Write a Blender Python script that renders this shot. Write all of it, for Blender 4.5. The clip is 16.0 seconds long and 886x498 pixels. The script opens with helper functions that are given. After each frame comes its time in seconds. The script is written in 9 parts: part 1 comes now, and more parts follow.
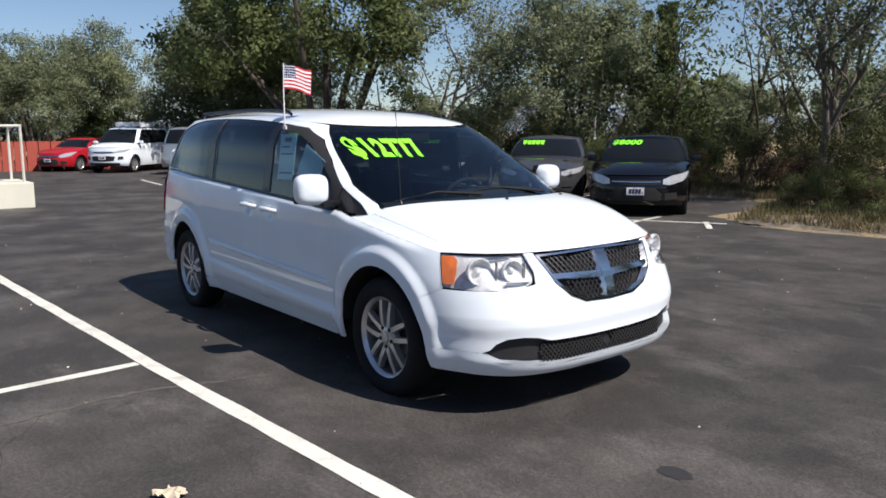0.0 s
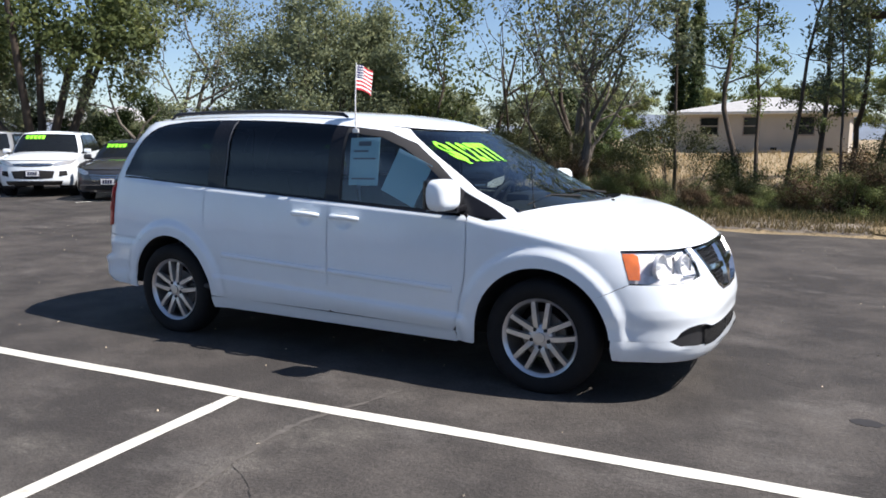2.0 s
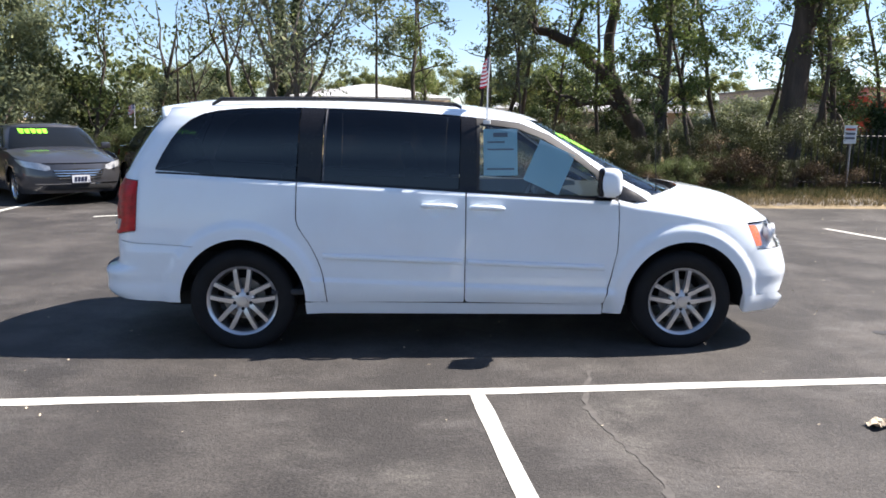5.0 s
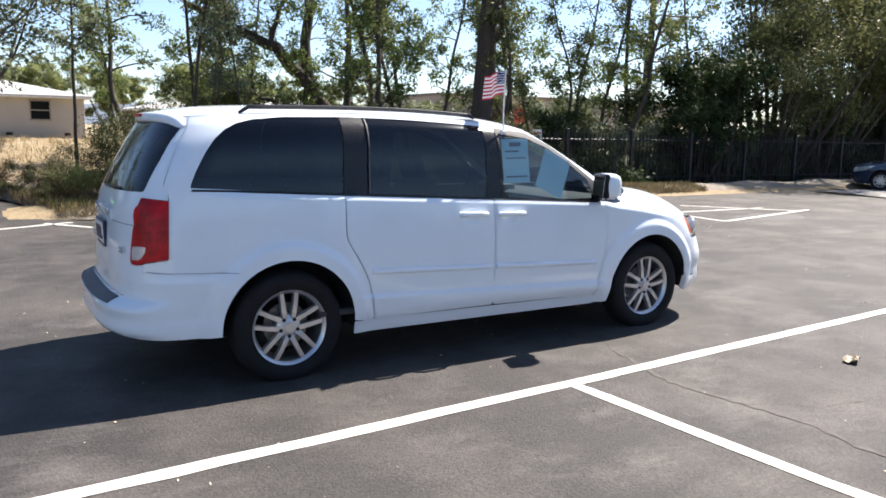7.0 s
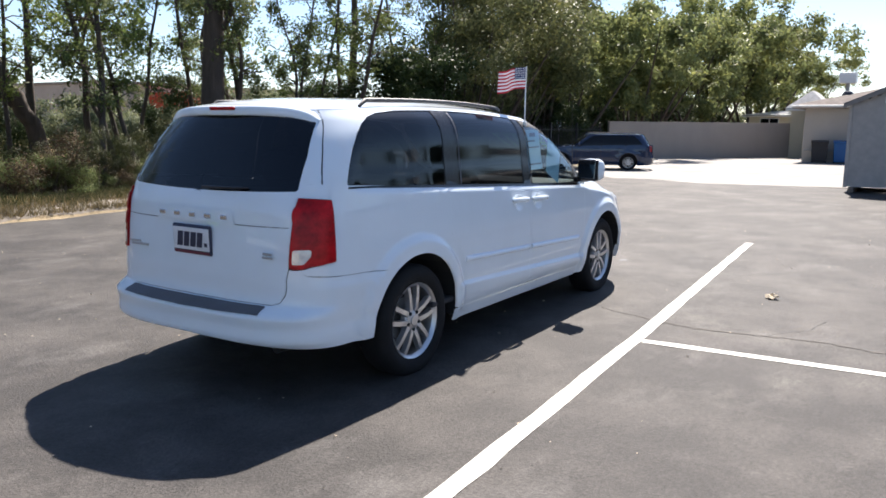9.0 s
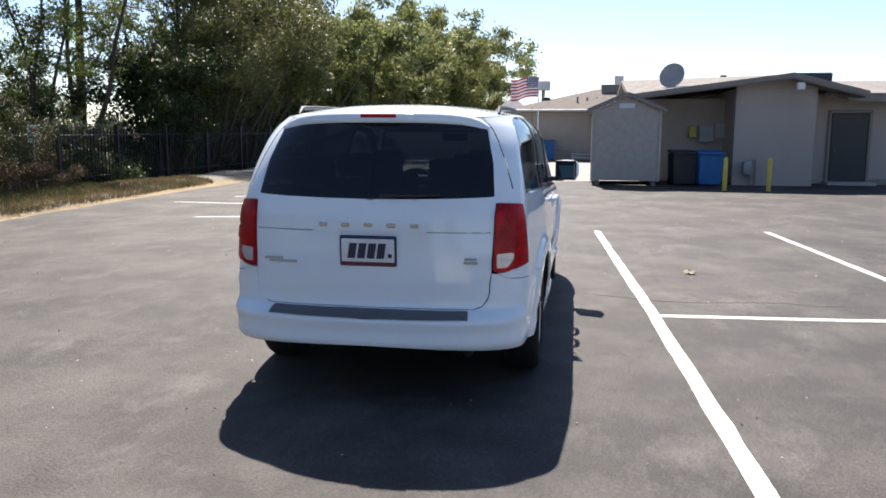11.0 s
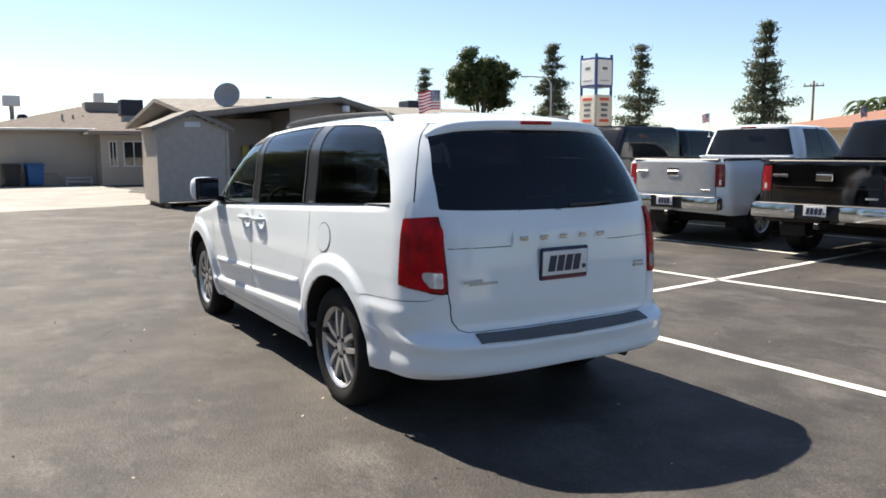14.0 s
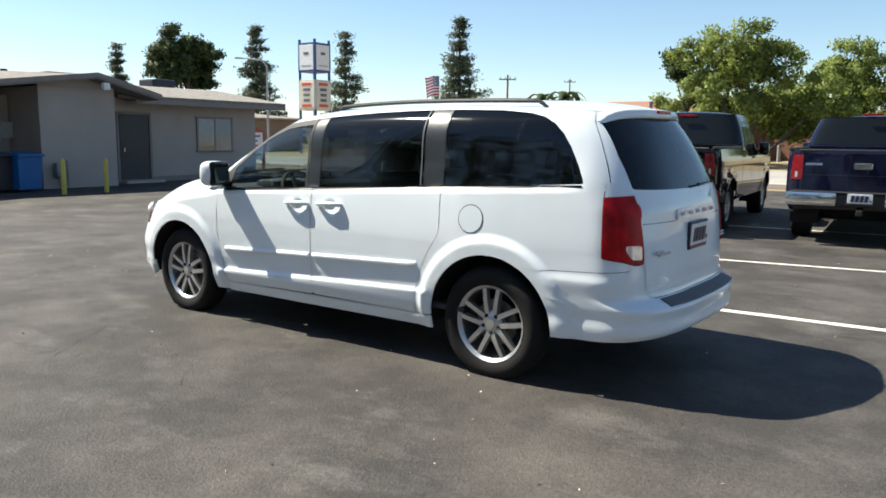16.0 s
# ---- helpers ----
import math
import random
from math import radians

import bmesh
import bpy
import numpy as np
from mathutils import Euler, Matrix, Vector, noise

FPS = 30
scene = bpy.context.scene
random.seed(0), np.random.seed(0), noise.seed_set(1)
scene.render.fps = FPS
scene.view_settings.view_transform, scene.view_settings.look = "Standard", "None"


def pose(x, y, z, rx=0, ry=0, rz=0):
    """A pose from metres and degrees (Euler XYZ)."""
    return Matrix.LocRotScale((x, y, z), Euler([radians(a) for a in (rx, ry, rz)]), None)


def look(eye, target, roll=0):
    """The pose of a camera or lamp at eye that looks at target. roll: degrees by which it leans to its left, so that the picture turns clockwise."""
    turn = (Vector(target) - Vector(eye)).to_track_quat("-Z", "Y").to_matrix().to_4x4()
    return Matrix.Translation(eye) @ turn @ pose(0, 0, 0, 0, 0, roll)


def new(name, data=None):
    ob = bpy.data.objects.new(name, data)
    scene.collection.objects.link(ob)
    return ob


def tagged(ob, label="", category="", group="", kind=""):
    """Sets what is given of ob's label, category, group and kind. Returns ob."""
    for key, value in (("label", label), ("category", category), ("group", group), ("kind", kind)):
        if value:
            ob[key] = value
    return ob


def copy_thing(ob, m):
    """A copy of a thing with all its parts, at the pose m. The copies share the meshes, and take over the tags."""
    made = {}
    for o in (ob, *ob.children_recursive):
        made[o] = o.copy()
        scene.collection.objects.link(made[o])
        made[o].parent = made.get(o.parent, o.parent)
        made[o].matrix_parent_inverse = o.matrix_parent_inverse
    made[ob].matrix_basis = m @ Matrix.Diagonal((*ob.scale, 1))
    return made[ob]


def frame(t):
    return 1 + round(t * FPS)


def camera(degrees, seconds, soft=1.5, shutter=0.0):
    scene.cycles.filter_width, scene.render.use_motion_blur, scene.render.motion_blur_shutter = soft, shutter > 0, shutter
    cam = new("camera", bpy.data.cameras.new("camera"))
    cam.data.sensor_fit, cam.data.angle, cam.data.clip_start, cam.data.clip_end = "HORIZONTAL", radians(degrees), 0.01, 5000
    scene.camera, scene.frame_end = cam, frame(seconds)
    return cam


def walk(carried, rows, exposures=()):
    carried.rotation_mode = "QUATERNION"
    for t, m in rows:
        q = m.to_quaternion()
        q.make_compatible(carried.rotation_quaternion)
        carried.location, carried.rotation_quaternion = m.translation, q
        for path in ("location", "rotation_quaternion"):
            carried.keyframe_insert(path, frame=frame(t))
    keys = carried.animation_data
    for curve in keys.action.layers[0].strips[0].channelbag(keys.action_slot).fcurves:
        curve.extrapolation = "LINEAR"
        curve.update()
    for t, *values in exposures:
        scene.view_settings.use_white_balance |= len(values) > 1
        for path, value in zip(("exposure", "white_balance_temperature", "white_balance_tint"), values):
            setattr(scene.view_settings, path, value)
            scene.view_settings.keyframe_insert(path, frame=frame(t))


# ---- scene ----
cam = camera(59.3, 16.0, 1.7)
EXPOSURES = [(0, 0.28, 6130, 16), (1.5, 0.55, 6130, 16), (3.5, 1.02, 6130, 16), (7, 1.3, 6300, 16), (9, 1.2, 6300, 16), (11.5, 1.10, 6400, 16), (13.2, 1.14, 6650, 15), (14.2, 1.06, 6700, 11), (16, 1.04, 6530, 7)]
PATH = [
    (0, (5.266, -3.425, 1.534), (3.716, -2.196, 1.238), -0.3),
    (0.5, (4.817, -3.921, 1.528), (3.404, -2.537, 1.232), -0.2),
    (1, (4.308, -4.392, 1.537), (3.017, -2.893, 1.246), -0.3),
    (1.5, (3.789, -4.808, 1.537), (2.654, -3.186, 1.251), 0.1),
    (2, (3.215, -5.198, 1.53), (2.266, -3.46, 1.247), 0.2),
    (2.5, (2.629, -5.573, 1.541), (1.839, -3.76, 1.245), 0.8),
    (3, (2.036, -5.835, 1.535), (1.393, -3.966, 1.229), 0.3),
    (3.5, (1.449, -6.002, 1.543), (0.974, -4.085, 1.227), 0.8),
    (4.3, (0.466, -6.223, 1.551), (0.278, -4.238, 1.226), 0.8),
    (5.2, (-0.714, -6.194, 1.569), (-0.516, -4.203, 1.245), 0.8),
    (6, (-1.8, -5.941, 1.58), (-1.239, -4.047, 1.264), 0.8),
    (6.5, (-2.495, -5.761, 1.595), (-1.705, -3.949, 1.291), 0.8),
    (7, (-3.169, -5.5, 1.587), (-2.154, -3.804, 1.284), 1.0),
    (7.5, (-3.845, -5.187, 1.607), (-2.619, -3.637, 1.3), 0.9),
    (8, (-4.462, -4.725, 1.582), (-3.091, -3.3, 1.277), 0.2),
    (8.5, (-5.015, -4.242, 1.585), (-3.515, -2.956, 1.276), 0.5),
    (9, (-5.467, -3.667, 1.567), (-3.809, -2.593, 1.25), 0.5),
    (9.8, (-6.163, -2.740, 1.566), (-4.317, -1.941, 1.245), 0.4),
    (10.7, (-6.637, -1.563, 1.574), (-4.679, -1.094, 1.260), 0.2),
    (11.5, (-6.717, -0.477, 1.566), (-4.743, -0.361, 1.267), 0.1),
    (12, (-6.692, 0.203, 1.542), (-4.717, 0.08, 1.252), 0.0),
    (12.5, (-6.589, 0.873, 1.538), (-4.645, 0.496, 1.263), -0.1),
    (13, (-6.335, 1.501, 1.526), (-4.451, 0.882, 1.265), 0.2),
    (13.5, (-6.036, 2.115, 1.513), (-4.235, 1.282, 1.263), 0.1),
    (14, (-5.737, 2.713, 1.496), (-4.036, 1.691, 1.245), -0.2),
    (14.5, (-5.426, 3.333, 1.497), (-3.845, 2.134, 1.241), 0.0),
    (15, (-5.05, 3.909, 1.484), (-3.594, 2.565, 1.217), -0.0),
    (15.5, (-4.597, 4.422, 1.484), (-3.269, 2.952, 1.208), 0.0),
    (16, (-4.092, 4.881, 1.487), (-2.919, 3.287, 1.2), 0.5),
]
walk(cam, [(t, look(e, g, r)) for t, e, g, r in PATH], EXPOSURES)

# ---- sky, sun ----
SUN_TO = Vector((0.96, 0.25, 1.21)).normalized()
world = bpy.data.worlds.new("sky")
scene.world = world
world.use_nodes = True
wn, wl = world.node_tree.nodes, world.node_tree.links
sky = wn.new("ShaderNodeTexSky")
sky.sky_type, sky.sun_disc = "NISHITA", False
sky.sun_elevation = math.asin(SUN_TO.z)
sky.sun_rotation = math.atan2(SUN_TO.x, SUN_TO.y)
sky.air_density, sky.dust_density, sky.ozone_density = 0.85, 0.30, 3.0
bg = wn["Background"]
bg.inputs["Strength"].default_value = 0.080
haze = wn.new("ShaderNodeMix")
haze.data_type, haze.blend_type = "RGBA", "MULTIPLY"
haze.inputs["Factor"].default_value, haze.inputs["B"].default_value = 1.0, (1.09, 1.07, 1.0, 1)
wl.new(sky.outputs["Color"], haze.inputs["A"])
wl.new(haze.outputs["Result"], bg.inputs["Color"])
sun = new("sun", bpy.data.lights.new("sun", "SUN"))
sun.data.energy, sun.data.angle, sun.data.color = 5.2, radians(0.53), (1.0, 0.93, 0.80)
sun.matrix_basis = look(SUN_TO * 60, (0, 0, 0))

# ---- materials ----
def nodes_of(name):
    m = bpy.data.materials.new(name)
    m.use_nodes = True
    return m, m.node_tree.nodes, m.node_tree.links, m.node_tree.nodes["Principled BSDF"]


def noise_node(n, l, scale, detail=6, rough=0.6, coords="Object", stretch=None):
    tc = n.new("ShaderNodeTexCoord")
    out = tc.outputs[coords]
    if stretch:
        mp = n.new("ShaderNodeMapping")
        mp.inputs["Scale"].default_value = stretch
        l.new(out, mp.inputs["Vector"])
        out = mp.outputs["Vector"]
    t = n.new("ShaderNodeTexNoise")
    t.inputs["Scale"].default_value, t.inputs["Detail"].default_value, t.inputs["Roughness"].default_value = scale, detail, rough
    l.new(out, t.inputs["Vector"])
    return t


def ramp(n, l, src, stops):
    r = n.new("ShaderNodeValToRGB")
    els = r.color_ramp.elements
    while len(els) < len(stops):
        els.new(0.5)
    for e, (p, c) in zip(els, stops):
        e.position, e.color = p, (*c, 1) if len(c) == 3 else c
    l.new(src, r.inputs["Fac"])
    return r.outputs["Color"]


def mixc(n, l, fac, a, b, mode="MIX"):
    m = n.new("ShaderNodeMix")
    m.data_type, m.blend_type = "RGBA", mode
    for sock, v in ((m.inputs["Factor"], fac), (m.inputs["A"], a), (m.inputs["B"], b)):
        if isinstance(v, (int, float)):
            sock.default_value = v
        elif isinstance(v, tuple):
            sock.default_value = (*v, 1)
        else:
            l.new(v, sock)
    return m.outputs["Result"]


def bump(n, l, bsdf, height, strength=0.3, dist=0.01):
    b = n.new("ShaderNodeBump")
    b.inputs["Strength"].default_value, b.inputs["Distance"].default_value = strength, dist
    l.new(height, b.inputs["Height"])
    l.new(b.outputs["Normal"], bsdf.inputs["Normal"])
    return b


def plain(name, color, rough=0.5, metal=0.0, var=0.12, scale=6.0, coat=0.0, bumpy=0.0, random_hue=0.0, spec=0.5, coords="Object"):
    """A paint, plastic, metal or stone with fine and coarse variation."""
    m, n, l, b = nodes_of(name)
    a = noise_node(n, l, scale, 5, coords=coords)
    f = noise_node(n, l, scale * 14, 3, coords=coords)
    dark = tuple(c * (1 - var) for c in color)
    lite = tuple(min(1, c * (1 + var * 0.6)) for c in color)
    c1 = ramp(n, l, a.outputs["Fac"], [(0.3, dark), (0.7, lite)])
    c2 = ramp(n, l, f.outputs["Fac"], [(0.3, (1 - var * 0.5,) * 3), (0.7, (1, 1, 1))])
    col = mixc(n, l, 1.0, c1, c2, "MULTIPLY")
    if random_hue:
        oi = n.new("ShaderNodeObjectInfo")
        hs = n.new("ShaderNodeHueSaturation")
        mr = n.new("ShaderNodeMapRange")
        mr.inputs["To Min"].default_value, mr.inputs["To Max"].default_value = 1 - random_hue, 1 + random_hue
        l.new(oi.outputs["Random"], mr.inputs["Value"])
        l.new(mr.outputs["Result"], hs.inputs["Value"])
        l.new(col, hs.inputs["Color"])
        col = hs.outputs["Color"]
    l.new(col, b.inputs["Base Color"])
    rr = n.new("ShaderNodeMapRange")
    rr.inputs["To Min"].default_value, rr.inputs["To Max"].default_value = max(0.02, rough - 0.08), min(1, rough + 0.08)
    l.new(f.outputs["Fac"], rr.inputs["Value"])
    l.new(rr.outputs["Result"], b.inputs["Roughness"])
    b.inputs["Metallic"].default_value = metal
    b.inputs["Specular IOR Level"].default_value = spec
    if coat:
        b.inputs["Coat Weight"].default_value, b.inputs["Coat Roughness"].default_value = coat, 0.03
    if bumpy:
        bump(n, l, b, f.outputs["Fac"], bumpy)
    return m


def paint(name, color, metal=0.0, rough=0.35, dust=0.05):
    """Clear-coated car paint, with a thin film of dust."""
    m, n, l, b = nodes_of(name)
    a = noise_node(n, l, 3.0, 6)
    col = mixc(n, l, ramp(n, l, a.outputs["Fac"], [(0.45, (0, 0, 0)), (0.9, (dust, dust, dust))]), color, (0.42, 0.38, 0.33))
    l.new(col, b.inputs["Base Color"])
    b.inputs["Metallic"].default_value, b.inputs["Roughness"].default_value = metal, rough
    b.inputs["Coat Weight"].default_value, b.inputs["Specular IOR Level"].default_value = 1.0, 0.0
    rr = n.new("ShaderNodeMapRange")
    rr.inputs["To Min"].default_value, rr.inputs["To Max"].default_value = 0.02, 0.09
    l.new(a.outputs["Fac"], rr.inputs["Value"])
    l.new(rr.outputs["Result"], b.inputs["Coat Roughness"])
    return m


def glass(name, tint, gloss_rough=0.0, face=0.075):
    """A thin pane: it lets tinted light through and mirrors by Fresnel."""
    m, n, l, b = nodes_of(name)
    n.remove(b)
    tr, gl, mx, lw = n.new("ShaderNodeBsdfTransparent"), n.new("ShaderNodeBsdfGlossy"), n.new("ShaderNodeMixShader"), n.new("ShaderNodeLayerWeight")
    tr.inputs["Color"].default_value = (*tint, 1)
    gl.inputs["Roughness"].default_value = gloss_rough
    gl.inputs["Color"].default_value = (0.9, 0.95, 1, 1)
    lw.inputs["Blend"].default_value = 0.5
    power, gloss = n.new("ShaderNodeMath"), n.new("ShaderNodeMath")
    power.operation, gloss.operation = "POWER", "MULTIPLY_ADD"
    power.inputs[1].default_value, gloss.inputs[1].default_value, gloss.inputs[2].default_value = 5.0, 0.92, face
    l.new(lw.outputs["Facing"], power.inputs[0])
    l.new(power.outputs[0], gloss.inputs[0])
    l.new(gloss.outputs[0], mx.inputs["Fac"])
    l.new(tr.outputs["BSDF"], mx.inputs[1])
    l.new(gl.outputs["BSDF"], mx.inputs[2])
    l.new(mx.outputs["Shader"], n["Material Output"].inputs["Surface"])
    return m


def asphalt_material():
    m, n, l, b = nodes_of("asphalt")
    big = noise_node(n, l, 0.16, 5, 0.6)
    mid = noise_node(n, l, 0.9, 7, 0.68)
    streak = noise_node(n, l, 1.3, 7, 0.7, stretch=(0.7, 1.1, 1))
    grit = noise_node(n, l, 160, 3, 0.7)
    pits = n.new("ShaderNodeTexVoronoi")
    pits.inputs["Scale"].default_value = 70
    l.new(n.new("ShaderNodeTexCoord").outputs["Object"], pits.inputs["Vector"])
    base = ramp(n, l, big.outputs["Fac"], [(0.3, (0.042, 0.039, 0.037)), (0.7, (0.062, 0.057, 0.053))])
    dust = ramp(n, l, mid.outputs["Fac"], [(0.43, (0, 0, 0)), (0.70, (0.72, 0.72, 0.72))])
    c = mixc(n, l, dust, base, (0.146, 0.132, 0.119))
    worn = ramp(n, l, streak.outputs["Fac"], [(0.54, (0, 0, 0)), (0.70, (0.65, 0.65, 0.65))])
    c = mixc(n, l, worn, c, (0.16, 0.15, 0.14))
    # dusty scuffs round the filled crack and the worn corner of the bay: centre, half sizes, turn, strength
    fray = noise_node(n, l, 3.2, 8, 0.72)
    fine = noise_node(n, l, 7.0, 8, 0.7, stretch=(0.5, 1.6, 1))
    for x, y, rx, ry, turn, k in ((-0.85, -2.66, 0.30, 0.13, 10, 0.8), (-0.38, -2.95, 0.55, 0.24, 8, 0.75), (0.66, -2.45, 0.80, 0.20, 97, 0.8), (0.86, -2.12, 0.62, 0.30, 75, 0.8), (0.78, -1.42, 0.34, 0.17, 20, 0.8), (0.2, -3.3, 0.9, 0.25, 5, 0.5), (2.9, -2.4, 0.7, 0.3, 30, 0.45), (-3.2, 2.9, 0.8, 0.3, 20, 0.5), (-4.6, 1.2, 0.7, 0.35, 60, 0.5), (-4.2, -2.2, 0.6, 0.3, 0, 0.5)):
        tc, mp, ln = n.new("ShaderNodeTexCoord"), n.new("ShaderNodeMapping"), n.new("ShaderNodeVectorMath")
        mp.vector_type = "TEXTURE"
        mp.inputs["Location"].default_value, mp.inputs["Rotation"].default_value, mp.inputs["Scale"].default_value = (x, y, 0), (0, 0, radians(turn)), (rx, ry, 1)
        ln.operation = "LENGTH"
        l.new(tc.outputs["Object"], mp.inputs["Vector"])
        l.new(mp.outputs["Vector"], ln.inputs[0])
        fall = ramp(n, l, ln.outputs["Value"], [(0.15, (k, k, k)), (1.0, (0, 0, 0))])
        fall = mixc(n, l, 1.0, fall, ramp(n, l, fray.outputs["Fac"], [(0.36, (0, 0, 0)), (0.62, (1, 1, 1))]), "MULTIPLY")
        fall = mixc(n, l, 1.0, fall, ramp(n, l, fine.outputs["Fac"], [(0.34, (0.35, 0.35, 0.35)), (0.62, (1, 1, 1))]), "MULTIPLY")
        c = mixc(n, l, fall, c, (0.185, 0.172, 0.152))
    speck = ramp(n, l, grit.outputs["Fac"], [(0.3, (0.45, 0.45, 0.45)), (0.58, (1.05, 1.05, 1.05)), (0.70, (1.6, 1.57, 1.5)), (0.78, (3.2, 3.1, 2.9))])
    chip = noise_node(n, l, 45, 2, 0.6)
    c = mixc(n, l, 1.0, c, ramp(n, l, chip.outputs["Fac"], [(0.32, (0.72, 0.72, 0.72)), (0.6, (1.05, 1.05, 1.05)), (0.75, (1.3, 1.28, 1.25))]), "MULTIPLY")
    c = mixc(n, l, 1.0, c, speck, "MULTIPLY")
    warp = noise_node(n, l, 1.4, 5, 0.7)
    vm = n.new("ShaderNodeVectorMath")
    vm.operation = "MULTIPLY_ADD"
    vm.inputs[1].default_value = (0.8, 0.8, 0.0)
    l.new(warp.outputs["Color"], vm.inputs[0])
    l.new(n.new("ShaderNodeTexCoord").outputs["Object"], vm.inputs[2])
    crack = n.new("ShaderNodeTexVoronoi")
    crack.feature = "DISTANCE_TO_EDGE"
    crack.inputs["Scale"].default_value = 0.22
    l.new(vm.outputs["Vector"], crack.inputs["Vector"])
    line = ramp(n, l, crack.outputs["Distance"], [(0.0, (1, 1, 1)), (0.0022, (0, 0, 0))])
    where = noise_node(n, l, 0.45, 3)
    line = mixc(n, l, 1.0, line, ramp(n, l, where.outputs["Fac"], [(0.54, (0, 0, 0)), (0.66, (0.1, 0.1, 0.1))]), "MULTIPLY")
    c = mixc(n, l, line, c, (0.022, 0.021, 0.02))
    l.new(c, b.inputs["Base Color"])
    b.inputs["Roughness"].default_value = 0.70
    b.inputs["Specular IOR Level"].default_value = 0.25
    add = n.new("ShaderNodeMath")
    add.operation = "ADD"
    l.new(grit.outputs["Fac"], add.inputs[0])
    l.new(pits.outputs["Distance"], add.inputs[1])
    bump(n, l, b, add.outputs[0], 0.45, 0.006)
    return m


def line_material():
    m, n, l, b = nodes_of("road_paint")
    a = noise_node(n, l, 5, 8, 0.7)
    g = noise_node(n, l, 120, 3, 0.7)
    c = ramp(n, l, a.outputs["Fac"], [(0.28, (0.44, 0.42, 0.36)), (0.52, (0.68, 0.67, 0.60))])
    c = mixc(n, l, ramp(n, l, g.outputs["Fac"], [(0.62, (0, 0, 0)), (0.72, (0.6, 0.6, 0.6))]), c, (0.25, 0.24, 0.22))
    l.new(c, b.inputs["Base Color"])
    b.inputs["Roughness"].default_value = 0.7
    bump(n, l, b, g.outputs["Fac"], 0.3, 0.004)
    return m


def soil_material():
    m, n, l, b = nodes_of("dry_ground")
    a = noise_node(n, l, 0.35, 6, 0.65)
    f = noise_node(n, l, 9, 8, 0.75)
    v = noise_node(n, l, 40, 4, 0.7, stretch=(1, 0.25, 1))
    c = ramp(n, l, a.outputs["Fac"], [(0.3, (0.20, 0.16, 0.10)), (0.5, (0.36, 0.28, 0.17)), (0.7, (0.44, 0.36, 0.22))])
    c = mixc(n, l, ramp(n, l, f.outputs["Fac"], [(0.35, (0, 0, 0)), (0.7, (0.8, 0.8, 0.8))]), c, (0.30, 0.24, 0.15))
    c = mixc(n, l, 1.0, c, ramp(n, l, v.outputs["Fac"], [(0.3, (0.6, 0.58, 0.55)), (0.7, (1.2, 1.18, 1.1))]), "MULTIPLY")
    l.new(c, b.inputs["Base Color"])
    b.inputs["Roughness"].default_value = 0.95
    bump(n, l, b, f.outputs["Fac"], 0.9, 0.05)
    return m


def leaf_material(name, color, vary=0.35, trans=0.25, rough=0.5):
    m, n, l, b = nodes_of(name)
    g = n.new("ShaderNodeNewGeometry")
    a = noise_node(n, l, 0.6, 3)
    lo, hi = tuple(c * (1 - vary) for c in color), tuple(min(1, c * (1 + vary)) for c in color)
    c = ramp(n, l, g.outputs["Random Per Island"], [(0.0, lo), (0.75, color), (1.0, (hi[0] * 1.15, hi[1], hi[2] * 0.8))])
    c = mixc(n, l, 1.0, c, ramp(n, l, a.outputs["Fac"], [(0.3, (0.7, 0.72, 0.7)), (0.7, (1.15, 1.12, 1.0))]), "MULTIPLY")
    l.new(c, b.inputs["Base Color"])
    b.inputs["Roughness"].default_value, b.inputs["Specular IOR Level"].default_value = rough, 0.15
    tl, mx = n.new("ShaderNodeBsdfTranslucent"), n.new("ShaderNodeMixShader")
    l.new(c, tl.inputs["Color"])
    mx.inputs["Fac"].default_value = trans
    l.new(b.outputs["BSDF"], mx.inputs[1])
    l.new(tl.outputs["BSDF"], mx.inputs[2])
    l.new(mx.outputs["Shader"], n["Material Output"].inputs["Surface"])
    return m


def bark_material(name, color):
    m, n, l, b = nodes_of(name)
    a = noise_node(n, l, 7, 8, 0.7, stretch=(1, 1, 0.2))
    c = ramp(n, l, a.outputs["Fac"], [(0.3, tuple(x * 0.5 for x in color)), (0.6, color), (0.8, tuple(x * 1.5 for x in color))])
    l.new(c, b.inputs["Base Color"])
    b.inputs["Roughness"].default_value = 0.9
    bump(n, l, b, a.outputs["Fac"], 0.8, 0.03)
    return m


def stucco_material(name, color):
    m, n, l, b = nodes_of(name)
    a = noise_node(n, l, 0.8, 6, 0.6, stretch=(1, 1, 0.6))
    f = noise_node(n, l, 60, 4, 0.7)
    c = ramp(n, l, a.outputs["Fac"], [(0.3, tuple(x * 0.86 for x in color)), (0.7, color)])
    c = mixc(n, l, 1.0, c, ramp(n, l, f.outputs["Fac"], [(0.3, (0.88,) * 3), (0.7, (1.05,) * 3)]), "MULTIPLY")
    l.new(c, b.inputs["Base Color"])
    b.inputs["Roughness"].default_value = 0.9
    bump(n, l, b, f.outputs["Fac"], 0.5, 0.01)
    return m


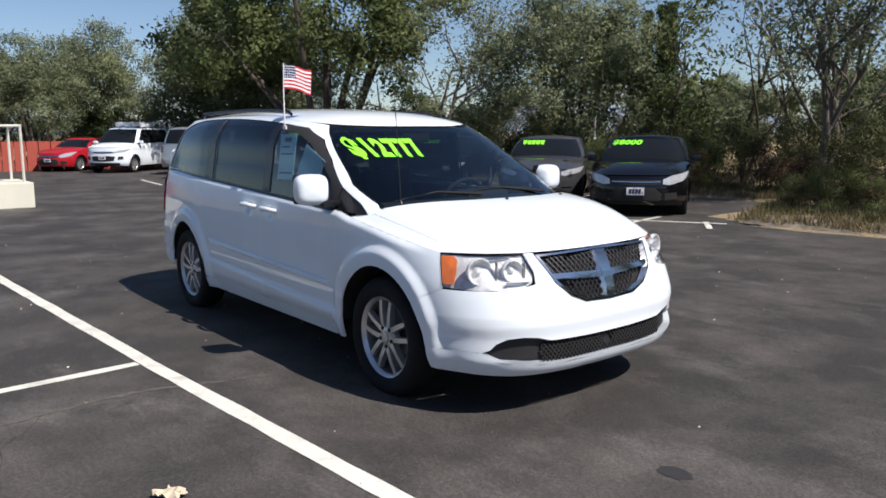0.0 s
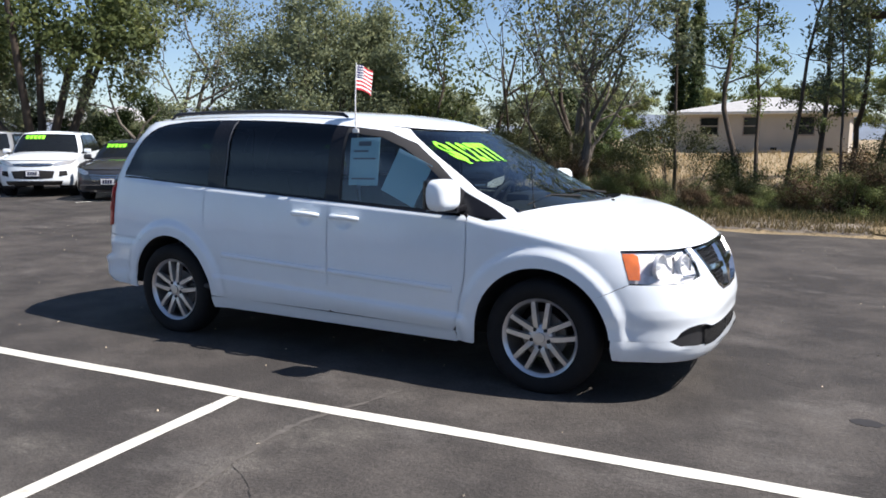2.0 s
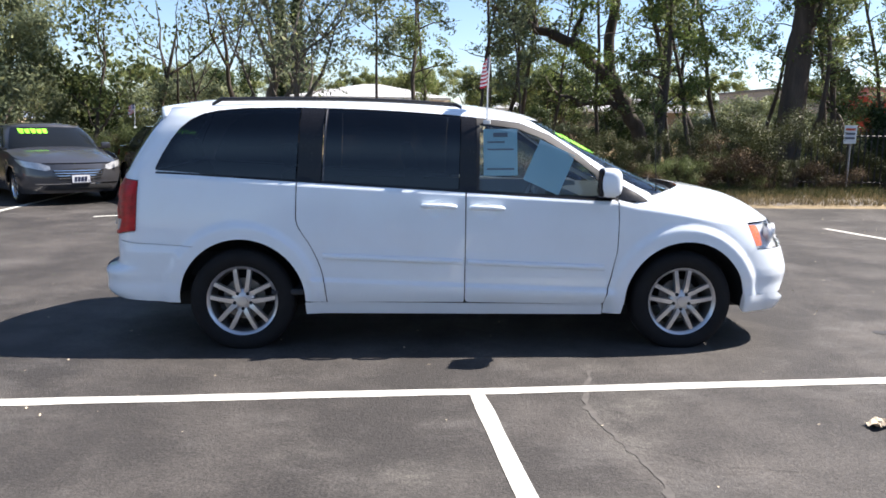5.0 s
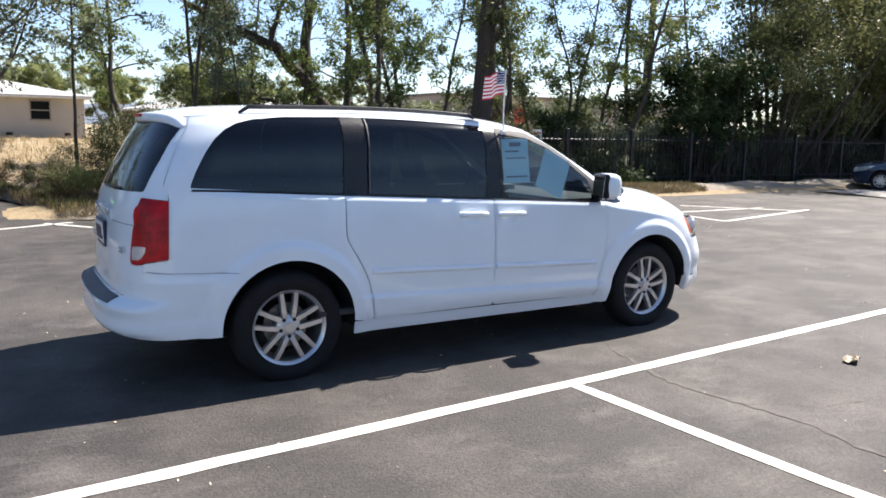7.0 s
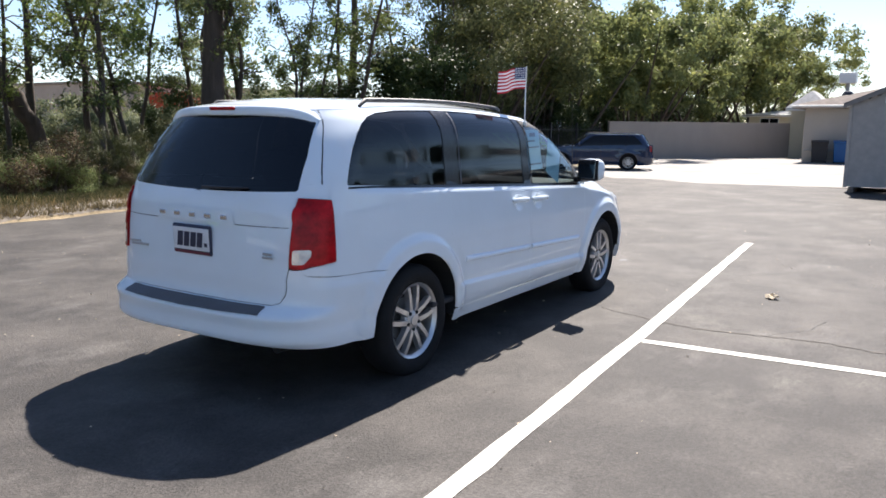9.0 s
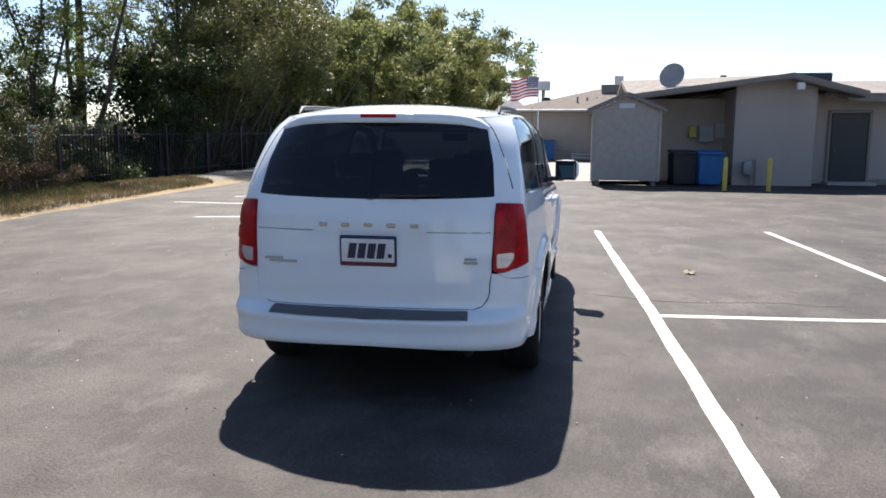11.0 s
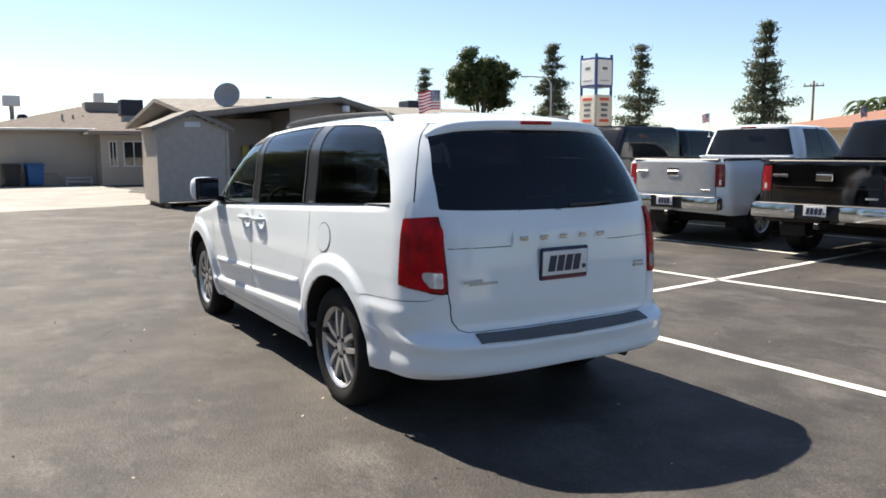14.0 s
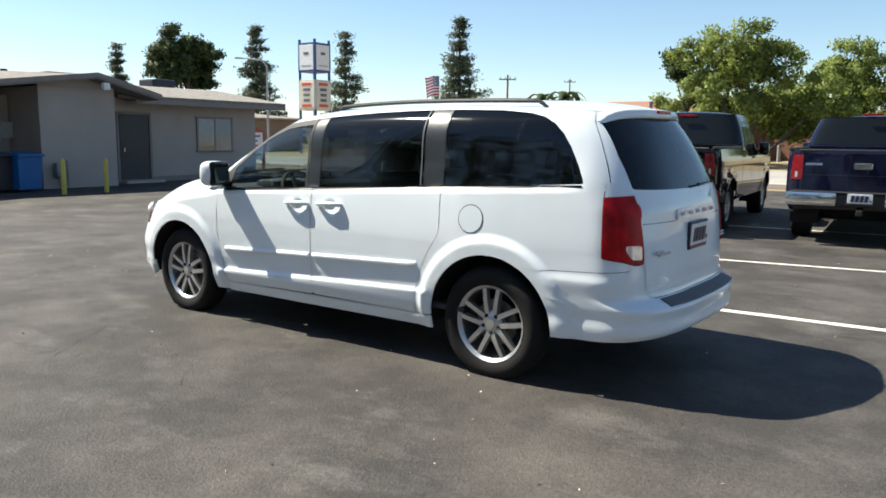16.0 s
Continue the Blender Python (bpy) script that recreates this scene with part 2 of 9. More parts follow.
MAT = dict(
    # litter: dark brown for the ground strip under the thicket
    apron=plain("apron", (0.29, 0.275, 0.255), 0.8, var=0.3, scale=0.7, bumpy=0.3), verge=plain("verge_dirt", (0.25, 0.215, 0.17), 0.95, var=0.35, scale=2.0, bumpy=0.6), litter=plain("dark_bank_ground", (0.115, 0.085, 0.055), 0.95, var=0.45, scale=1.2, bumpy=0.8), brown_roof=plain("brown_shingle", (0.155, 0.13, 0.115), 0.95, var=0.3, scale=4, bumpy=0.5), hill=plain("far_hill", (0.20, 0.24, 0.30), 1.0, var=0.2, scale=0.01),
    asphalt=asphalt_material(), line=line_material(), soil=soil_material(),
    white_paint=paint("white_paint", (0.775, 0.835, 0.885), dust=0.10), black_paint=paint("black_paint", (0.004, 0.004, 0.005), dust=0.006),
    navy_paint=paint("navy_paint", (0.006, 0.008, 0.026), dust=0.01), silver_paint=paint("silver_paint", (0.45, 0.46, 0.47), 0.6, 0.3),
    grey_paint=paint("grey_paint", (0.075, 0.075, 0.082), 0.5, 0.3), red_paint=paint("red_paint", (0.38, 0.012, 0.02)),
    blue_paint=paint("blue_paint", (0.013, 0.028, 0.068), 0.2, 0.35), charcoal_paint=paint("charcoal_paint", (0.006, 0.007, 0.010), 0.2, dust=0.012),
    tint=glass("privacy_glass", (0.095, 0.099, 0.11), 0.07, 0.045), clear=glass("clear_glass", (0.78, 0.85, 0.84)), lens=glass("lamp_glass", (0.99, 0.99, 0.99)), shield=glass("windscreen_glass", (0.50, 0.57, 0.56)),
    far_glass=plain("dark_car_glass", (0.010, 0.012, 0.014), 0.06, var=0.05, spec=0.28), far_lamp=plain("car_lamp_lens", (0.55, 0.56, 0.58), 0.12, 0.25, 0.3, 25, coat=1.0), far_red=plain("dark_red_lens", (0.27, 0.006, 0.012), 0.25, var=0.4, scale=14, coat=0.4), silver_trim=plain("silver_tailgate", (0.52, 0.53, 0.55), 0.35, 0.35), pane=glass("house_glass", (0.6, 0.64, 0.66)),
    black_plastic=plain("black_plastic", (0.018, 0.018, 0.02), 0.45, bumpy=0.08), gloss_black=plain("gloss_black_trim", (0.010, 0.010, 0.012), 0.25, var=0.05, spec=0.35),
    # black pillar trim lightened with painted-in reflection, for the left side
    pillar_reflect=plain("lit_pillar_trim", (0.028, 0.029, 0.033), 0.3, var=0.05, coat=0.4),
    pad=plain("step_pad_plastic", (0.10, 0.10, 0.11), 0.6, bumpy=0.2), dark=plain("dark_void", (0.01, 0.01, 0.011), 0.8),
    seam=plain("seam_rubber", (0.02, 0.02, 0.022), 0.7), interior=plain("grey_interior", (0.035, 0.036, 0.04), 0.75, bumpy=0.2), seat=plain("seat_cloth", (0.05, 0.052, 0.058), 0.9, bumpy=0.4),
    beige=plain("pale_headliner", (0.35, 0.33, 0.30), 0.9),
    chrome=plain("chrome", (0.70, 0.71, 0.73), 0.12, 1.0, 0.06), alloy=plain("cast_alloy", (0.60, 0.60, 0.61), 0.32, 0.80, 0.05, 9), brake=plain("brake_steel", (0.25, 0.24, 0.23), 0.45, 0.8),
    tyre=plain("tyre_rubber", (0.013, 0.013, 0.014), 0.8, var=0.25, bumpy=0.3, spec=0.25), mirror=plain("mirror_silver", (0.2, 0.21, 0.22), 0.05, 1.0, 0.02),
    red_lens=plain("red_lens", (0.52, 0.004, 0.009), 0.3, var=0.6, scale=12, coat=0.06, spec=0.2), clear_lens=plain("clear_lens", (0.62, 0.62, 0.62), 0.1, 0.2, 0.2, 25, coat=1.0), amber=plain("amber_lens", (0.85, 0.20, 0.025), 0.25, var=0.3, scale=18, coat=0.4),
    reflector=plain("lamp_reflector", (0.92, 0.93, 0.94), 0.14, 0.25, 0.2, 34, bumpy=0.4), lamp_housing=plain("lamp_housing", (0.84, 0.85, 0.87), 0.2, 0.15, 0.4, 26, bumpy=0.3),
    plate_white=plain("plate_white", (0.75, 0.75, 0.76), 0.4), plate_ink=plain("plate_ink", (0.02, 0.025, 0.06), 0.4), maroon=plain("maroon_frame", (0.16, 0.02, 0.04), 0.35),
    neon=plain("neon_green_paint", (0.28, 0.95, 0.03), 0.6, var=0.06), paper=plain("paper", (0.75, 0.76, 0.74), 0.8, var=0.05), paper_blue=plain("pale_blue_paper", (0.32, 0.51, 0.59), 0.8, var=0.05), ink=plain("grey_ink", (0.12, 0.13, 0.15), 0.8),
    flag_red=plain("flag_red", (0.45, 0.014, 0.028), 0.8, var=0.08), flag_white=plain("flag_white", (0.68, 0.68, 0.68), 0.8, var=0.05), flag_blue=plain("flag_blue", (0.018, 0.028, 0.12), 0.8, var=0.08),
    white_plastic=plain("white_plastic", (0.78, 0.78, 0.76), 0.4, var=0.05),
    stucco=stucco_material("taupe_stucco", (0.46, 0.405, 0.365)), cream=stucco_material("cream_stucco", (0.62, 0.56, 0.42)), house_wall=stucco_material("beige_wall", (0.50, 0.455, 0.395)), block=stucco_material("block_wall", (0.42, 0.36, 0.31)), low_wall=stucco_material("pale_low_wall", (0.72, 0.70, 0.58)),
    shed_wall=plain("shed_boarding", (0.46, 0.415, 0.375), 0.8, bumpy=0.3), shingle=plain("grey_shingle", (0.25, 0.23, 0.21), 0.95, var=0.3, scale=4, bumpy=0.6), pale_roof=plain("pale_roofing", (0.46, 0.46, 0.455), 0.85, var=0.2, bumpy=0.4), clay=plain("clay_tile", (0.30, 0.15, 0.10), 0.85, var=0.25, scale=9),
    fascia=plain("fascia_board", (0.27, 0.235, 0.21), 0.8), door=plain("dark_door", (0.035, 0.036, 0.042), 0.5), white_trim=plain("white_trim", (0.7, 0.7, 0.68), 0.6), blind=plain("window_blind", (0.6, 0.6, 0.58), 0.8),
    dish=plain("dish_grey", (0.33, 0.33, 0.34), 0.6), ac=plain("galvanised_sheet", (0.30, 0.30, 0.32), 0.5, 0.5), ac_dark=plain("dark_unit", (0.018, 0.024, 0.045), 0.6),
    bin_blue=plain("blue_bin", (0.015, 0.13, 0.36), 0.5), bin_dark=plain("dark_bin", (0.03, 0.028, 0.03), 0.6), yellow=plain("bollard_yellow", (0.62, 0.50, 0.10), 0.6), meter=plain("meter_box", (0.42, 0.41, 0.40), 0.6),
    iron=plain("black_iron", (0.012, 0.012, 0.013), 0.5), wood=plain("weathered_wood", (0.22, 0.17, 0.13), 0.9), red_metal=plain("red_steel", (0.42, 0.05, 0.025), 0.6), red_fence=plain("red_fence", (0.36, 0.07, 0.045), 0.8),
    sign_blue=plain("sign_blue", (0.03, 0.07, 0.22), 0.4), sign_white=plain("sign_white", (0.72, 0.74, 0.76), 0.5), sign_cream=plain("sign_cream", (0.62, 0.60, 0.52), 0.5), sign_red=plain("sign_red", (0.60, 0.07, 0.03), 0.5), steel=plain("pole_steel", (0.35, 0.35, 0.36), 0.5, 0.4),
    concrete=plain("concrete", (0.46, 0.43, 0.39), 0.9, var=0.2, scale=1.5, bumpy=0.3), road=plain("road_surface", (0.34, 0.32, 0.30), 0.9, var=0.2, scale=0.3), debris=plain("pale_debris", (0.62, 0.52, 0.38), 0.9),
    bark=bark_material("bark", (0.085, 0.065, 0.05)), bark_pale=bark_material("pale_bark", (0.17, 0.145, 0.12)),
    leaf=leaf_material("leaf", (0.145, 0.183, 0.077), trans=0.42), leaf_olive=leaf_material("olive_leaf", (0.222, 0.26, 0.162), trans=0.4), leaf_dull=leaf_material("dull_leaf", (0.163, 0.181, 0.083), trans=0.38), leaf_dark=leaf_material("dark_leaf", (0.056, 0.085, 0.034)), leaf_bright=leaf_material("bright_leaf", (0.195, 0.26, 0.085), trans=0.45), leaf_mid=leaf_material("mid_green_leaf", (0.237, 0.277, 0.122), trans=0.5), leaf_yellow=leaf_material("yellow_green_leaf", (0.20, 0.26, 0.075), trans=0.4),
    needle=leaf_material("needles", (0.088, 0.112, 0.078), trans=0.25), dry=leaf_material("dry_tuft", (0.24, 0.20, 0.12), trans=0.2, rough=0.8), straw=leaf_material("straw", (0.42, 0.33, 0.19), trans=0.2, rough=0.8), weed=leaf_material("weed", (0.07, 0.08, 0.034)), brush=leaf_material("dead_brush", (0.10, 0.072, 0.048), trans=0.15, rough=0.8), palm=leaf_material("palm_frond", (0.06, 0.09, 0.04)),
)

# ---- mesh tools ----
def mesh_object(name, verts, faces, mat, parent=None, label="", smooth=True, normals=None):
    me = bpy.data.meshes.new(name)
    me.from_pydata([tuple(v) for v in verts], [], faces)
    me.validate(clean_customdata=False)
    me.materials.append(MAT[mat] if isinstance(mat, str) else mat)
    if smooth:
        me.shade_smooth()
    if normals is not None and len(normals) == len(me.vertices):
        me.normals_split_custom_set_from_vertices([tuple(q) for q in normals])
    ob = new(name, me)
    if parent:
        ob.parent = parent
    if label:
        ob["label"] = label
    return ob


def part(name, bm, mat, parent, label="", smooth=False, angle=None):
    """Links a bmesh as one mesh object under a thing or a part."""
    me = bpy.data.meshes.new(name)
    bmesh.ops.recalc_face_normals(bm, faces=bm.faces)
    if smooth:
        lim = radians(angle or 40)
        for f in bm.faces:
            f.smooth = True
        for e in bm.edges:
            e.smooth = len(e.link_faces) == 2 and e.calc_face_angle(0) < lim
    bm.to_mesh(me)
    bm.free()
    me.materials.append(MAT[mat] if isinstance(mat, str) else mat)
    ob = new(name, me)
    if parent:
        ob.parent = parent
    if label:
        ob["label"] = label
    return ob


def thing(name, label, category, m=None, group="", kind=""):
    ob = new(name)
    if m is not None:
        ob.matrix_basis = m
    return tagged(ob, label, category, group, kind)


def add_box(bm, c, s, bevel=0.01, m=None, taper=None):
    """A bevelled box of size s round c; taper scales its top in x and y."""
    r = bmesh.ops.create_cube(bm, size=1)
    vs = r["verts"]
    for v in vs:
        v.co = Vector((v.co.x * s[0], v.co.y * s[1], v.co.z * s[2]))
        if taper and v.co.z > 0:
            v.co.x *= taper[0]
            v.co.y *= taper[1]
    if bevel:
        es = {e for v in vs for e in v.link_edges}
        r2 = bmesh.ops.bevel(bm, geom=list(es), offset=bevel, segments=1 if bevel < 0.015 else 2, affect="EDGES", profile=0.6)
        vs = list({v for f in r2["faces"] for v in f.verts} | {v for v in vs if v.is_valid})
    for v in vs:
        v.co = v.co + Vector(c)
        if m is not None:
            v.co = m @ v.co
    return vs


def box_bm(c, s, bevel=0.01, m=None, taper=None):
    bm = bmesh.new()
    add_box(bm, c, s, bevel, m, taper)
    return bm


def add_tube(bm, pts, radii, seg=8, caps=True):
    """A tapered tube along points."""
    rings, pts = [], [Vector(p) for p in pts]
    if isinstance(radii, (int, float)):
        radii = [radii] * len(pts)
    up = None
    for i, p in enumerate(pts):
        d = (pts[min(i + 1, len(pts) - 1)] - pts[max(i - 1, 0)]).normalized()
        if up is None:
            up = d.orthogonal().normalized()
        up = (up - d * up.dot(d))
        up = up.normalized() if up.length > 1e-6 else d.orthogonal().normalized()
        side = d.cross(up)
        rings.append([bm.verts.new(p + (up * math.cos(a) + side * math.sin(a)) * radii[i]) for a in (2 * math.pi * k / seg for k in range(seg))])
    for a, b in zip(rings, rings[1:]):
        for k in range(seg):
            bm.faces.new((a[k], a[(k + 1) % seg], b[(k + 1) % seg], b[k]))
    if caps:
        bm.faces.new(rings[0][::-1])
        bm.faces.new(rings[-1])
    return bm


def tube_bm(pts, radii, seg=8):
    return add_tube(bmesh.new(), pts, radii, seg)


def add_lathe(bm, profile, seg=32, m=None, close=False):
    """Turns a profile of (radius, height) round the y axis."""
    rings = []
    for r, h in profile:
        ring = []
        for k in range(seg):
            a = 2 * math.pi * k / seg
            co = Vector((r * math.cos(a), h, r * math.sin(a)))
            ring.append(bm.verts.new(m @ co if m is not None else co))
        rings.append(ring)
    pairs = list(zip(rings, rings[1:])) + ([(rings[-1], rings[0])] if close else [])
    for a, b in pairs:
        for k in range(seg):
            bm.faces.new((a[k], a[(k + 1) % seg], b[(k + 1) % seg], b[k]))
    return bm


def add_prism(bm, poly, axis, lo, hi):
    """Extrudes a polygon given in the two other axes from lo to hi along axis (0, 1, 2)."""
    def at(p, h):
        c = list(p)
        c.insert(axis, h)
        return bm.verts.new(c)
    a, b = [at(p, lo) for p in poly], [at(p, hi) for p in poly]
    n = len(poly)
    bm.faces.new(a)
    bm.faces.new(b[::-1])
    for k in range(n):
        bm.faces.new((a[k], b[k], b[(k + 1) % n], a[(k + 1) % n]))
    return bm


def prism_bm(poly, axis, lo, hi, bevel=0.0):
    bm = add_prism(bmesh.new(), poly, axis, lo, hi)
    if bevel:
        bmesh.ops.bevel(bm, geom=bm.edges[:], offset=bevel, segments=1, affect="EDGES")
    return bm


def text_shape(words, size, bold=0.0, italic=0.0, space=1.06):
    """Words in the built-in font as vertices and faces in x and y."""
    cu = bpy.data.curves.new("words", "FONT")
    cu.body, cu.size, cu.offset, cu.shear, cu.align_x, cu.align_y, cu.resolution_u, cu.space_character = words, size, bold, italic, "CENTER", "CENTER", 3, space
    ob = bpy.data.objects.new("words", cu)
    scene.collection.objects.link(ob)
    me = bpy.data.meshes.new_from_object(ob.evaluated_get(bpy.context.evaluated_depsgraph_get()))
    vs, fs = [v.co.copy() for v in me.vertices], [tuple(p.vertices) for p in me.polygons]
    bpy.data.objects.remove(ob)
    bpy.data.curves.remove(cu)
    bpy.data.meshes.remove(me)
    return vs, fs


# ---- coachwork: a lofted shell on which panels are cut out ----
def smooth_at(levels, z):
    """Values between levels, by a smooth curve through them."""
    zs = [q[0] for q in levels]
    if z <= zs[0]:
        return levels[0][1:]
    if z >= zs[-1]:
        return levels[-1][1:]
    i = max(k for k in range(len(zs) - 1) if zs[k] <= z)
    a, b = levels[i], levels[i + 1]
    p, q = levels[max(i - 1, 0)], levels[min(i + 2, len(levels) - 1)]
    t = (z - a[0]) / (b[0] - a[0])
    out = []
    for k in range(1, len(a)):
        h = b[0] - a[0]
        ma = (b[k] - p[k]) / max(1e-6, b[0] - p[0]) * h
        mb = (q[k] - a[k]) / max(1e-6, q[0] - a[0]) * h
        if (b[k] - a[k]) * ma <= 0:
            ma = 0
        if (b[k] - a[k]) * mb <= 0:
            mb = 0
        t2, t3 = t * t, t * t * t
        out.append((2 * t3 - 3 * t2 + 1) * a[k] + (t3 - 2 * t2 + t) * ma + (3 * t2 - 2 * t3) * b[k] + (t3 - t2) * mb)
    return out


class Shell:
    """Outlines in plan, level by level: (z, front, rear, half width, front depth, rear depth, front power, rear power).
    A place on it is (s, z): s 0 at the front's middle, 1 where the side begins, 2 where it ends, 3 at the rear's middle; below 0 on the other side."""

    def __init__(self, levels, swell=None, drop=None):
        self.levels, self.swell, self.drop, self.cache = levels, swell, drop, {}

    def par(self, z):
        k = round(z, 4)
        if k not in self.cache:
            self.cache[k] = smooth_at(self.levels, k)
        return self.cache[k]

    def at(self, s, z):
        xf, xr, w, af, ar, nf, nr = self.par(z)
        sg, s = (-1 if s < 0 else 1), min(3, abs(s))
        if s <= 1:
            t = s * math.pi / 2
            x, y = xf - af + af * max(0, math.cos(t)) ** (2 / nf), w * math.sin(t) ** (2 / nf)
        elif s <= 2:
            x, y = (xf - af) + (s - 1) * ((xr + ar) - (xf - af)), w
        else:
            t = (3 - s) * math.pi / 2
            x, y = xr + ar - ar * max(0, math.cos(t)) ** (2 / nr), w * math.sin(t) ** (2 / nr)
        if self.swell:
            y += self.swell(x, z) * min(1, y / w)
        if self.drop:
            z -= self.drop(x) * min(1, max(0, (z - 1.1) / 0.57))
        return Vector((x, sg * y, z))

    def normal(self, s, z, out=1):
        e = 0.004
        s0, s1 = max(-3, s - e), min(3, s + e)
        du, dv = self.at(s1, z) - self.at(s0, z), self.at(s, z + 0.006) - self.at(s, z - 0.006)
        nrm = du.cross(dv)
        return nrm.normalized() if nrm.length > 1e-12 else Vector((0, 0, 1))

    def side(self, x, z):
        xf, xr, w, af, ar, nf, nr = self.par(z)
        if x > xf - af:
            return math.acos(min(1, max(0, (x - xf + af) / af)) ** (nf / 2)) * 2 / math.pi
        if x < xr + ar:
            return 3 - math.acos(min(1, max(0, (xr + ar - x) / ar)) ** (nr / 2)) * 2 / math.pi
        return 1 + (x - (xf - af)) / ((xr + ar) - (xf - af))

    def front(self, y, z):
        xf, xr, w, af, ar, nf, nr = self.par(z)
        s = math.asin(min(1, abs(y) / w) ** (nf / 2)) * 2 / math.pi
        return s if y >= 0 else -s

    def rear(self, y, z):
        xf, xr, w, af, ar, nf, nr = self.par(z)
        s = 3 - math.asin(min(1, abs(y) / w) ** (nr / 2)) * 2 / math.pi
        return s if y >= 0 else -s

    def half(self, x, z):
        return self.at(self.side(x, z), z).y


def rounded(pts, r, n=4):
    """Rounds the corners of a closed outline of (kind, a, z)."""
    out = []
    for i, (k, a, z) in enumerate(pts):
        p0, p1, p2 = Vector((pts[i - 1][1], pts[i - 1][2])), Vector((a, z)), Vector((pts[(i + 1) % len(pts)][1], pts[(i + 1) % len(pts)][2]))
        d0, d2 = p0 - p1, p2 - p1
        q = min(r, d0.length * 0.45, d2.length * 0.45)
        a0, a2 = p1 + d0.normalized() * q, p1 + d2.normalized() * q
        for j in range(n + 1):
            t = j / n
            c = a0 * (1 - t) ** 2 + p1 * 2 * t * (1 - t) + a2 * t * t
            out.append((k, c.x, c.y))
    return out


def clip(poly, axis, limit, keep_over):
    out = []
    for i, p in enumerate(poly):
        q = poly[(i + 1) % len(poly)]
        pi, qi = (p[axis] >= limit) == keep_over or p[axis] == limit, (q[axis] >= limit) == keep_over or q[axis] == limit
        if pi:
            out.append(p)
        if pi != qi:
            t = (limit - p[axis]) / (q[axis] - p[axis])
            out.append((p[0] + t * (q[0] - p[0]), p[1] + t * (q[1] - p[1])))
    return out


def breaks(fine=1.0):
    b = [k / (10 * fine) for k in range(int(10 * fine))] + [1 + k / (26 * fine) for k in range(int(26 * fine))] + [2 + k / (10 * fine) for k in range(int(10 * fine) + 1)]
    b = [round(q, 5) for q in b]
    return [-q for q in b[:0:-1]] + b


def panel(name, shell, outline, mat, parent, sign=1, proud=0.0, rim=0.015, dz=0.05, fine=1.0, label="", gap=0.0):
    """A panel of the shell within an outline of ('x' | 'f' | 'r', value, z), with edges turned in."""
    pts = []
    conv = {"x": shell.side, "f": shell.front, "r": shell.rear, "s": lambda v, z: v}
    for i, (k, a, z) in enumerate(outline):
        k2, a2, z2 = outline[(i + 1) % len(outline)]
        n = max(1, int(math.hypot(a2 - a, z2 - z) / 0.04), int(abs(z2 - z) / 0.006)) if k == k2 else 1
        for j in range(n):
            t = j / n
            zz = z + (z2 - z) * t
            pts.append((conv[k](a + (a2 - a) * t, zz), zz))
    area = sum(p[0] * q[1] - q[0] * p[1] for p, q in zip(pts, pts[1:] + pts[:1]))
    if area < 0:
        pts.reverse()
    verts, normals, faces, index = [], [], [], {}

    def vert(s, z, depth=0.0, key=0):
        k = (round(s, 4), round(z, 4), key)
        if k not in index:
            nrm = shell.normal(s, z)
            p = shell.at(s, z) + nrm * (proud - depth)
            index[k] = len(verts)
            verts.append(Vector((p.x, p.y * sign, p.z)))
            normals.append(Vector((nrm.x, nrm.y * sign, nrm.z)))
        return index[k]

    bs = breaks(fine)
    z0, z1 = min(p[1] for p in pts), max(p[1] for p in pts)
    for sa, sb in zip(bs, bs[1:]):
        strip = clip(clip(pts, 0, sa, True), 0, sb, False)
        if len(strip) < 3:
            continue
        for k in range(math.floor(z0 / dz), math.ceil(z1 / dz)):
            cell = clip(clip(strip, 1, k * dz, True), 1, (k + 1) * dz, False)
            if len(cell) >= 3:
                ids = []
                for s, z in cell:
                    v = vert(s, z)
                    if v not in ids:
                        ids.append(v)
                if len(ids) >= 3:
                    faces.append(ids if sign > 0 else ids[::-1])
    if rim:
        top = len(verts)
        loop = pts
        for s, z in loop:
            nrm = shell.normal(s, z)
            p = shell.at(s, z) + nrm * proud
            q = shell.at(s, z) + nrm * (proud - rim)
            for w in (p, q):
                verts.append(Vector((w.x, w.y * sign, w.z)))
                normals.append(Vector((nrm.x, nrm.y * sign, nrm.z)))
        n = len(loop)
        for i in range(n):
            a, b = top + 2 * i, top + 2 * ((i + 1) % n)
            f = (a, a + 1, b + 1, b)
            faces.append(f if sign > 0 else f[::-1])
    return mesh_object(name, verts, faces, mat, parent, label, True, normals)


def surface(name, fn, us, vs, mat, parent, label="", thick=0.0):
    """A sheet through fn(u, v)."""
    verts = [fn(u, v) for u in us for v in vs]
    m = len(vs)
    faces = [(i * m + j, i * m + j + 1, (i + 1) * m + j + 1, (i + 1) * m + j) for i in range(len(us) - 1) for j in range(m - 1)]
    return mesh_object(name, verts, faces, mat, parent, label)


def span(a, b, n):
    return [a + (b - a) * k / n for k in range(n + 1)]

# ---- ground ----
def lot_edge(x):
    """Where the asphalt gives way to the verge; the car row stands in a deeper bay."""
    if x < -1.9:
        return 8.3 + 0.03 * x + (4.3 if x < -2.7 else 4.3 * (-1.9 - x) / 0.8)
    return 8.3 + 0.03 * x if x < 14 else 8.7


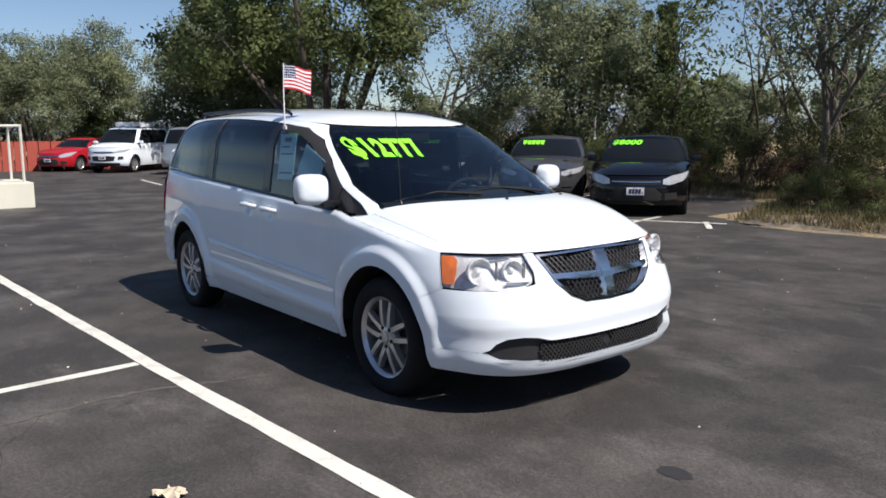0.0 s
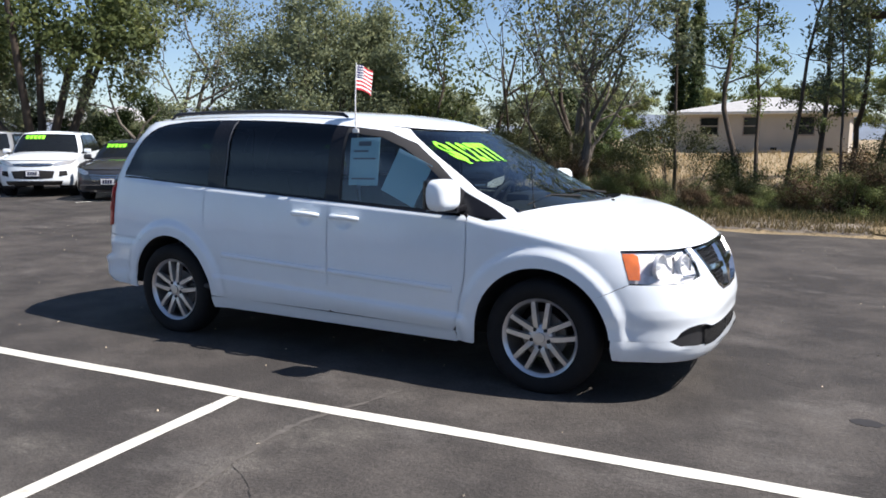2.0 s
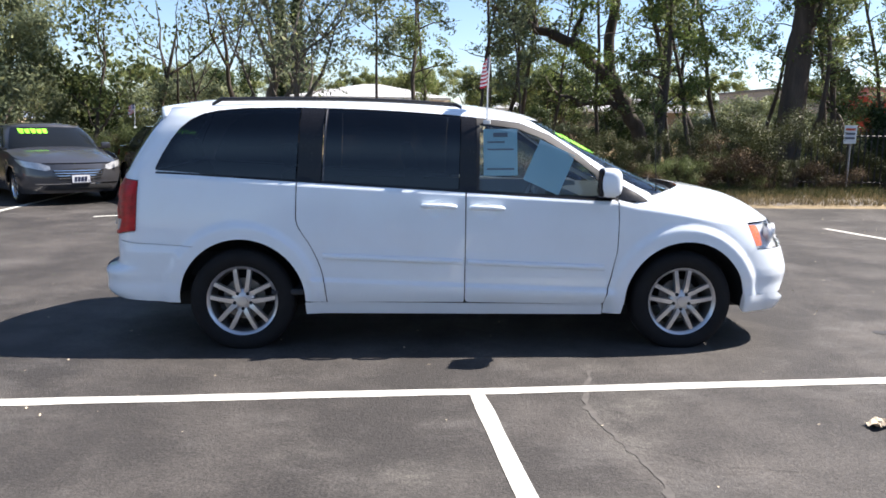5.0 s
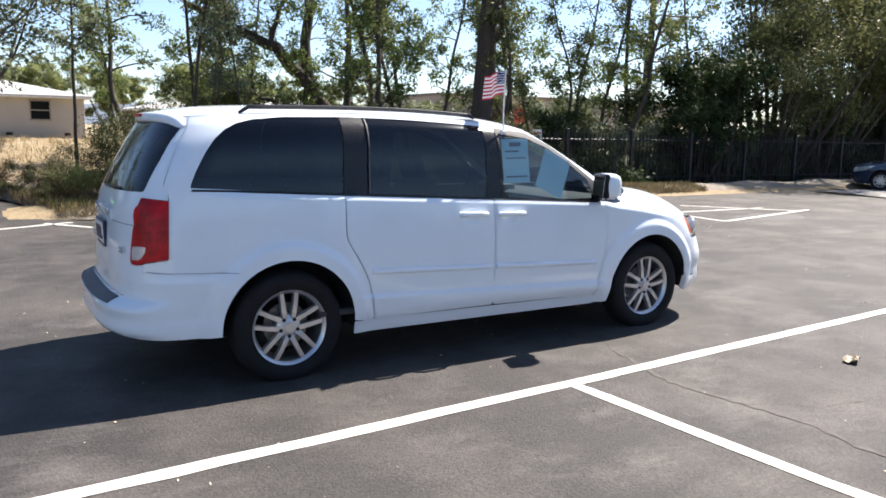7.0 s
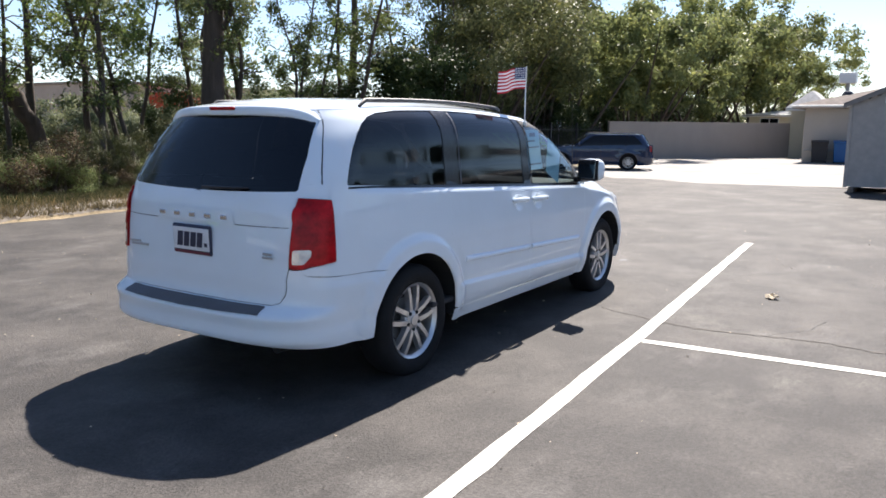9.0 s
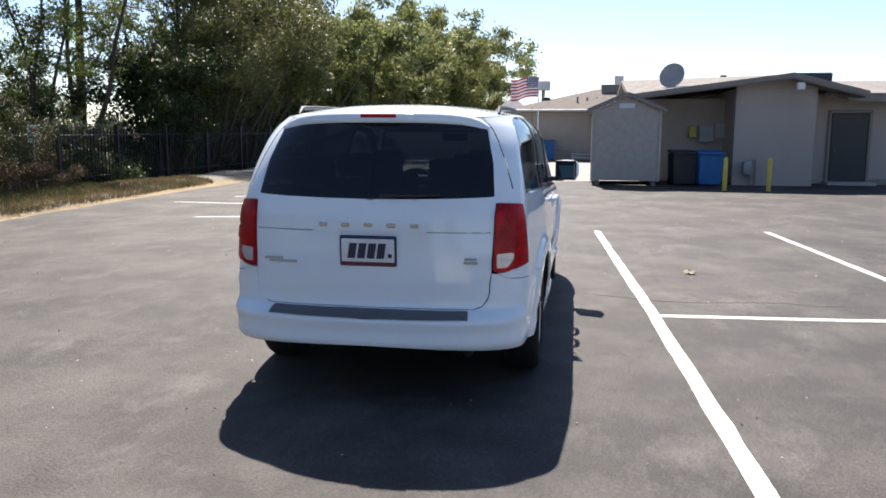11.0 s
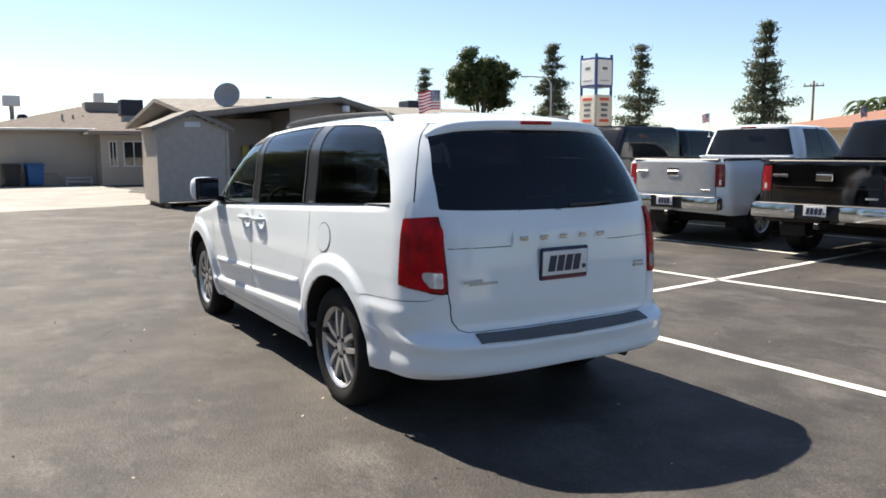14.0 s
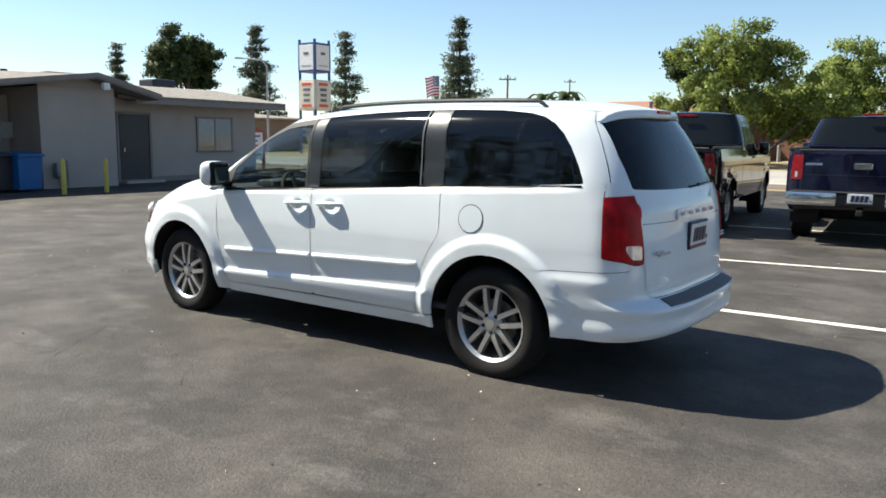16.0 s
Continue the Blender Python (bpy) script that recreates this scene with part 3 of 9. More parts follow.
def ground_height(x, y):
    """The lot is level; north of its edge a low verge, a ditch and a rising field."""
    edge = lot_edge(x)
    d = y - edge
    if d < 0 or x < -24:
        return 0.0
    u = noise.noise(Vector((x * 0.5, y * 0.5, 3))) * 0.10
    if d < 2.6:
        return 0.16 * math.sin(d / 2.6 * math.pi) + u * min(1, d)
    if d < 9:
        return -0.55 * math.sin((d - 2.6) / 6.4 * math.pi) + u
    return 0.75 * min(1, (d - 9) / 20) + u


def grid_object(name, xs, ys, height, mat, label, category, keep=None):
    verts, faces, index = [], [], {}
    for i in range(len(xs) - 1):
        for j in range(len(ys) - 1):
            if keep and not keep((xs[i] + xs[i + 1]) / 2, (ys[j] + ys[j + 1]) / 2):
                continue
            ids = []
            for a, b in ((i, j), (i + 1, j), (i + 1, j + 1), (i, j + 1)):
                if (a, b) not in index:
                    index[a, b] = len(verts)
                    verts.append((xs[a], ys[b], height(xs[a], ys[b])))
                ids.append(index[a, b])
            faces.append(ids)
    ob = mesh_object(name, verts, faces, mat)
    return tagged(ob, label, category, kind="structure")


far = [-2500, -600, -200, -90]
xs = far + span(-50, 46, 96) + [90, 200, 600, 2500]
ys = [-2500, -600, -200, -90, -50, -30] + span(-20, 6, 13) + span(7, 30, 46) + span(32, 60, 10) + [90, 200, 600, 2500]
grid_object("ground", xs, ys, lambda x, y: ground_height(x, y) - (0.03 if y < lot_edge(x) + 0.3 or x < -24 else 0.0), "soil", "dry pale earth with straw and weeds beyond the asphalt", "ground")

# asphalt sheet with an uneven broken edge along the verge
verts, faces = [], []
exs = span(-42, 44, 260)
for x in exs:
    edge = (lot_edge(x) + 0.15) + 0.22 * noise.noise(Vector((x * 0.9, 0, 0))) + 0.1 * noise.noise(Vector((x * 3.1, 5, 0)))
    if x < -24:
        edge = 24
    elif x > 30:
        edge = 10.5
    for k, y in enumerate([-19.0, -9, -3, 0, 3, 6, edge - 0.06, edge]):
        verts.append((x, y, 0.0 if k < 7 else -0.04))
faces = [(i * 8 + j, (i + 1) * 8 + j, (i + 1) * 8 + j + 1, i * 8 + j + 1) for i in range(len(exs) - 1) for j in range(7)]
tagged(mesh_object("asphalt_lot", verts, faces, "asphalt", smooth=False), "worn dark grey asphalt of a car lot with pale scuffs", "pavement", kind="structure")


def strip(name, a, b, width=0.093, wob=0.012):
    """A painted stripe with slightly uneven edges, laid 4 mm above the asphalt."""
    a, b = Vector((*a, 0)), Vector((*b, 0))
    d = (b - a).normalized()
    q = Vector((-d.y, d.x, 0))
    n = max(2, int((b - a).length / 0.25))
    vs, fs = [], []
    for k in range(n + 1):
        c = a + (b - a) * (k / n)
        for sg in (-1, 1):
            w = width / 2 + wob * noise.noise(Vector((c.x * 3, c.y * 3, sg)))
            vs.append((c.x + q.x * w * sg, c.y + q.y * w * sg, 0.004))
    fs = [(2 * k, 2 * k + 1, 2 * k + 3, 2 * k + 2) for k in range(n)]
    return tagged(mesh_object(name, vs, [f[::-1] for f in fs], "line", smooth=False), "white painted parking stripe on asphalt, slightly worn", "line", "parking stripes", "structure")


strip("stripe_a", (-14, -2.55), (-3.0, -1.985), 0.106)
strip("stripe_t", (-3.0, -1.985), (0.0, -1.825), 0.106)
strip("stripe_u", (0.0, -1.825), (5.6, -1.465), 0.106)
strip("stripe_b", (0.4, -4.56), (5.95, -4.06))
strip("stripe_v", (-14, -7.0), (0.4, -4.56))
strip("stripe_c", (0.0, -1.885), (0.115, -3.5))
strip("stripe_s", (0.115, -3.5), (0.85, -9.2))
strip("stripe_d", (6.4, -6.85), (1.0, -7.4))
strip("stripe_e", (1.0, -8.7), (-4.0, -9.2))
strip("stripe_f", (7.0, -9.6), (1.2, -10.1))
# hatched bay by the verge, east
strip("stripe_g", (6.2, 5.6), (6.75, 3.5))
strip("stripe_h", (8.82, 7.4), (8.66, 4.1))
strip("stripe_i", (8.7, 4.12), (12.3, 4.92))
strip("stripe_j", (8.45, 5.65), (11.7, 5.6))
strip("stripe_k", (10.3, 6.7), (11.85, 4.85))
# bays of the cars along the verge
strip("stripe_l", (-5.4, 6.5), (-1.9, 8.3))
strip("stripe_m", (-3.3, 8.4), (-3.0, 6.95))
strip("stripe_n", (-1.7, 7.5), (-2.3, 8.3))
strip("stripe_o", (-7.2, 6.8), (-7.3, 11.5))
strip("stripe_p", (-13.0, 6.6), (-13.2, 11.5))
strip("stripe_q", (-18.6, 4.6), (-21.8, 5.0))
strip("stripe_r", (-15.9, 6.0), (-16.4, 7.6))

# pale paving towards the back of the lot, grazing sun glare painted into its colour
axs, ays = span(16.6, 44, 40), span(-2.4, 8.4, 12)
verts = [((x if i else x + 0.7 * noise.noise(Vector((0, y * 0.7, 1))) + 0.25 * abs(y - 2)), y + (0.5 * noise.noise(Vector((x * 0.5, 2, 0))) if j in (0, 12) else 0), 0.004) for i, x in enumerate(axs) for j, y in enumerate(ays)]
faces = [(i * 13 + j, (i + 1) * 13 + j, (i + 1) * 13 + j + 1, i * 13 + j + 1) for i in range(40) for j in range(12)]
tagged(mesh_object("apron", verts, faces, "apron", smooth=False), "pale paving at the back of the lot, sun glare painted into its tone", "pavement", kind="structure")

# ---- the white minivan ----
WB, HZ = 1.539, 0.335


def van_taper(x, z=0.0):
    """The sides draw in towards the tail, the bumper less."""
    q = min(1, max(0, (z - 0.66) / 0.16)) if z else 1
    return 0.068 * (0.86 + 0.14 * q) * min(1.3, max(0.0, (-1.3 - x) / 0.9)) ** 1.3


def ease(a, b, v):
    q = min(1, max(0, (v - a) / (b - a)))
    return q * q * (3 - 2 * q)


def van_ledge(x, z):
    """The narrow shoulder under the windows and along the top of the wings."""
    edge = 1.107 - 0.05 * x if x < 1.05 else 1.0545 - 0.217 * (x - 1.05) if x < 1.2 else 1.022 - 0.128 * min(1, (x - 1.2) / 0.8) ** 1.15
    return 0.024 * ease(-2.16, -1.9, x) * (1 - ease(1.75, 1.98, x)) * min(1, max(0, (z - edge + 0.040) / 0.040)) ** 2 * (1 - ease(1.30, 1.55, z))


def van_swell(x, z):
    """Flared lips round the wheel openings, and creases low on the doors."""
    g = 0.0
    for ax in (WB, -WB):
        r = math.hypot(x - ax, (z - HZ - 0.01))
        g = max(g, 0.026 * (1 - ease(0.495, 0.560, r)))
    f = min(1, max(0, (1.07 - x) / 0.05)) * min(1, max(0, (x + 1.10) / 0.05))
    if f > 0 and z < 0.62:
        zc = 0.462 - 0.038 * x
        g += f * 0.020 * (1 - ease(zc - 0.022, zc + 0.016, z)) * ease(0.30, zc - 0.03, z)
    if z > 0.85:
        for hx, hz in ((0.125, 0.972), (-0.205, 0.982)):
            r = math.hypot((x - hx) / 0.078, (z - hz) / 0.062)
            if r < 1:
                g -= 0.024 * (1 - r * r) ** 1.5
    if z > 0.8:
        g -= van_ledge(x, z)
    if x < -1.8:
        k = ease(-1.86, -2.02, x)
        g += k * (0.009 * (1 - ease(0.66, 0.722, z)) - 0.006 * ease(0.40, 0.47, z) * (1 - ease(0.56, 0.69, z)))
    return g - van_taper(x, z)


LOWER = Shell([
    (0.18, 2.36, -2.42, 0.86, 0.80, 0.40, 3.2, 2.9), (0.25, 2.455, -2.5, 0.897, 0.85, 0.40, 3.3, 2.9), (0.33, 2.49, -2.56, 0.924, 0.86, 0.38, 3.4, 2.9), (0.38, 2.482, -2.600, 0.934, 0.86, 0.37, 3.4, 3.0),
    (0.45, 2.478, -2.595, 0.938, 0.86, 0.36, 3.4, 3.0), (0.515, 2.484, -2.605, 0.948, 0.86, 0.36, 3.4, 3.0), (0.54, 2.482, -2.575, 0.95, 0.86, 0.36, 3.4, 3.0), (0.57, 2.478, -2.505, 0.952, 0.87, 0.35, 3.4, 3.2),
    (0.72, 2.445, -2.497, 0.957, 0.90, 0.35, 3.1, 3.2), (0.82, 2.4, -2.49, 0.957, 0.92, 0.35, 2.9, 3.2), (0.9, 2.35, -2.485, 0.952, 0.93, 0.35, 2.8, 3.2),
    (1, 2.27, -2.475, 0.9425, 0.93, 0.355, 2.6, 3.2), (1.1, 2.15, -2.462, 0.931, 0.93, 0.36, 2.6, 3.2), (1.3, 1.90, -2.385, 0.902, 0.9, 0.38, 2.6, 3.1), (1.48, 1.6, -2.3, 0.856, 0.8, 0.42, 2.6, 2.9)], van_swell)


def van_drop(x):
    return 0.032 * ((x + 0.9) / 0.9) ** 2 if x > -0.9 else 0.03 * ((-0.9 - x) / 1.25) ** 2


CABIN = Shell([
    (0.98, 1.8, -2.475, 0.944, 0.80, 0.36, 2.4, 3.2), (1.1, 1.6, -2.462, 0.931, 0.78, 0.36, 2.4, 3.2), (1.3, 1.255, -2.385, 0.902, 0.7, 0.38, 3.1, 3.1),
    (1.48, 0.94, -2.3, 0.856, 0.68, 0.42, 3.2, 2.9), (1.6, 0.72, -2.235, 0.796, 0.64, 0.44, 3.2, 2.7), (1.67, 0.59, -2.19, 0.719, 0.6, 0.42, 3.2, 2.7)], lambda x, z: -van_taper(x) - van_ledge(x, z), van_drop)


def van_belt(x):
    return 1.107 - 0.05 * x


def wheel(parent, x, y, side, radius=0.36, width=0.215, rim=0.238, m=None, mat="alloy", spokes=5, z=None):
    """A wheel > tyre, rim, brake disc, hub cap, nuts. The outside faces +y on the left side."""
    w = new("wheel")
    w.parent = parent
    w.matrix_basis = pose(x, y, z if z is not None else radius - 0.022) @ (Matrix.Identity(4) if side > 0 else pose(0, 0, 0, 0, 0, 180))
    h, R, r = width / 2, radius, rim
    prof = [(r - 0.01, h - 0.035), (r + 0.012, h - 0.012), (r + 0.05, h + 0.002), (R - 0.045, h), (R - 0.018, h - 0.012), (R - 0.004, h - 0.035), (R, h - 0.06), (R, -h + 0.06), (R - 0.02, -h + 0.012), (r + 0.05, -h), (r - 0.01, -h + 0.03)]
    part("tyre", add_lathe(bmesh.new(), prof, 44), "tyre", w, smooth=True)
    part("rim_barrel", add_lathe(bmesh.new(), [(r - 0.035, -h + 0.03), (r - 0.03, h - 0.075), (r - 0.016, h - 0.034)], 44), "brake", w, smooth=True)
    bm = bmesh.new()
    add_lathe(bm, [(r - 0.018, h - 0.036), (r - 0.012, h - 0.024), (r + 0.004, h - 0.013), (r + 0.006, h - 0.028), (r - 0.01, h - 0.05)], 44)
    q = r / 0.238
    for k in range(spokes):
        a = 2 * math.pi * (k + 0.25) / spokes
        out, across = Vector((math.cos(a), 0, math.sin(a))), Vector((-math.sin(a), 0, math.cos(a)))
        for sd in (-1, 1):
            p = []
            for rr, lat, wd, hh in ((0.045, 0.022, 0.021, h - 0.036), (0.075, 0.029, 0.019, h - 0.026), (0.14, 0.039, 0.0175, h - 0.024), (0.226, 0.050, 0.0165, h - 0.030)):
                c, t = out * rr * q + across * lat * q * sd, across * q
                p.append([bm.verts.new(c + t * wd + Vector((0, hh - 0.034, 0))), bm.verts.new(c + t * wd * 0.82 + Vector((0, hh, 0))), bm.verts.new(c - t * wd * 0.82 + Vector((0, hh, 0))), bm.verts.new(c - t * wd + Vector((0, hh - 0.034, 0)))])
            for q0, q1 in zip(p, p[1:]):
                for i in range(3):
                    bm.faces.new((q0[i], q0[i + 1], q1[i + 1], q1[i]))
    add_lathe(bm, [(0.085, h - 0.075), (0.078, h - 0.045), (0.062, h - 0.036), (0.05, h - 0.03), (0.0, h - 0.028)], 24)
    rim_ob = part("rim", bm, mat, w, "five double-spoke cast alloy rim", smooth=True, angle=35)
    part("hub_cap", add_lathe(bmesh.new(), [(0.034, h - 0.034), (0.032, h - 0.022), (0.0, h - 0.02)], 20), mat, rim_ob, smooth=True)
    for k in range(5):
        a = 2 * math.pi * (k + 0.75) / 5
        q = Matrix.Translation((0.058 * math.cos(a), 0, 0.058 * math.sin(a)))
        part("wheel_nut", add_lathe(bmesh.new(), [(0.0125, h - 0.05), (0.0125, h - 0.026), (0.008, h - 0.024), (0.0, h - 0.03)], 6, q), "black_plastic", rim_ob)
    part("brake_disc", add_lathe(bmesh.new(), [(0.0, h - 0.10), (0.145, h - 0.10), (0.145, h - 0.12), (0.0, h - 0.12)], 28), "brake", w, smooth=True, angle=30)
    return w


def dealer_plate(parent, m, frame_mat="maroon"):
    """A dealer plate: frame, white plate, slanting bars in place of the words."""
    f = part("plate_frame", box_bm((0, 0, 0), (0.33, 0.018, 0.175), 0.008, m), "plate_ink", parent, "dark licence plate frame with a maroon lower edge")
    part("frame_edge", box_bm((0, -0.0095, -0.0755), (0.30, 0.004, 0.016), 0.001, m), frame_mat, f)
    part("plate", box_bm((0, -0.008, 0.004), (0.306, 0.012, 0.132), 0.003, m), "plate_white", f, "white dealer plate")
    bm = bmesh.new()
    for k in range(4):
        x = -0.092 + k * 0.056
        add_prism(bm, [(x - 0.026, -0.040), (x + 0.018, -0.040), (x + 0.032, 0.046), (x - 0.012, 0.046)], 1, -0.0175, -0.014)
    add_prism(bm, [(0.118, -0.034), (0.14, -0.034), (0.14, -0.012), (0.118, -0.012)], 1, -0.0175, -0.014)
    for v in bm.verts:
        v.co = m @ v.co
    part("plate_bar", bm, "plate_ink", f)
    return f


def window_flag(parent_m, label, category="flag", size=1.0):
    """A car-window flag: clip, white pole, striped cloth with a blue canton, blown to one side."""
    t = thing("car_flag", label, category, parent_m, "car window flags")
    part("clip", box_bm((0, 0, 0), (0.05, 0.014, 0.03), 0.004), "white_plastic", t)
    part("pole", tube_bm([(0, 0, 0), (0.0, 0, 0.22), (0.012, 0, 0.45)], [0.006, 0.005, 0.004], 8), "white_plastic", t, smooth=True)
    W, H = 0.25, 0.165

    def cloth(u, v):
        s = u * W
        return Vector((0.009 + s * (0.05 - 0.16 * u) + 0.016 * math.sin(u * 9 + v * 1.5) * u, s * (0.98 - 0.06 * u) + 0.006 * math.sin(u * 14) * u, 0.44 - v * H - 0.045 * u * u * (0.75 + 0.3 * v) + 0.008 * math.sin(u * 8 - 1.0) * u))

    for k in range(13):
        u0 = 0.42 if k < 7 else 0.0
        surface("stripe", cloth, span(u0, 1, 12), [k / 13, (k + 1) / 13], "flag_red" if k % 2 == 0 else "flag_white", t)
    surface("canton", cloth, span(0, 0.42, 8), span(0, 7 / 13, 4), "flag_blue", t)
    bm = bmesh.new()
    for i in range(6):
        for j in range(5):
            c = cloth(0.04 + i * 0.066, 0.05 + j * 0.105)
            for dx in (-0.004, 0.004):
                vs = [bm.verts.new(c + Vector((dx * 1.0, q[0], q[1]))) for q in ((-0.004, -0.004), (0.004, -0.004), (0.004, 0.004), (-0.004, 0.004))]
                bm.faces.new(vs)
    part("star", bm, "flag_white", t)
    return t


def seat(bmname, parent, x, y, w=0.5, head=True, bench=False, z=0.42):
    s = part(bmname, box_bm((x + 0.02, y, z + 0.12), (0.52, w, 0.20), 0.06), "seat", parent, smooth=True)
    mm = Matrix.Translation((x - 0.24, y, z + 0.17)) @ Matrix.Rotation(radians(-14), 4, "Y")
    part("seat_back", box_bm((0, 0, 0.32), (0.14, w, 0.66), 0.06, mm), "seat", s, smooth=True)
    for dy in ((-0.42, 0, 0.42) if bench else (0,)):
        part("headrest", box_bm((0.0, dy, 0.75), (0.10, 0.26, 0.17), 0.045, mm), "seat", s, smooth=True)
    return s


van = thing("minivan", "clean white minivan parked alone on the asphalt lot", "minivan")


def arch_arc(ax, a0, a1):
    return [("x", ax + 0.006 + 0.43 * math.cos(radians(a0 + (a1 - a0) * k / 18)), HZ + 0.008 + 0.43 * math.sin(radians(a0 + (a1 - a0) * k / 18))) for k in range(19)]


def door_moulding(parent, x0, x1, sg):
    """A rub strip along a door: a rounded bar that stands off the panel."""
    bm, rings = bmesh.new(), []
    for x in span(x0, x1, 24):
        zc = 0.622 - 0.038 * x
        e = 0.35 if x in (x0, x1) else 1.0
        rings.append([bm.verts.new((x, sg * (LOWER.half(x, zc + dz) + dy * e), zc + dz)) for dy, dz in ((-0.004, -0.021), (0.010, -0.018), (0.018, -0.008), (0.019, 0.004), (0.012, 0.016), (-0.004, 0.022))])
    for r0, r1 in zip(rings, rings[1:]):
        for i in range(5):
            bm.faces.new((r0[i], r0[i + 1], r1[i + 1], r1[i]))
    bm.faces.new(rings[0])
    bm.faces.new(rings[-1][::-1])
    return part("door_moulding", bm, "white_paint", parent, smooth=True, angle=30)


def handle_bar(parent, x, z, sg):
    """A pull handle: a bowed bar over a scooped recess, with a lock cap."""
    y = LOWER.half(x - 0.16, z) + 0.004
    pts = [(x + 0.115, sg * (y - 0.002), z - 0.004), (x + 0.095, sg * (y + 0.020), z), (x + 0.03, sg * (y + 0.030), z + 0.004), (x - 0.06, sg * (y + 0.028), z + 0.004), (x - 0.10, sg * (y + 0.016), z + 0.002), (x - 0.115, sg * (y - 0.002), z)]
    bm = tube_bm(pts, [0.014, 0.017, 0.018, 0.018, 0.017, 0.014], 10)
    return part("door_handle", bm, "white_paint", parent, smooth=True, angle=60)


G = 0.004
SEAM = [(-1.163, 0.95), (-1.163, 0.905), (-1.156, 0.875), (-1.140, 0.842), (-1.116, 0.805), (-1.089, 0.765), (-1.063, 0.72), (-1.04, 0.675), (-1.019, 0.63), (-1.001, 0.58), (-0.985, 0.52), (-0.974, 0.46), (-0.96, 0.335)]
for sg in (1, -1):
    B = van_belt
    door = panel("front_door", LOWER, rounded([("x", -0.01 + G, 0.335), ("x", 0.972 - G, 0.318), ("x", 1.05 - G, 0.70), ("x", 1.055 - G, 0.90), ("x", 1.048 - G, B(1.05)), ("x", -0.01 + G, B(0))], 0.03), "white_paint", van, sg, dz=0.011, fine=6)
    handle_bar(door, 0.135, 0.995, sg)
    door_moulding(door, 0.962, 0.004, sg)
    slide = panel("sliding_door", LOWER, rounded([("x", -0.01 - G, 0.335), ("x", -0.01 - G, B(0)), ("x", -1.158 + G, B(-1.158)), *[("x", x + G, z) for x, z in SEAM]], 0.006, 2), "white_paint", van, sg, dz=0.011, fine=6)
    handle_bar(slide, -0.195, 1.005, sg)
    door_moulding(slide, -0.024, -0.985, sg)
    panel("quarter_panel", LOWER, [("x", -1.158 - G, B(-1.158))] + [("x", x - G, z) for x, z in SEAM] + arch_arc(-WB, 0, 121)
          + [("x", -1.9, 0.72), ("x", -2.05, 0.725), ("x", -2.2, 0.732), ("r", 0.86, 0.744), ("r", 0.80, 0.770), ("r", 0.85, 0.776), ("r", 0.88, 0.788), ("x", -2.256, 0.809), ("x", -2.230, 1.149), ("x", -2.230, 1.235), ("x", -2.12, 1.225)], "white_paint", van, sg, fine=7, dz=0.014)
    lamp = panel("tail_lamp", LOWER, [("x", -2.25, 0.815), ("x", -2.232, 1.148), ("r", 0.784, 1.16), ("r", 0.778, 1.0), ("r", 0.772, 0.80), ("r", 0.778, 0.782), ("r", 0.80, 0.776), ("r", 0.85, 0.782), ("r", 0.88, 0.794)], "red_lens", van, sg, proud=0.012, rim=0.02, label="tall red tail lamp with a clear lower lens")
    sa, sb = LOWER.side(-2.29, 0.85), LOWER.rear(0.79, 0.85)
    panel("reversing_lens", LOWER, rounded([("r", 0.880, 0.85), ("r", 0.850, 0.806), ("r", 0.790, 0.802), ("r", 0.790, 0.882), ("r", 0.880, 0.886)], 0.012, 3), "clear_lens", lamp, sg, proud=0.0145, rim=0.004, fine=2)
    for z0, z1 in ((0.925, 1.0), (1.015, 1.12)):
        panel("lamp_cell", LOWER, rounded([("s", sa - 0.02, z0), ("s", sb, z0 - 0.004), ("s", sb, z1), ("s", sa - 0.03, z1 - 0.004)], 0.05, 4), "red_lens", lamp, sg, proud=0.017, rim=0.006, fine=2)
    panel("fender", LOWER, [("x", 1.05 + G, 0.70), ("x", 0.972 + G, 0.318), ("x", 0.972 + G, 0.25), ("x", 1.10, 0.25)] + arch_arc(WB, 180, 40) + [("x", 1.95, 0.655), ("x", 2.065, 0.712), ("x", 1.995, 0.898), ("x", 1.85, 0.9225), ("x", 1.7, 0.9485), ("x", 1.5, 0.982), ("x", 1.3, 1.0115), ("x", 1.2, 1.023), ("x", 1.048 + G, B(1.05)), ("x", 1.055 + G, 0.90)], "white_paint", van, sg, fine=7, dz=0.014)
    panel("sill", LOWER, [("x", 0.97, 0.243), ("x", 0.965, 0.312), ("x", -0.96, 0.329), ("x", -1.105, 0.329), ("x", -1.10, 0.25)], "white_paint", van, sg, proud=0.004)
    # glass house
    panel("front_window", CABIN, rounded([("x", 0.085, B(0.09) + 0.008), ("x", 0.94, B(0.94) + 0.012), ("x", 0.888, 1.262), ("x", 0.70, 1.422), ("x", 0.53, 1.522), ("x", 0.345, 1.584), ("x", 0.085, 1.594)], 0.02), "clear", van, sg, rim=0.006)
    panel("window_surround", CABIN, [("x", 0.065, B(0.07)), ("x", 0.085, B(0.09) + 0.008), ("x", 0.085, 1.594), ("x", 0.345, 1.584), ("x", 0.53, 1.522), ("x", 0.70, 1.422), ("x", 0.888, 1.262), ("x", 0.94, B(0.94) + 0.012), ("x", 0.99, B(0.99)), ("x", 1.0, 1.225), ("x", 0.77, 1.43), ("x", 0.58, 1.56), ("x", 0.37, 1.63), ("x", 0.065, 1.638)], "seam", van, sg, rim=0.0, proud=0.003, fine=4, dz=0.02)
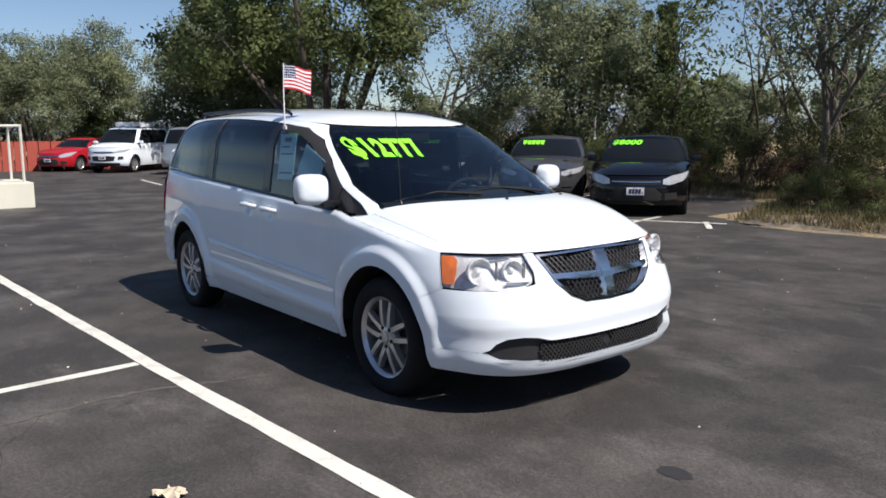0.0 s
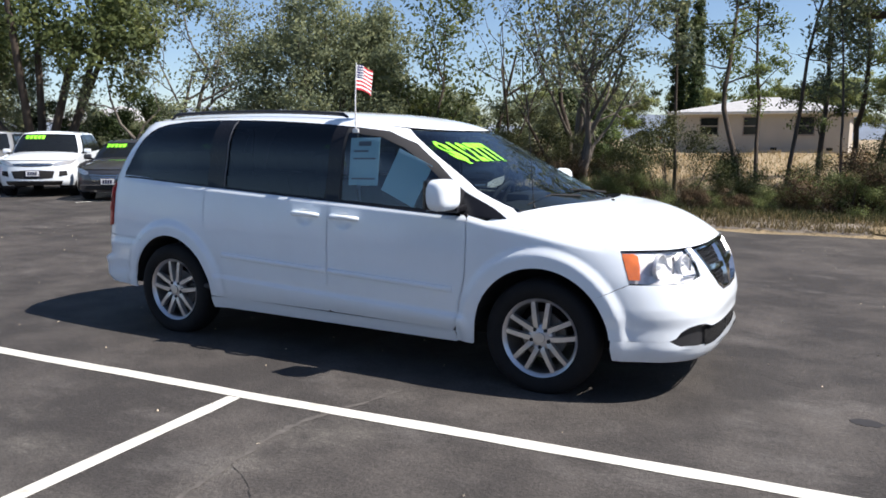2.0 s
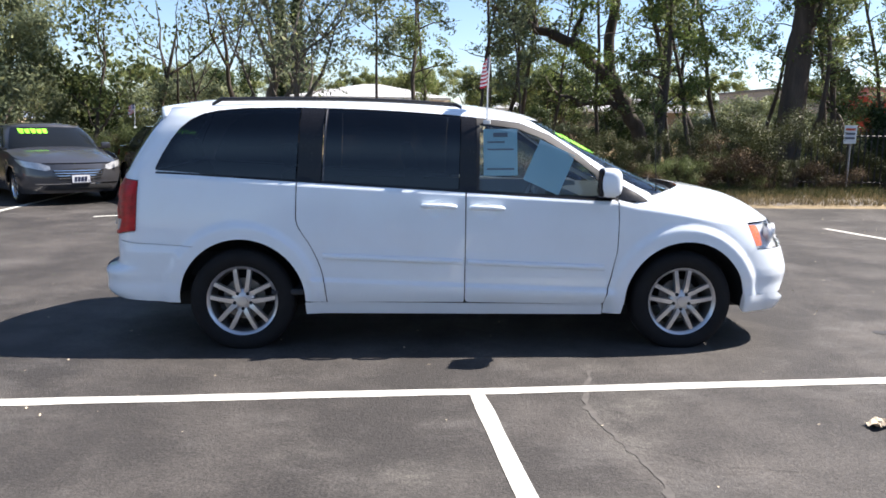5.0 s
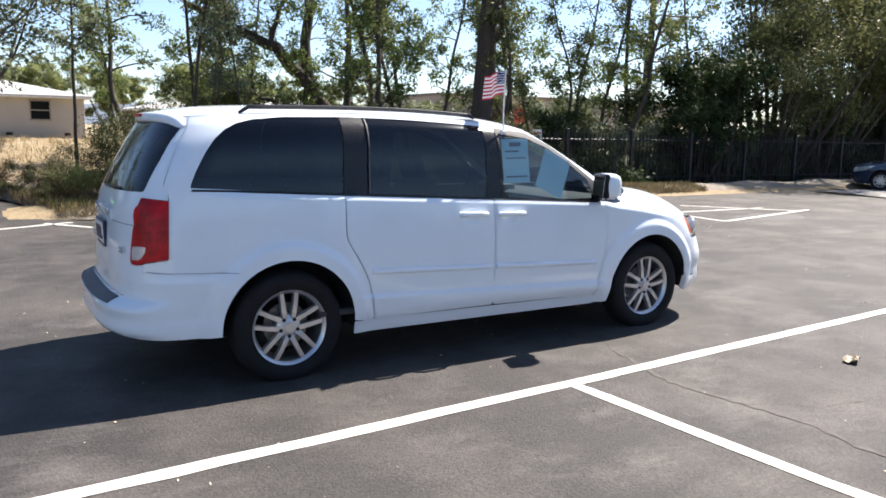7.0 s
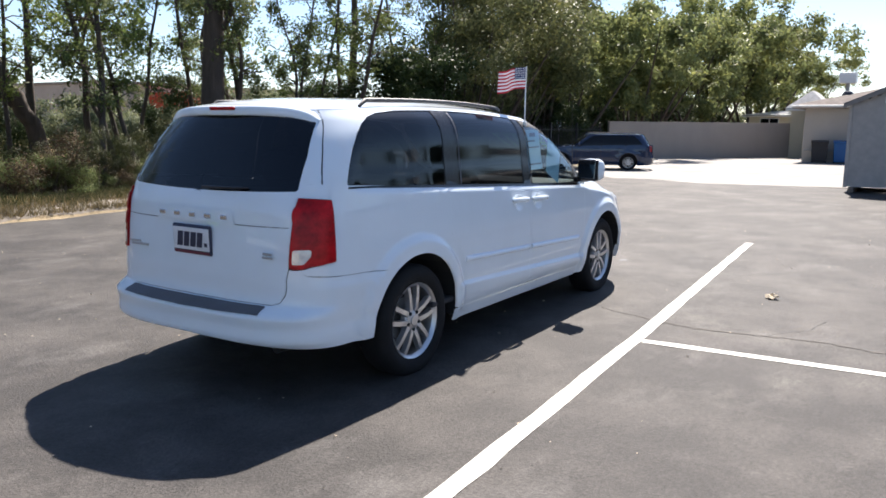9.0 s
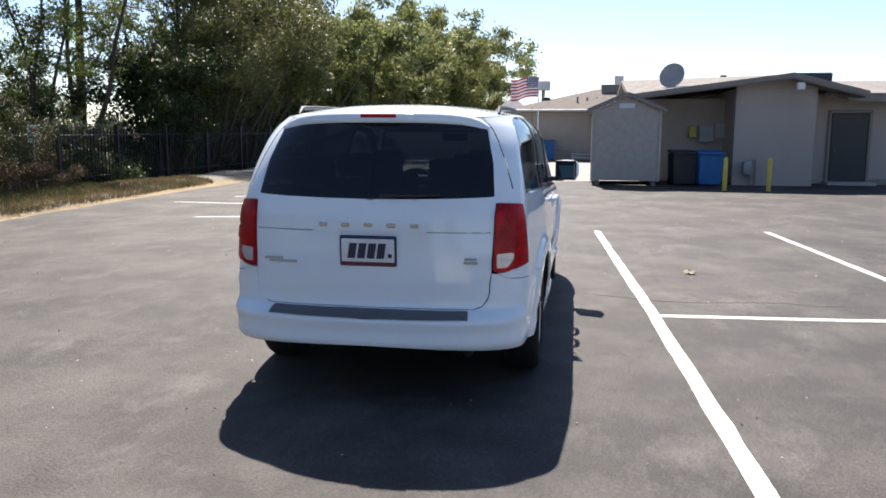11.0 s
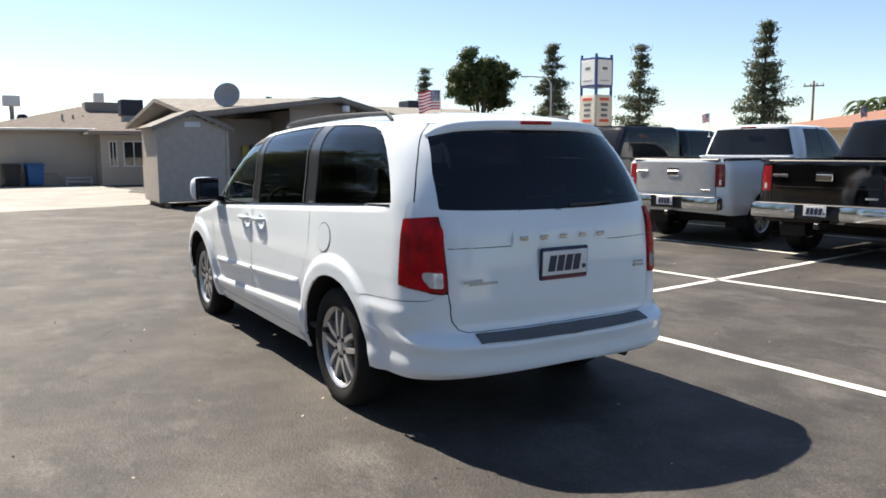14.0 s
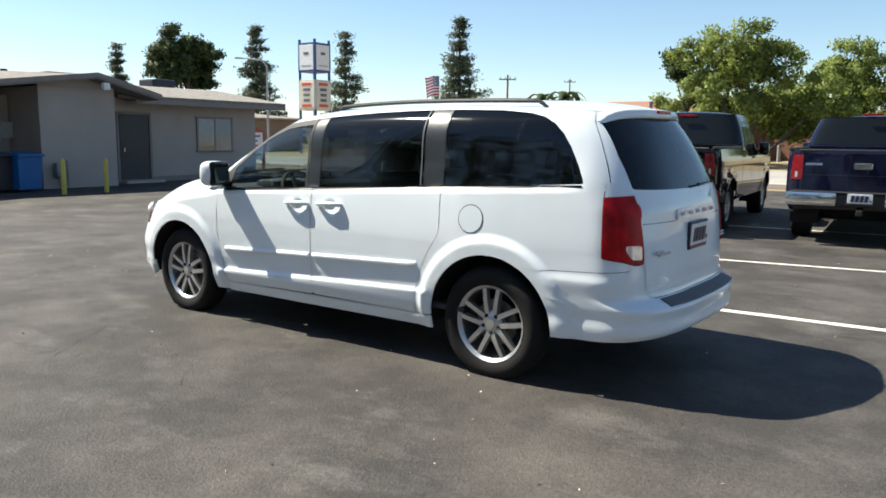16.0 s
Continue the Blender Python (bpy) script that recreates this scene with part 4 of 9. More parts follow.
    panel("sail_panel", CABIN, [("x", 0.99, B(0.99)), ("x", 1.285, B(1.285) - 0.005), ("x", 0.995, 1.225)], "gloss_black", van, sg, rim=0.012)
    panel("belt_seal", CABIN, [("x", 1.0, B(1.0) - 0.012), ("x", 0.985, B(0.985) + 0.010), ("x", -2.10, B(-2.10) + 0.010), ("x", -2.11, B(-2.11) - 0.004)], "gloss_black", van, sg, proud=0.004, rim=0.008)
    # left pillars take the lighter trim copy, reflected light painted in
    panel("b_pillar", CABIN, [("x", -0.055, B(-0.05)), ("x", 0.065, B(0.065)), ("x", 0.065, 1.638), ("x", -0.04, 1.645)], "pillar_reflect" if sg > 0 else "gloss_black", van, sg, rim=0.01)
    panel("sliding_window", CABIN, rounded([("x", -0.06, B(-0.06) + 0.008), ("x", -0.045, 1.650), ("x", -0.965, 1.664), ("x", -0.99, B(-0.99) + 0.008)], 0.03), "tint", van, sg, rim=0.004, proud=-0.004, dz=0.01, fine=3)
    panel("c_pillar", CABIN, [("x", -0.997, B(-1.0)), ("x", -0.972, 1.655), ("x", -1.13, 1.658), ("x", -1.158, B(-1.158))], "pillar_reflect" if sg > 0 else "gloss_black", van, sg, rim=0.01)
    panel("window_seal", CABIN, [("x", -0.986, B(-0.98) + 0.01), ("x", -0.976, B(-0.98) + 0.01), ("x", -0.951, 1.64), ("x", -0.961, 1.642)], "pad", van, sg, rim=0.004, proud=0.008)
    panel("quarter_window", CABIN, [("x", -1.165, B(-1.165) + 0.008), ("x", -1.137, 1.664), ("x", -1.50, 1.662), ("x", -1.706, 1.648), ("x", -1.810, 1.627), ("x", -1.888, 1.588), ("x", -1.956, 1.530), ("x", -2.016, 1.446), ("x", -2.076, 1.339), ("x", -2.112, 1.25), ("x", -2.114, 1.235), ("x", -2.092, B(-2.09) + 0.008)], "tint", van, sg, rim=0.004, dz=0.01, fine=3, proud=-0.004)
    panel("body_rail", CABIN, [("x", -2.09, B(-2.09)), ("x", -2.108, 1.235), ("x", -2.106, 1.252), ("x", -2.068, 1.337), ("x", -2.008, 1.443), ("x", -1.947, 1.525), ("x", -1.88, 1.581), ("x", -1.803, 1.619), ("x", -1.70, 1.641), ("x", -1.50, 1.655), ("x", -1.13, 1.657), ("x", 0.065, 1.640), ("x", 0.37, 1.632), ("x", 0.585, 1.562), ("x", 0.775, 1.432), ("x", 1.003, 1.227), ("x", 1.29, B(1.29) - 0.005),
          ("s", 0.80, 0.985), ("s", 0.66, 1.0), ("s", 0.63, 1.10), ("s", 0.685, 1.25), ("s", 0.615, 1.43), ("s", 0.575, 1.56), ("s", 0.56, 1.66), ("s", 0.8, 1.67), ("s", 1.0, 1.67), ("s", 1.5, 1.67), ("s", 2.0, 1.67), ("s", 2.376, 1.67), ("s", 2.348, 1.48), ("s", 2.30, 1.33), ("s", 2.245, 1.19)], "white_paint", van, sg, rim=0.0, proud=0.001, dz=0.01, fine=3)
    # roof rail
    bm = bmesh.new()
    zr = [(x, 1.718 - van_drop(x)) for x in span(-0.07, -1.70, 16)]
    pts = [(-0.03, sg * 0.655, 1.672)] + [(x, sg * 0.655, z) for x, z in zr] + [(-1.76, sg * 0.655, 1.668)]
    add_tube(bm, pts, [0.010] + [0.014] * 17 + [0.010], 8)
    part("roof_rail", bm, "black_plastic", van, "black roof rail", smooth=True)
    # mirror
    mm = pose(0.945, sg * 1.05, 1.185, 0, 0, sg * 16)
    bm = bmesh.new()
    rings = []
    for i in range(13):
        t = -math.pi / 2 + math.pi * i / 12
        ring = []
        for j in range(24):
            a = 2 * math.pi * j / 24
            ca, sa, ct, st = math.cos(a), math.sin(a), math.cos(t), math.sin(t)
            f = lambda q, e: math.copysign(abs(q) ** e, q)
            ring.append(bm.verts.new(mm @ Vector((max(-0.055, 0.085 * f(st, 0.8)), 0.108 * f(ct, 0.5) * f(ca, 0.55), 0.098 * f(ct, 0.5) * f(sa, 0.6)))))
        rings.append(ring)
    for r0, r1 in zip(rings, rings[1:]):
        for j in range(24):
            bm.faces.new((r0[j], r0[(j + 1) % 24], r1[(j + 1) % 24], r1[j]))
    bmesh.ops.remove_doubles(bm, verts=bm.verts[:], dist=0.0005)
    mir = part("mirror_housing", bm, "white_paint", van, "white door mirror", smooth=True, angle=50)
    part("mirror_rim", box_bm((-0.050, 0, 0.0), (0.044, 0.208, 0.188), 0.021, mm), "gloss_black", mir)
    part("mirror_glass", box_bm((-0.0735, 0, 0.0), (0.005, 0.185, 0.155), 0.002, mm @ pose(0, 0, 0, 0, 5, 0)), "mirror", mir)
    part("mirror_arm", box_bm((0.98, sg * 0.95, 1.10), (0.10, 0.14, 0.045), 0.015), "gloss_black", mir)
    # wheels and wells
    for ax in (WB, -WB):
        wheel(van, ax, sg * 0.828, sg)
        bm = bmesh.new()
        ring = [(ax + 0.006 + 0.445 * math.cos(radians(a)), HZ + 0.445 * math.sin(radians(a))) for a in range(-6, 190, 14)]
        vs = [[bm.verts.new((x, sg * 0.60, z)) for x, z in ring], [bm.verts.new((x, sg * (LOWER.half(x, z) - 0.014), z)) for x, z in ring]]
        for k in range(len(ring) - 1):
            bm.faces.new((vs[0][k], vs[0][k + 1], vs[1][k + 1], vs[1][k]))
        bm.faces.new([vs[0][k] for k in range(len(ring))])
        part("wheel_well", bm, "dark", van)
    # headlamp
    rim_line = [(0.66, 0.708), (0.60, 0.716), (0.52, 0.752), (0.503, 0.79), (0.522, 0.889)]
    inset = lambda e: [("f", y - (e if z < 0.76 else 0) * 0.2 + (e if k > 1 else 0), z + (e if z < 0.76 else -e if z > 0.85 else 0)) for k, (y, z) in enumerate(rim_line)]
    hl = panel("headlamp", LOWER, [("x", 2.0, 0.893), ("x", 2.06, 0.72)] + inset(0.0), "lamp_housing", van, sg, proud=-0.030, rim=0.0, label="clear headlamp with an amber corner")
    panel("lamp_lens", LOWER, [("x", 2.004, 0.887), ("x", 2.064, 0.727)] + inset(0.006), "lens", hl, sg, proud=0.004, rim=0.012)
    panel("lamp_gasket", LOWER, [("x", 1.994, 0.898), ("x", 2.054, 0.713)] + inset(-0.006), "black_plastic", hl, sg, proud=-0.034, rim=0.0)
    panel("turn_lens", LOWER, [("x", 2.010, 0.880), ("x", 2.064, 0.736), ("x", 2.120, 0.738), ("x", 2.112, 0.80), ("x", 2.092, 0.866), ("x", 2.070, 0.880)], "amber", hl, sg, proud=-0.006, rim=0.012)
    for y, z, r in ((0.752, 0.803, 0.074), (0.605, 0.805, 0.060)):
        p = LOWER.at(LOWER.front(y, z), z)
        p.y *= sg
        q = Matrix.Translation(p + Vector((-0.020, 0, 0))) @ Matrix.Rotation(radians(-90 + sg * 12), 4, "Z")
        part("lamp_bowl", add_lathe(bmesh.new(), [(r * 1.02, -0.01), (r, 0.012), (r * 0.93, 0.014), (r * 0.86, 0.004), (r * 0.72, -0.016), (r * 0.45, -0.030), (r * 0.30, -0.034), (r * 0.28, -0.006), (r * 0.2, 0.004), (0.0, 0.008)], 28, q), "reflector", hl, smooth=True)
    for k, (y, z, w, h) in enumerate(((0.675, 0.862, 0.20, 0.012), (0.60, 0.742, 0.13, 0.010), (0.545, 0.80, 0.020, 0.09), (0.68, 0.80, 0.014, 0.11))):
        p = LOWER.at(LOWER.front(y, z), z)
        part("lamp_rib", box_bm((0, 0, 0), (w, 0.016, h), 0.004, Matrix.Translation((p.x - 0.022, p.y * sg, z)) @ Matrix.Rotation(radians(-90 + sg * 22), 4, "Z")), "chrome", hl)
    # front seats and middle seats
    seat("front_seat", van, 0.02, sg * 0.40)
    seat("middle_seat", van, -0.85, sg * 0.42)

# fuel door on the left
fz, fx = 0.985, -1.40
circle = lambda r: [("x", fx + r * math.cos(a), fz + r * math.sin(a)) for a in span(0, 2 * math.pi, 28)[:-1]]
fuel = panel("fuel_door", LOWER, circle(0.084), "white_paint", van, 1, proud=0.0035, rim=0.003, label="round fuel door")
panel("fuel_door_gap", LOWER, circle(0.089), "seam", fuel, 1, proud=0.0015, rim=0.0)

# rear bumper, tailgate, glass
panel("rear_bumper", LOWER, [("x", a, z) for k, a, z in arch_arc(-WB, 121, 180)] + [("x", -1.96, 0.325), ("x", -2.1, 0.328), ("s", 3.0, 0.368), ("s", 3.0, 0.570), ("r", 0.657, 0.570), ("r", 0.706, 0.587), ("r", 0.736, 0.628), ("r", 0.768, 0.772), ("r", 0.80, 0.768), ("r", 0.86, 0.740), ("x", -2.2, 0.728), ("x", -2.05, 0.721), ("x", -1.9, 0.716)], "white_paint", van, 1, dz=0.02, fine=3)
panel("rear_bumper_half", LOWER, [("x", a, z) for k, a, z in arch_arc(-WB, 121, 180)] + [("x", -1.96, 0.325), ("x", -2.1, 0.328), ("s", 3.0, 0.368), ("s", 3.0, 0.570), ("r", 0.657, 0.570), ("r", 0.706, 0.587), ("r", 0.736, 0.628), ("r", 0.768, 0.772), ("r", 0.80, 0.768), ("r", 0.86, 0.740), ("x", -2.2, 0.728), ("x", -2.05, 0.721), ("x", -1.9, 0.716)], "white_paint", van, -1, dz=0.02, fine=3)
for sg in (1, -1):
    panel("step_pad", LOWER, [("r", 0.63, 0.528), ("s", 3.0, 0.522), ("s", 3.0, 0.562), ("r", 0.62, 0.562)], "pad", van, sg, proud=0.006, rim=0.006, dz=0.01)
    gate = panel("tailgate", LOWER, [("s", 3.0, 0.574), ("r", 0.65, 0.574), ("r", 0.70, 0.59), ("r", 0.727, 0.63), ("r", 0.762, 0.78), ("r", 0.771, 1.0), ("r", 0.776, 1.165), ("x", -2.235, 1.154), ("x", -2.235, 1.235), ("r", 0.80, 1.235), ("r", 0.755, 1.196), ("s", 3.0, 1.18)], "white_paint", van, sg, rim=0.012, fine=3, dz=0.025)
    # the tailgate crease's shade, drawn as a thin dark strip on the panel
    panel("crease_shade_line", LOWER, [("r", 0.755, 0.999), ("r", 0.755, 1.003), ("r", 0.37, 1.003), ("r", 0.37, 0.999)], "seam", gate, sg, proud=0.001, rim=0.0)
    panel("plate_brow", LOWER, [("s", 3.0, 1.003), ("r", 0.37, 1.003), ("r", 0.36, 1.065), ("s", 3.0, 1.075)], "white_paint", gate, sg, proud=0.014, rim=0.014, dz=0.01)
    panel("rear_window", CABIN, [("s", 3.0, 1.18), ("r", 0.765, 1.196), ("r", 0.735, 1.40), ("r", 0.675, 1.59), ("r", 0.61, 1.638), ("s", 3.0, 1.645)], "tint", van, sg, rim=0.01, proud=0.002)
    panel("gate_frame", CABIN, [("r", 0.765, 1.196), ("r", 0.79, 1.19), ("s", 2.257, 1.19), ("s", 2.312, 1.33), ("s", 2.358, 1.48), ("s", 2.384, 1.67), ("s", 3.0, 1.67), ("s", 3.0, 1.645), ("r", 0.61, 1.638), ("r", 0.675, 1.59), ("r", 0.735, 1.40)], "white_paint", van, sg, rim=0.008, fine=3, dz=0.02)
    panel("gate_gap", CABIN, [("s", 2.243, 1.17), ("s", 2.298, 1.33), ("s", 2.346, 1.48), ("s", 2.374, 1.66), ("s", 2.382, 1.66), ("s", 2.354, 1.48), ("s", 2.307, 1.33), ("s", 2.252, 1.17)], "seam", van, sg, rim=0.0, proud=-0.008, fine=3, dz=0.02)


def spoiler_at(u, v):
    x0, x1 = -1.90, -2.232 + 0.135 * v * v
    k = min(1.0, u / 0.42)
    x = x0 + (x1 - x0) * k
    top = 1.728 - van_drop(x) - 0.012 - 0.035 * abs(v) ** 3 - 0.022 * k * k
    if u > 0.42:
        q = (u - 0.42) / 0.58
        x = x1 + 0.10 * max(0, q - 0.25) + 0.012 * math.sin(q * math.pi) * -1
        top -= 0.052 * min(1, q / 0.35)
    return Vector((x, v * 0.635, top - 0.05 * abs(v) ** 9))


spoiler = surface("roof_spoiler", spoiler_at, span(0, 1, 24), span(-1, 1, 24), "white_paint", van, "white roof spoiler")
part("high_brake_lamp", box_bm((-2.236, 0, 1.648), (0.02, 0.21, 0.020), 0.004), "red_lens", spoiler)
for k, y in enumerate((0.264, 0.132, 0.0, -0.132, -0.264)):
    p = LOWER.at(LOWER.rear(y, 1.038), 1.038)
    part("badge_letter", box_bm((p.x - 0.020, y, 1.038), (0.008, 0.05, 0.024), 0.003), "chrome", van, "small chrome badge")
for y, z, w in ((0.57, 0.835, 0.11), (0.51, 0.82, 0.17), (-0.58, 0.855, 0.07), (-0.58, 0.835, 0.08)):
    p = LOWER.at(LOWER.rear(y, z), z)
    part("model_badge", box_bm((p.x - 0.004, y, z), (0.008, w, 0.013), 0.002), "silver_paint", van, "small chrome badge")
p = LOWER.at(LOWER.rear(0, 0.89), 0.89)
dealer_plate(van, Matrix.Translation((p.x - 0.008, 0, 0.892)) @ pose(0, 0, 0, 0, 0, -90) @ pose(0, 0, 0, 2))
# rear wiper
bm = tube_bm([(-2.458, -0.06, 1.20), (-2.447, -0.26, 1.203), (-2.425, -0.40, 1.206)], [0.010, 0.007, 0.005], 6)
part("rear_wiper", bm, "black_plastic", van, smooth=True)
part("exhaust_pipe", tube_bm([(-2.0, -0.55, 0.30), (-2.40, -0.56, 0.30)], 0.026, 12), "dark", van, smooth=True)

# nose
panel("front_bumper", LOWER, [("x", a, z) for k, a, z in arch_arc(WB, 40, 6)] + [("x", 1.99, 0.385), ("f", 0.80, 0.386), ("f", 0.772, 0.40), ("f", 0.745, 0.435), ("f", 0.70, 0.458), ("f", 0.62, 0.464), ("f", 0.54, 0.455), ("f", 0.46, 0.432), ("s", 0.0, 0.422), ("s", 0.0, 0.603), ("f", 0.20, 0.612), ("f", 0.31, 0.655), ("f", 0.40, 0.735), ("f", 0.447, 0.84), ("f", 0.468, 0.888), ("f", 0.52, 0.888), ("f", 0.500, 0.80), ("f", 0.515, 0.735), ("f", 0.66, 0.708), ("x", 2.065, 0.708), ("x", 1.95, 0.651)], "white_paint", van, 1, dz=0.011, fine=8)
panel("front_bumper_half", LOWER, [("x", a, z) for k, a, z in arch_arc(WB, 40, 6)] + [("x", 1.99, 0.385), ("f", 0.80, 0.386), ("f", 0.772, 0.40), ("f", 0.745, 0.435), ("f", 0.70, 0.458), ("f", 0.62, 0.464), ("f", 0.54, 0.455), ("f", 0.46, 0.432), ("s", 0.0, 0.422), ("s", 0.0, 0.603), ("f", 0.20, 0.612), ("f", 0.31, 0.655), ("f", 0.40, 0.735), ("f", 0.447, 0.84), ("f", 0.468, 0.888), ("f", 0.52, 0.888), ("f", 0.500, 0.80), ("f", 0.515, 0.735), ("f", 0.66, 0.708), ("x", 2.065, 0.708), ("x", 1.95, 0.651)], "white_paint", van, -1, dz=0.011, fine=8)
panel("grille_backing", LOWER, [("s", 0, 0.60), ("f", 0.20, 0.61), ("f", 0.31, 0.65), ("f", 0.40, 0.735), ("f", 0.45, 0.84), ("f", 0.47, 0.88), ("s", 0, 0.89)] + [("f", -y, z) for y, z in ((0.47, 0.88), (0.45, 0.84), (0.40, 0.735), (0.31, 0.65), (0.20, 0.61))], "dark", van, 1, proud=-0.05, rim=0.0)
for sg in (1, -1):
    g1 = panel("grille_frame", LOWER, [("s", 0, 0.603), ("f", 0.20, 0.612), ("f", 0.31, 0.655), ("f", 0.40, 0.735), ("f", 0.447, 0.84), ("f", 0.463, 0.876), ("s", 0, 0.886), ("s", 0, 0.875), ("f", 0.442, 0.866), ("f", 0.43, 0.835), ("f", 0.384, 0.738), ("f", 0.30, 0.667), ("f", 0.197, 0.626), ("s", 0, 0.617)], "chrome", van, sg, proud=0.006, rim=0.04, dz=0.02)
    panel("grille_bar", LOWER, [("f", 0.02, 0.728), ("f", 0.39, 0.752), ("f", 0.40, 0.778), ("f", 0.02, 0.764)], "chrome", g1, sg, proud=0.004, rim=0.04, dz=0.02)
    panel("grille_post", LOWER, [("s", 0, 0.62), ("f", 0.034, 0.625), ("f", 0.045, 0.87), ("s", 0, 0.87)], "chrome", g1, sg, proud=0.008, rim=0.04, dz=0.02)
    bm = bmesh.new()
    for k in range(-8, 26):
        for up in (1, -1):
            pts = []
            for j in range(9):
                y, z = 0.02 + k * 0.034 + j * 0.022, (0.62 + j * 0.031) if up > 0 else (0.87 - j * 0.031)
                lim = 0.18 + 0.265 * min(1, (z - 0.62) / 0.2)
                if 0.015 < y < lim:
                    q = LOWER.at(LOWER.front(y, z), z)
                    pts.append((q.x - 0.022, q.y * sg, z))
            if len(pts) > 1:
                add_tube(bm, pts, 0.0055, 4, False)
    part("grille_mesh", bm, "black_plastic", g1)
    part_lg = panel("lower_grille", LOWER, [("s", 0, 0.235), ("f", 0.5, 0.245), ("f", 0.80, 0.30), ("f", 0.80, 0.40), ("f", 0.745, 0.445), ("f", 0.70, 0.466), ("f", 0.62, 0.472), ("f", 0.46, 0.44), ("s", 0, 0.425)], "black_plastic", van, sg, proud=-0.035, rim=0.0)
    bm = bmesh.new()
    for k in range(22):
        for up in (1, -1):
            pts = []
            for j in range(6):
                y, z = k * 0.027 + j * 0.018, (0.31 + j * 0.022) if up > 0 else (0.42 - j * 0.022)
                if y < 0.52:
                    q = LOWER.at(LOWER.front(y, z), z)
                    pts.append((q.x - 0.026, q.y * sg, z))
            if len(pts) > 1:
                add_tube(bm, pts, 0.005, 4, False)
    part("lower_mesh", bm, "dark", part_lg)
    panel("lower_lip", LOWER, [("s", 0, 0.24), ("f", 0.6, 0.245), ("x", 1.985, 0.262), ("x", 1.978, 0.335), ("x", 1.982, 0.385), ("x", 2.0, 0.386), ("f", 0.80, 0.385), ("f", 0.768, 0.362), ("f", 0.72, 0.335), ("f", 0.62, 0.315), ("f", 0.4, 0.302), ("s", 0, 0.296)], "white_paint", van, sg, proud=0.002, rim=0.042, dz=0.02)


def hood_at(u, v):
    av = abs(v)
    xs = 1.20 + (2.0 - 1.20) * u
    zs = 1.022 - 0.128 * u ** 1.15
    ys = LOWER.half(xs, zs)
    y = v * ys
    zq = 1.06 + 0.055 * av ** 4
    xc = CABIN.at(CABIN.front(y, zq), zq).x
    fz = 0.893 - 0.004 * (1 - av)
    xe = LOWER.at(LOWER.front(min(abs(y), ys * 0.995), fz), fz).x
    k = av ** 16
    x = (xc + (xe - xc) * u) * (1 - k) + xs * k
    zc = 1.128 - 0.07 * u - 0.165 * u ** 3
    q = min(1, av / (1 - 0.036 * (1 - u) ** 0.5))
    z = zs + (zc - zs) * (1 - q ** (6.5 - 2.5 * u))
    return Vector((x, y, z))


surface("hood", hood_at, span(0.02, 1, 28), span(-0.9065, 0.9065, 44), "white_paint", van, "white bonnet")
for sg in (1, -1):
    surface("fender_top", hood_at, span(0.0, 1, 24), ([sg * q for q in span(0.908, 1.0, 9)]), "white_paint", van)
for v in (-0.12, 0.47):
    p = hood_at(0.09, v)
    part("washer_nozzle", box_bm((p.x, p.y, p.z + 0.004), (0.022, 0.018, 0.012), 0.004), "black_plastic", van)
panel("windscreen", CABIN, [("s", 0.56, 1.655), ("s", 0.575, 1.56), ("s", 0.615, 1.43), ("s", 0.685, 1.25), ("s", 0.63, 1.10), ("s", 0.63, 1.03), ("s", 0.0, 1.10), ("s", -0.63, 1.03), ("s", -0.63, 1.10), ("s", -0.685, 1.25), ("s", -0.615, 1.43), ("s", -0.575, 1.56), ("s", -0.56, 1.655), ("s", 0, 1.66)], "shield", van, 1, rim=0.008)
for sg in (1, -1):
    panel("screen_border", CABIN, [("s", 0.56, 1.655), ("s", 0.575, 1.56), ("s", 0.615, 1.43), ("s", 0.685, 1.25), ("s", 0.63, 1.10), ("s", 0.63, 1.02), ("s", 0.60, 1.03), ("s", 0.60, 1.10), ("s", 0.66, 1.25), ("s", 0.59, 1.43), ("s", 0.545, 1.56), ("s", 0.53, 1.63), ("s", 0, 1.636), ("s", 0, 1.662)], "gloss_black", van, sg, rim=0.0, proud=-0.006)
panel("cowl", CABIN, [("s", 0.70, 1.0), ("s", 0.62, 1.08), ("s", 0, 1.118), ("s", -0.62, 1.08), ("s", -0.70, 1.0), ("s", 0, 1.05)], "black_plastic", van, 1, proud=0.008, rim=0.02)


def roof_at(u, v):
    xf, xr, w, af, ar, nf, nr = CABIN.par(1.67)
    x = xf + (xr - xf) * (0.5 - 0.5 * math.cos(u * math.pi))
    s = CABIN.side(x, 1.67)
    y = abs(CABIN.at(s, 1.67).y)
    ends = min(1, min(xf - x, x - xr) / 0.55)
    h = 0.07 * math.sqrt(max(0, ends * (2 - ends)))
    return Vector((x, v * y, 1.67 - van_drop(x) + h * (1 - abs(v) ** 2.4)))


surface("roof", roof_at, span(0, 1, 48), span(-1, 1, 28), "white_paint", van, "white roof")

# wipers, aerial
for a, b, c in (((1.50, -0.12, 1.145), (1.40, -0.40, 1.165), (1.36, -0.70, 1.12)), ((1.50, 0.45, 1.135), (1.42, 0.14, 1.17), (1.42, -0.10, 1.18))):
    part("wiper", tube_bm([a, b, c], [0.010, 0.007, 0.005], 6), "dark", van, smooth=True)
part("aerial", tube_bm([(1.392, -0.675, 1.085), (1.392, -0.675, 1.105), (1.388, -0.675, 1.125), (1.33, -0.675, 1.80)], [0.014, 0.010, 0.0035, 0.002], 8), "black_plastic", van, "thin black whip aerial")
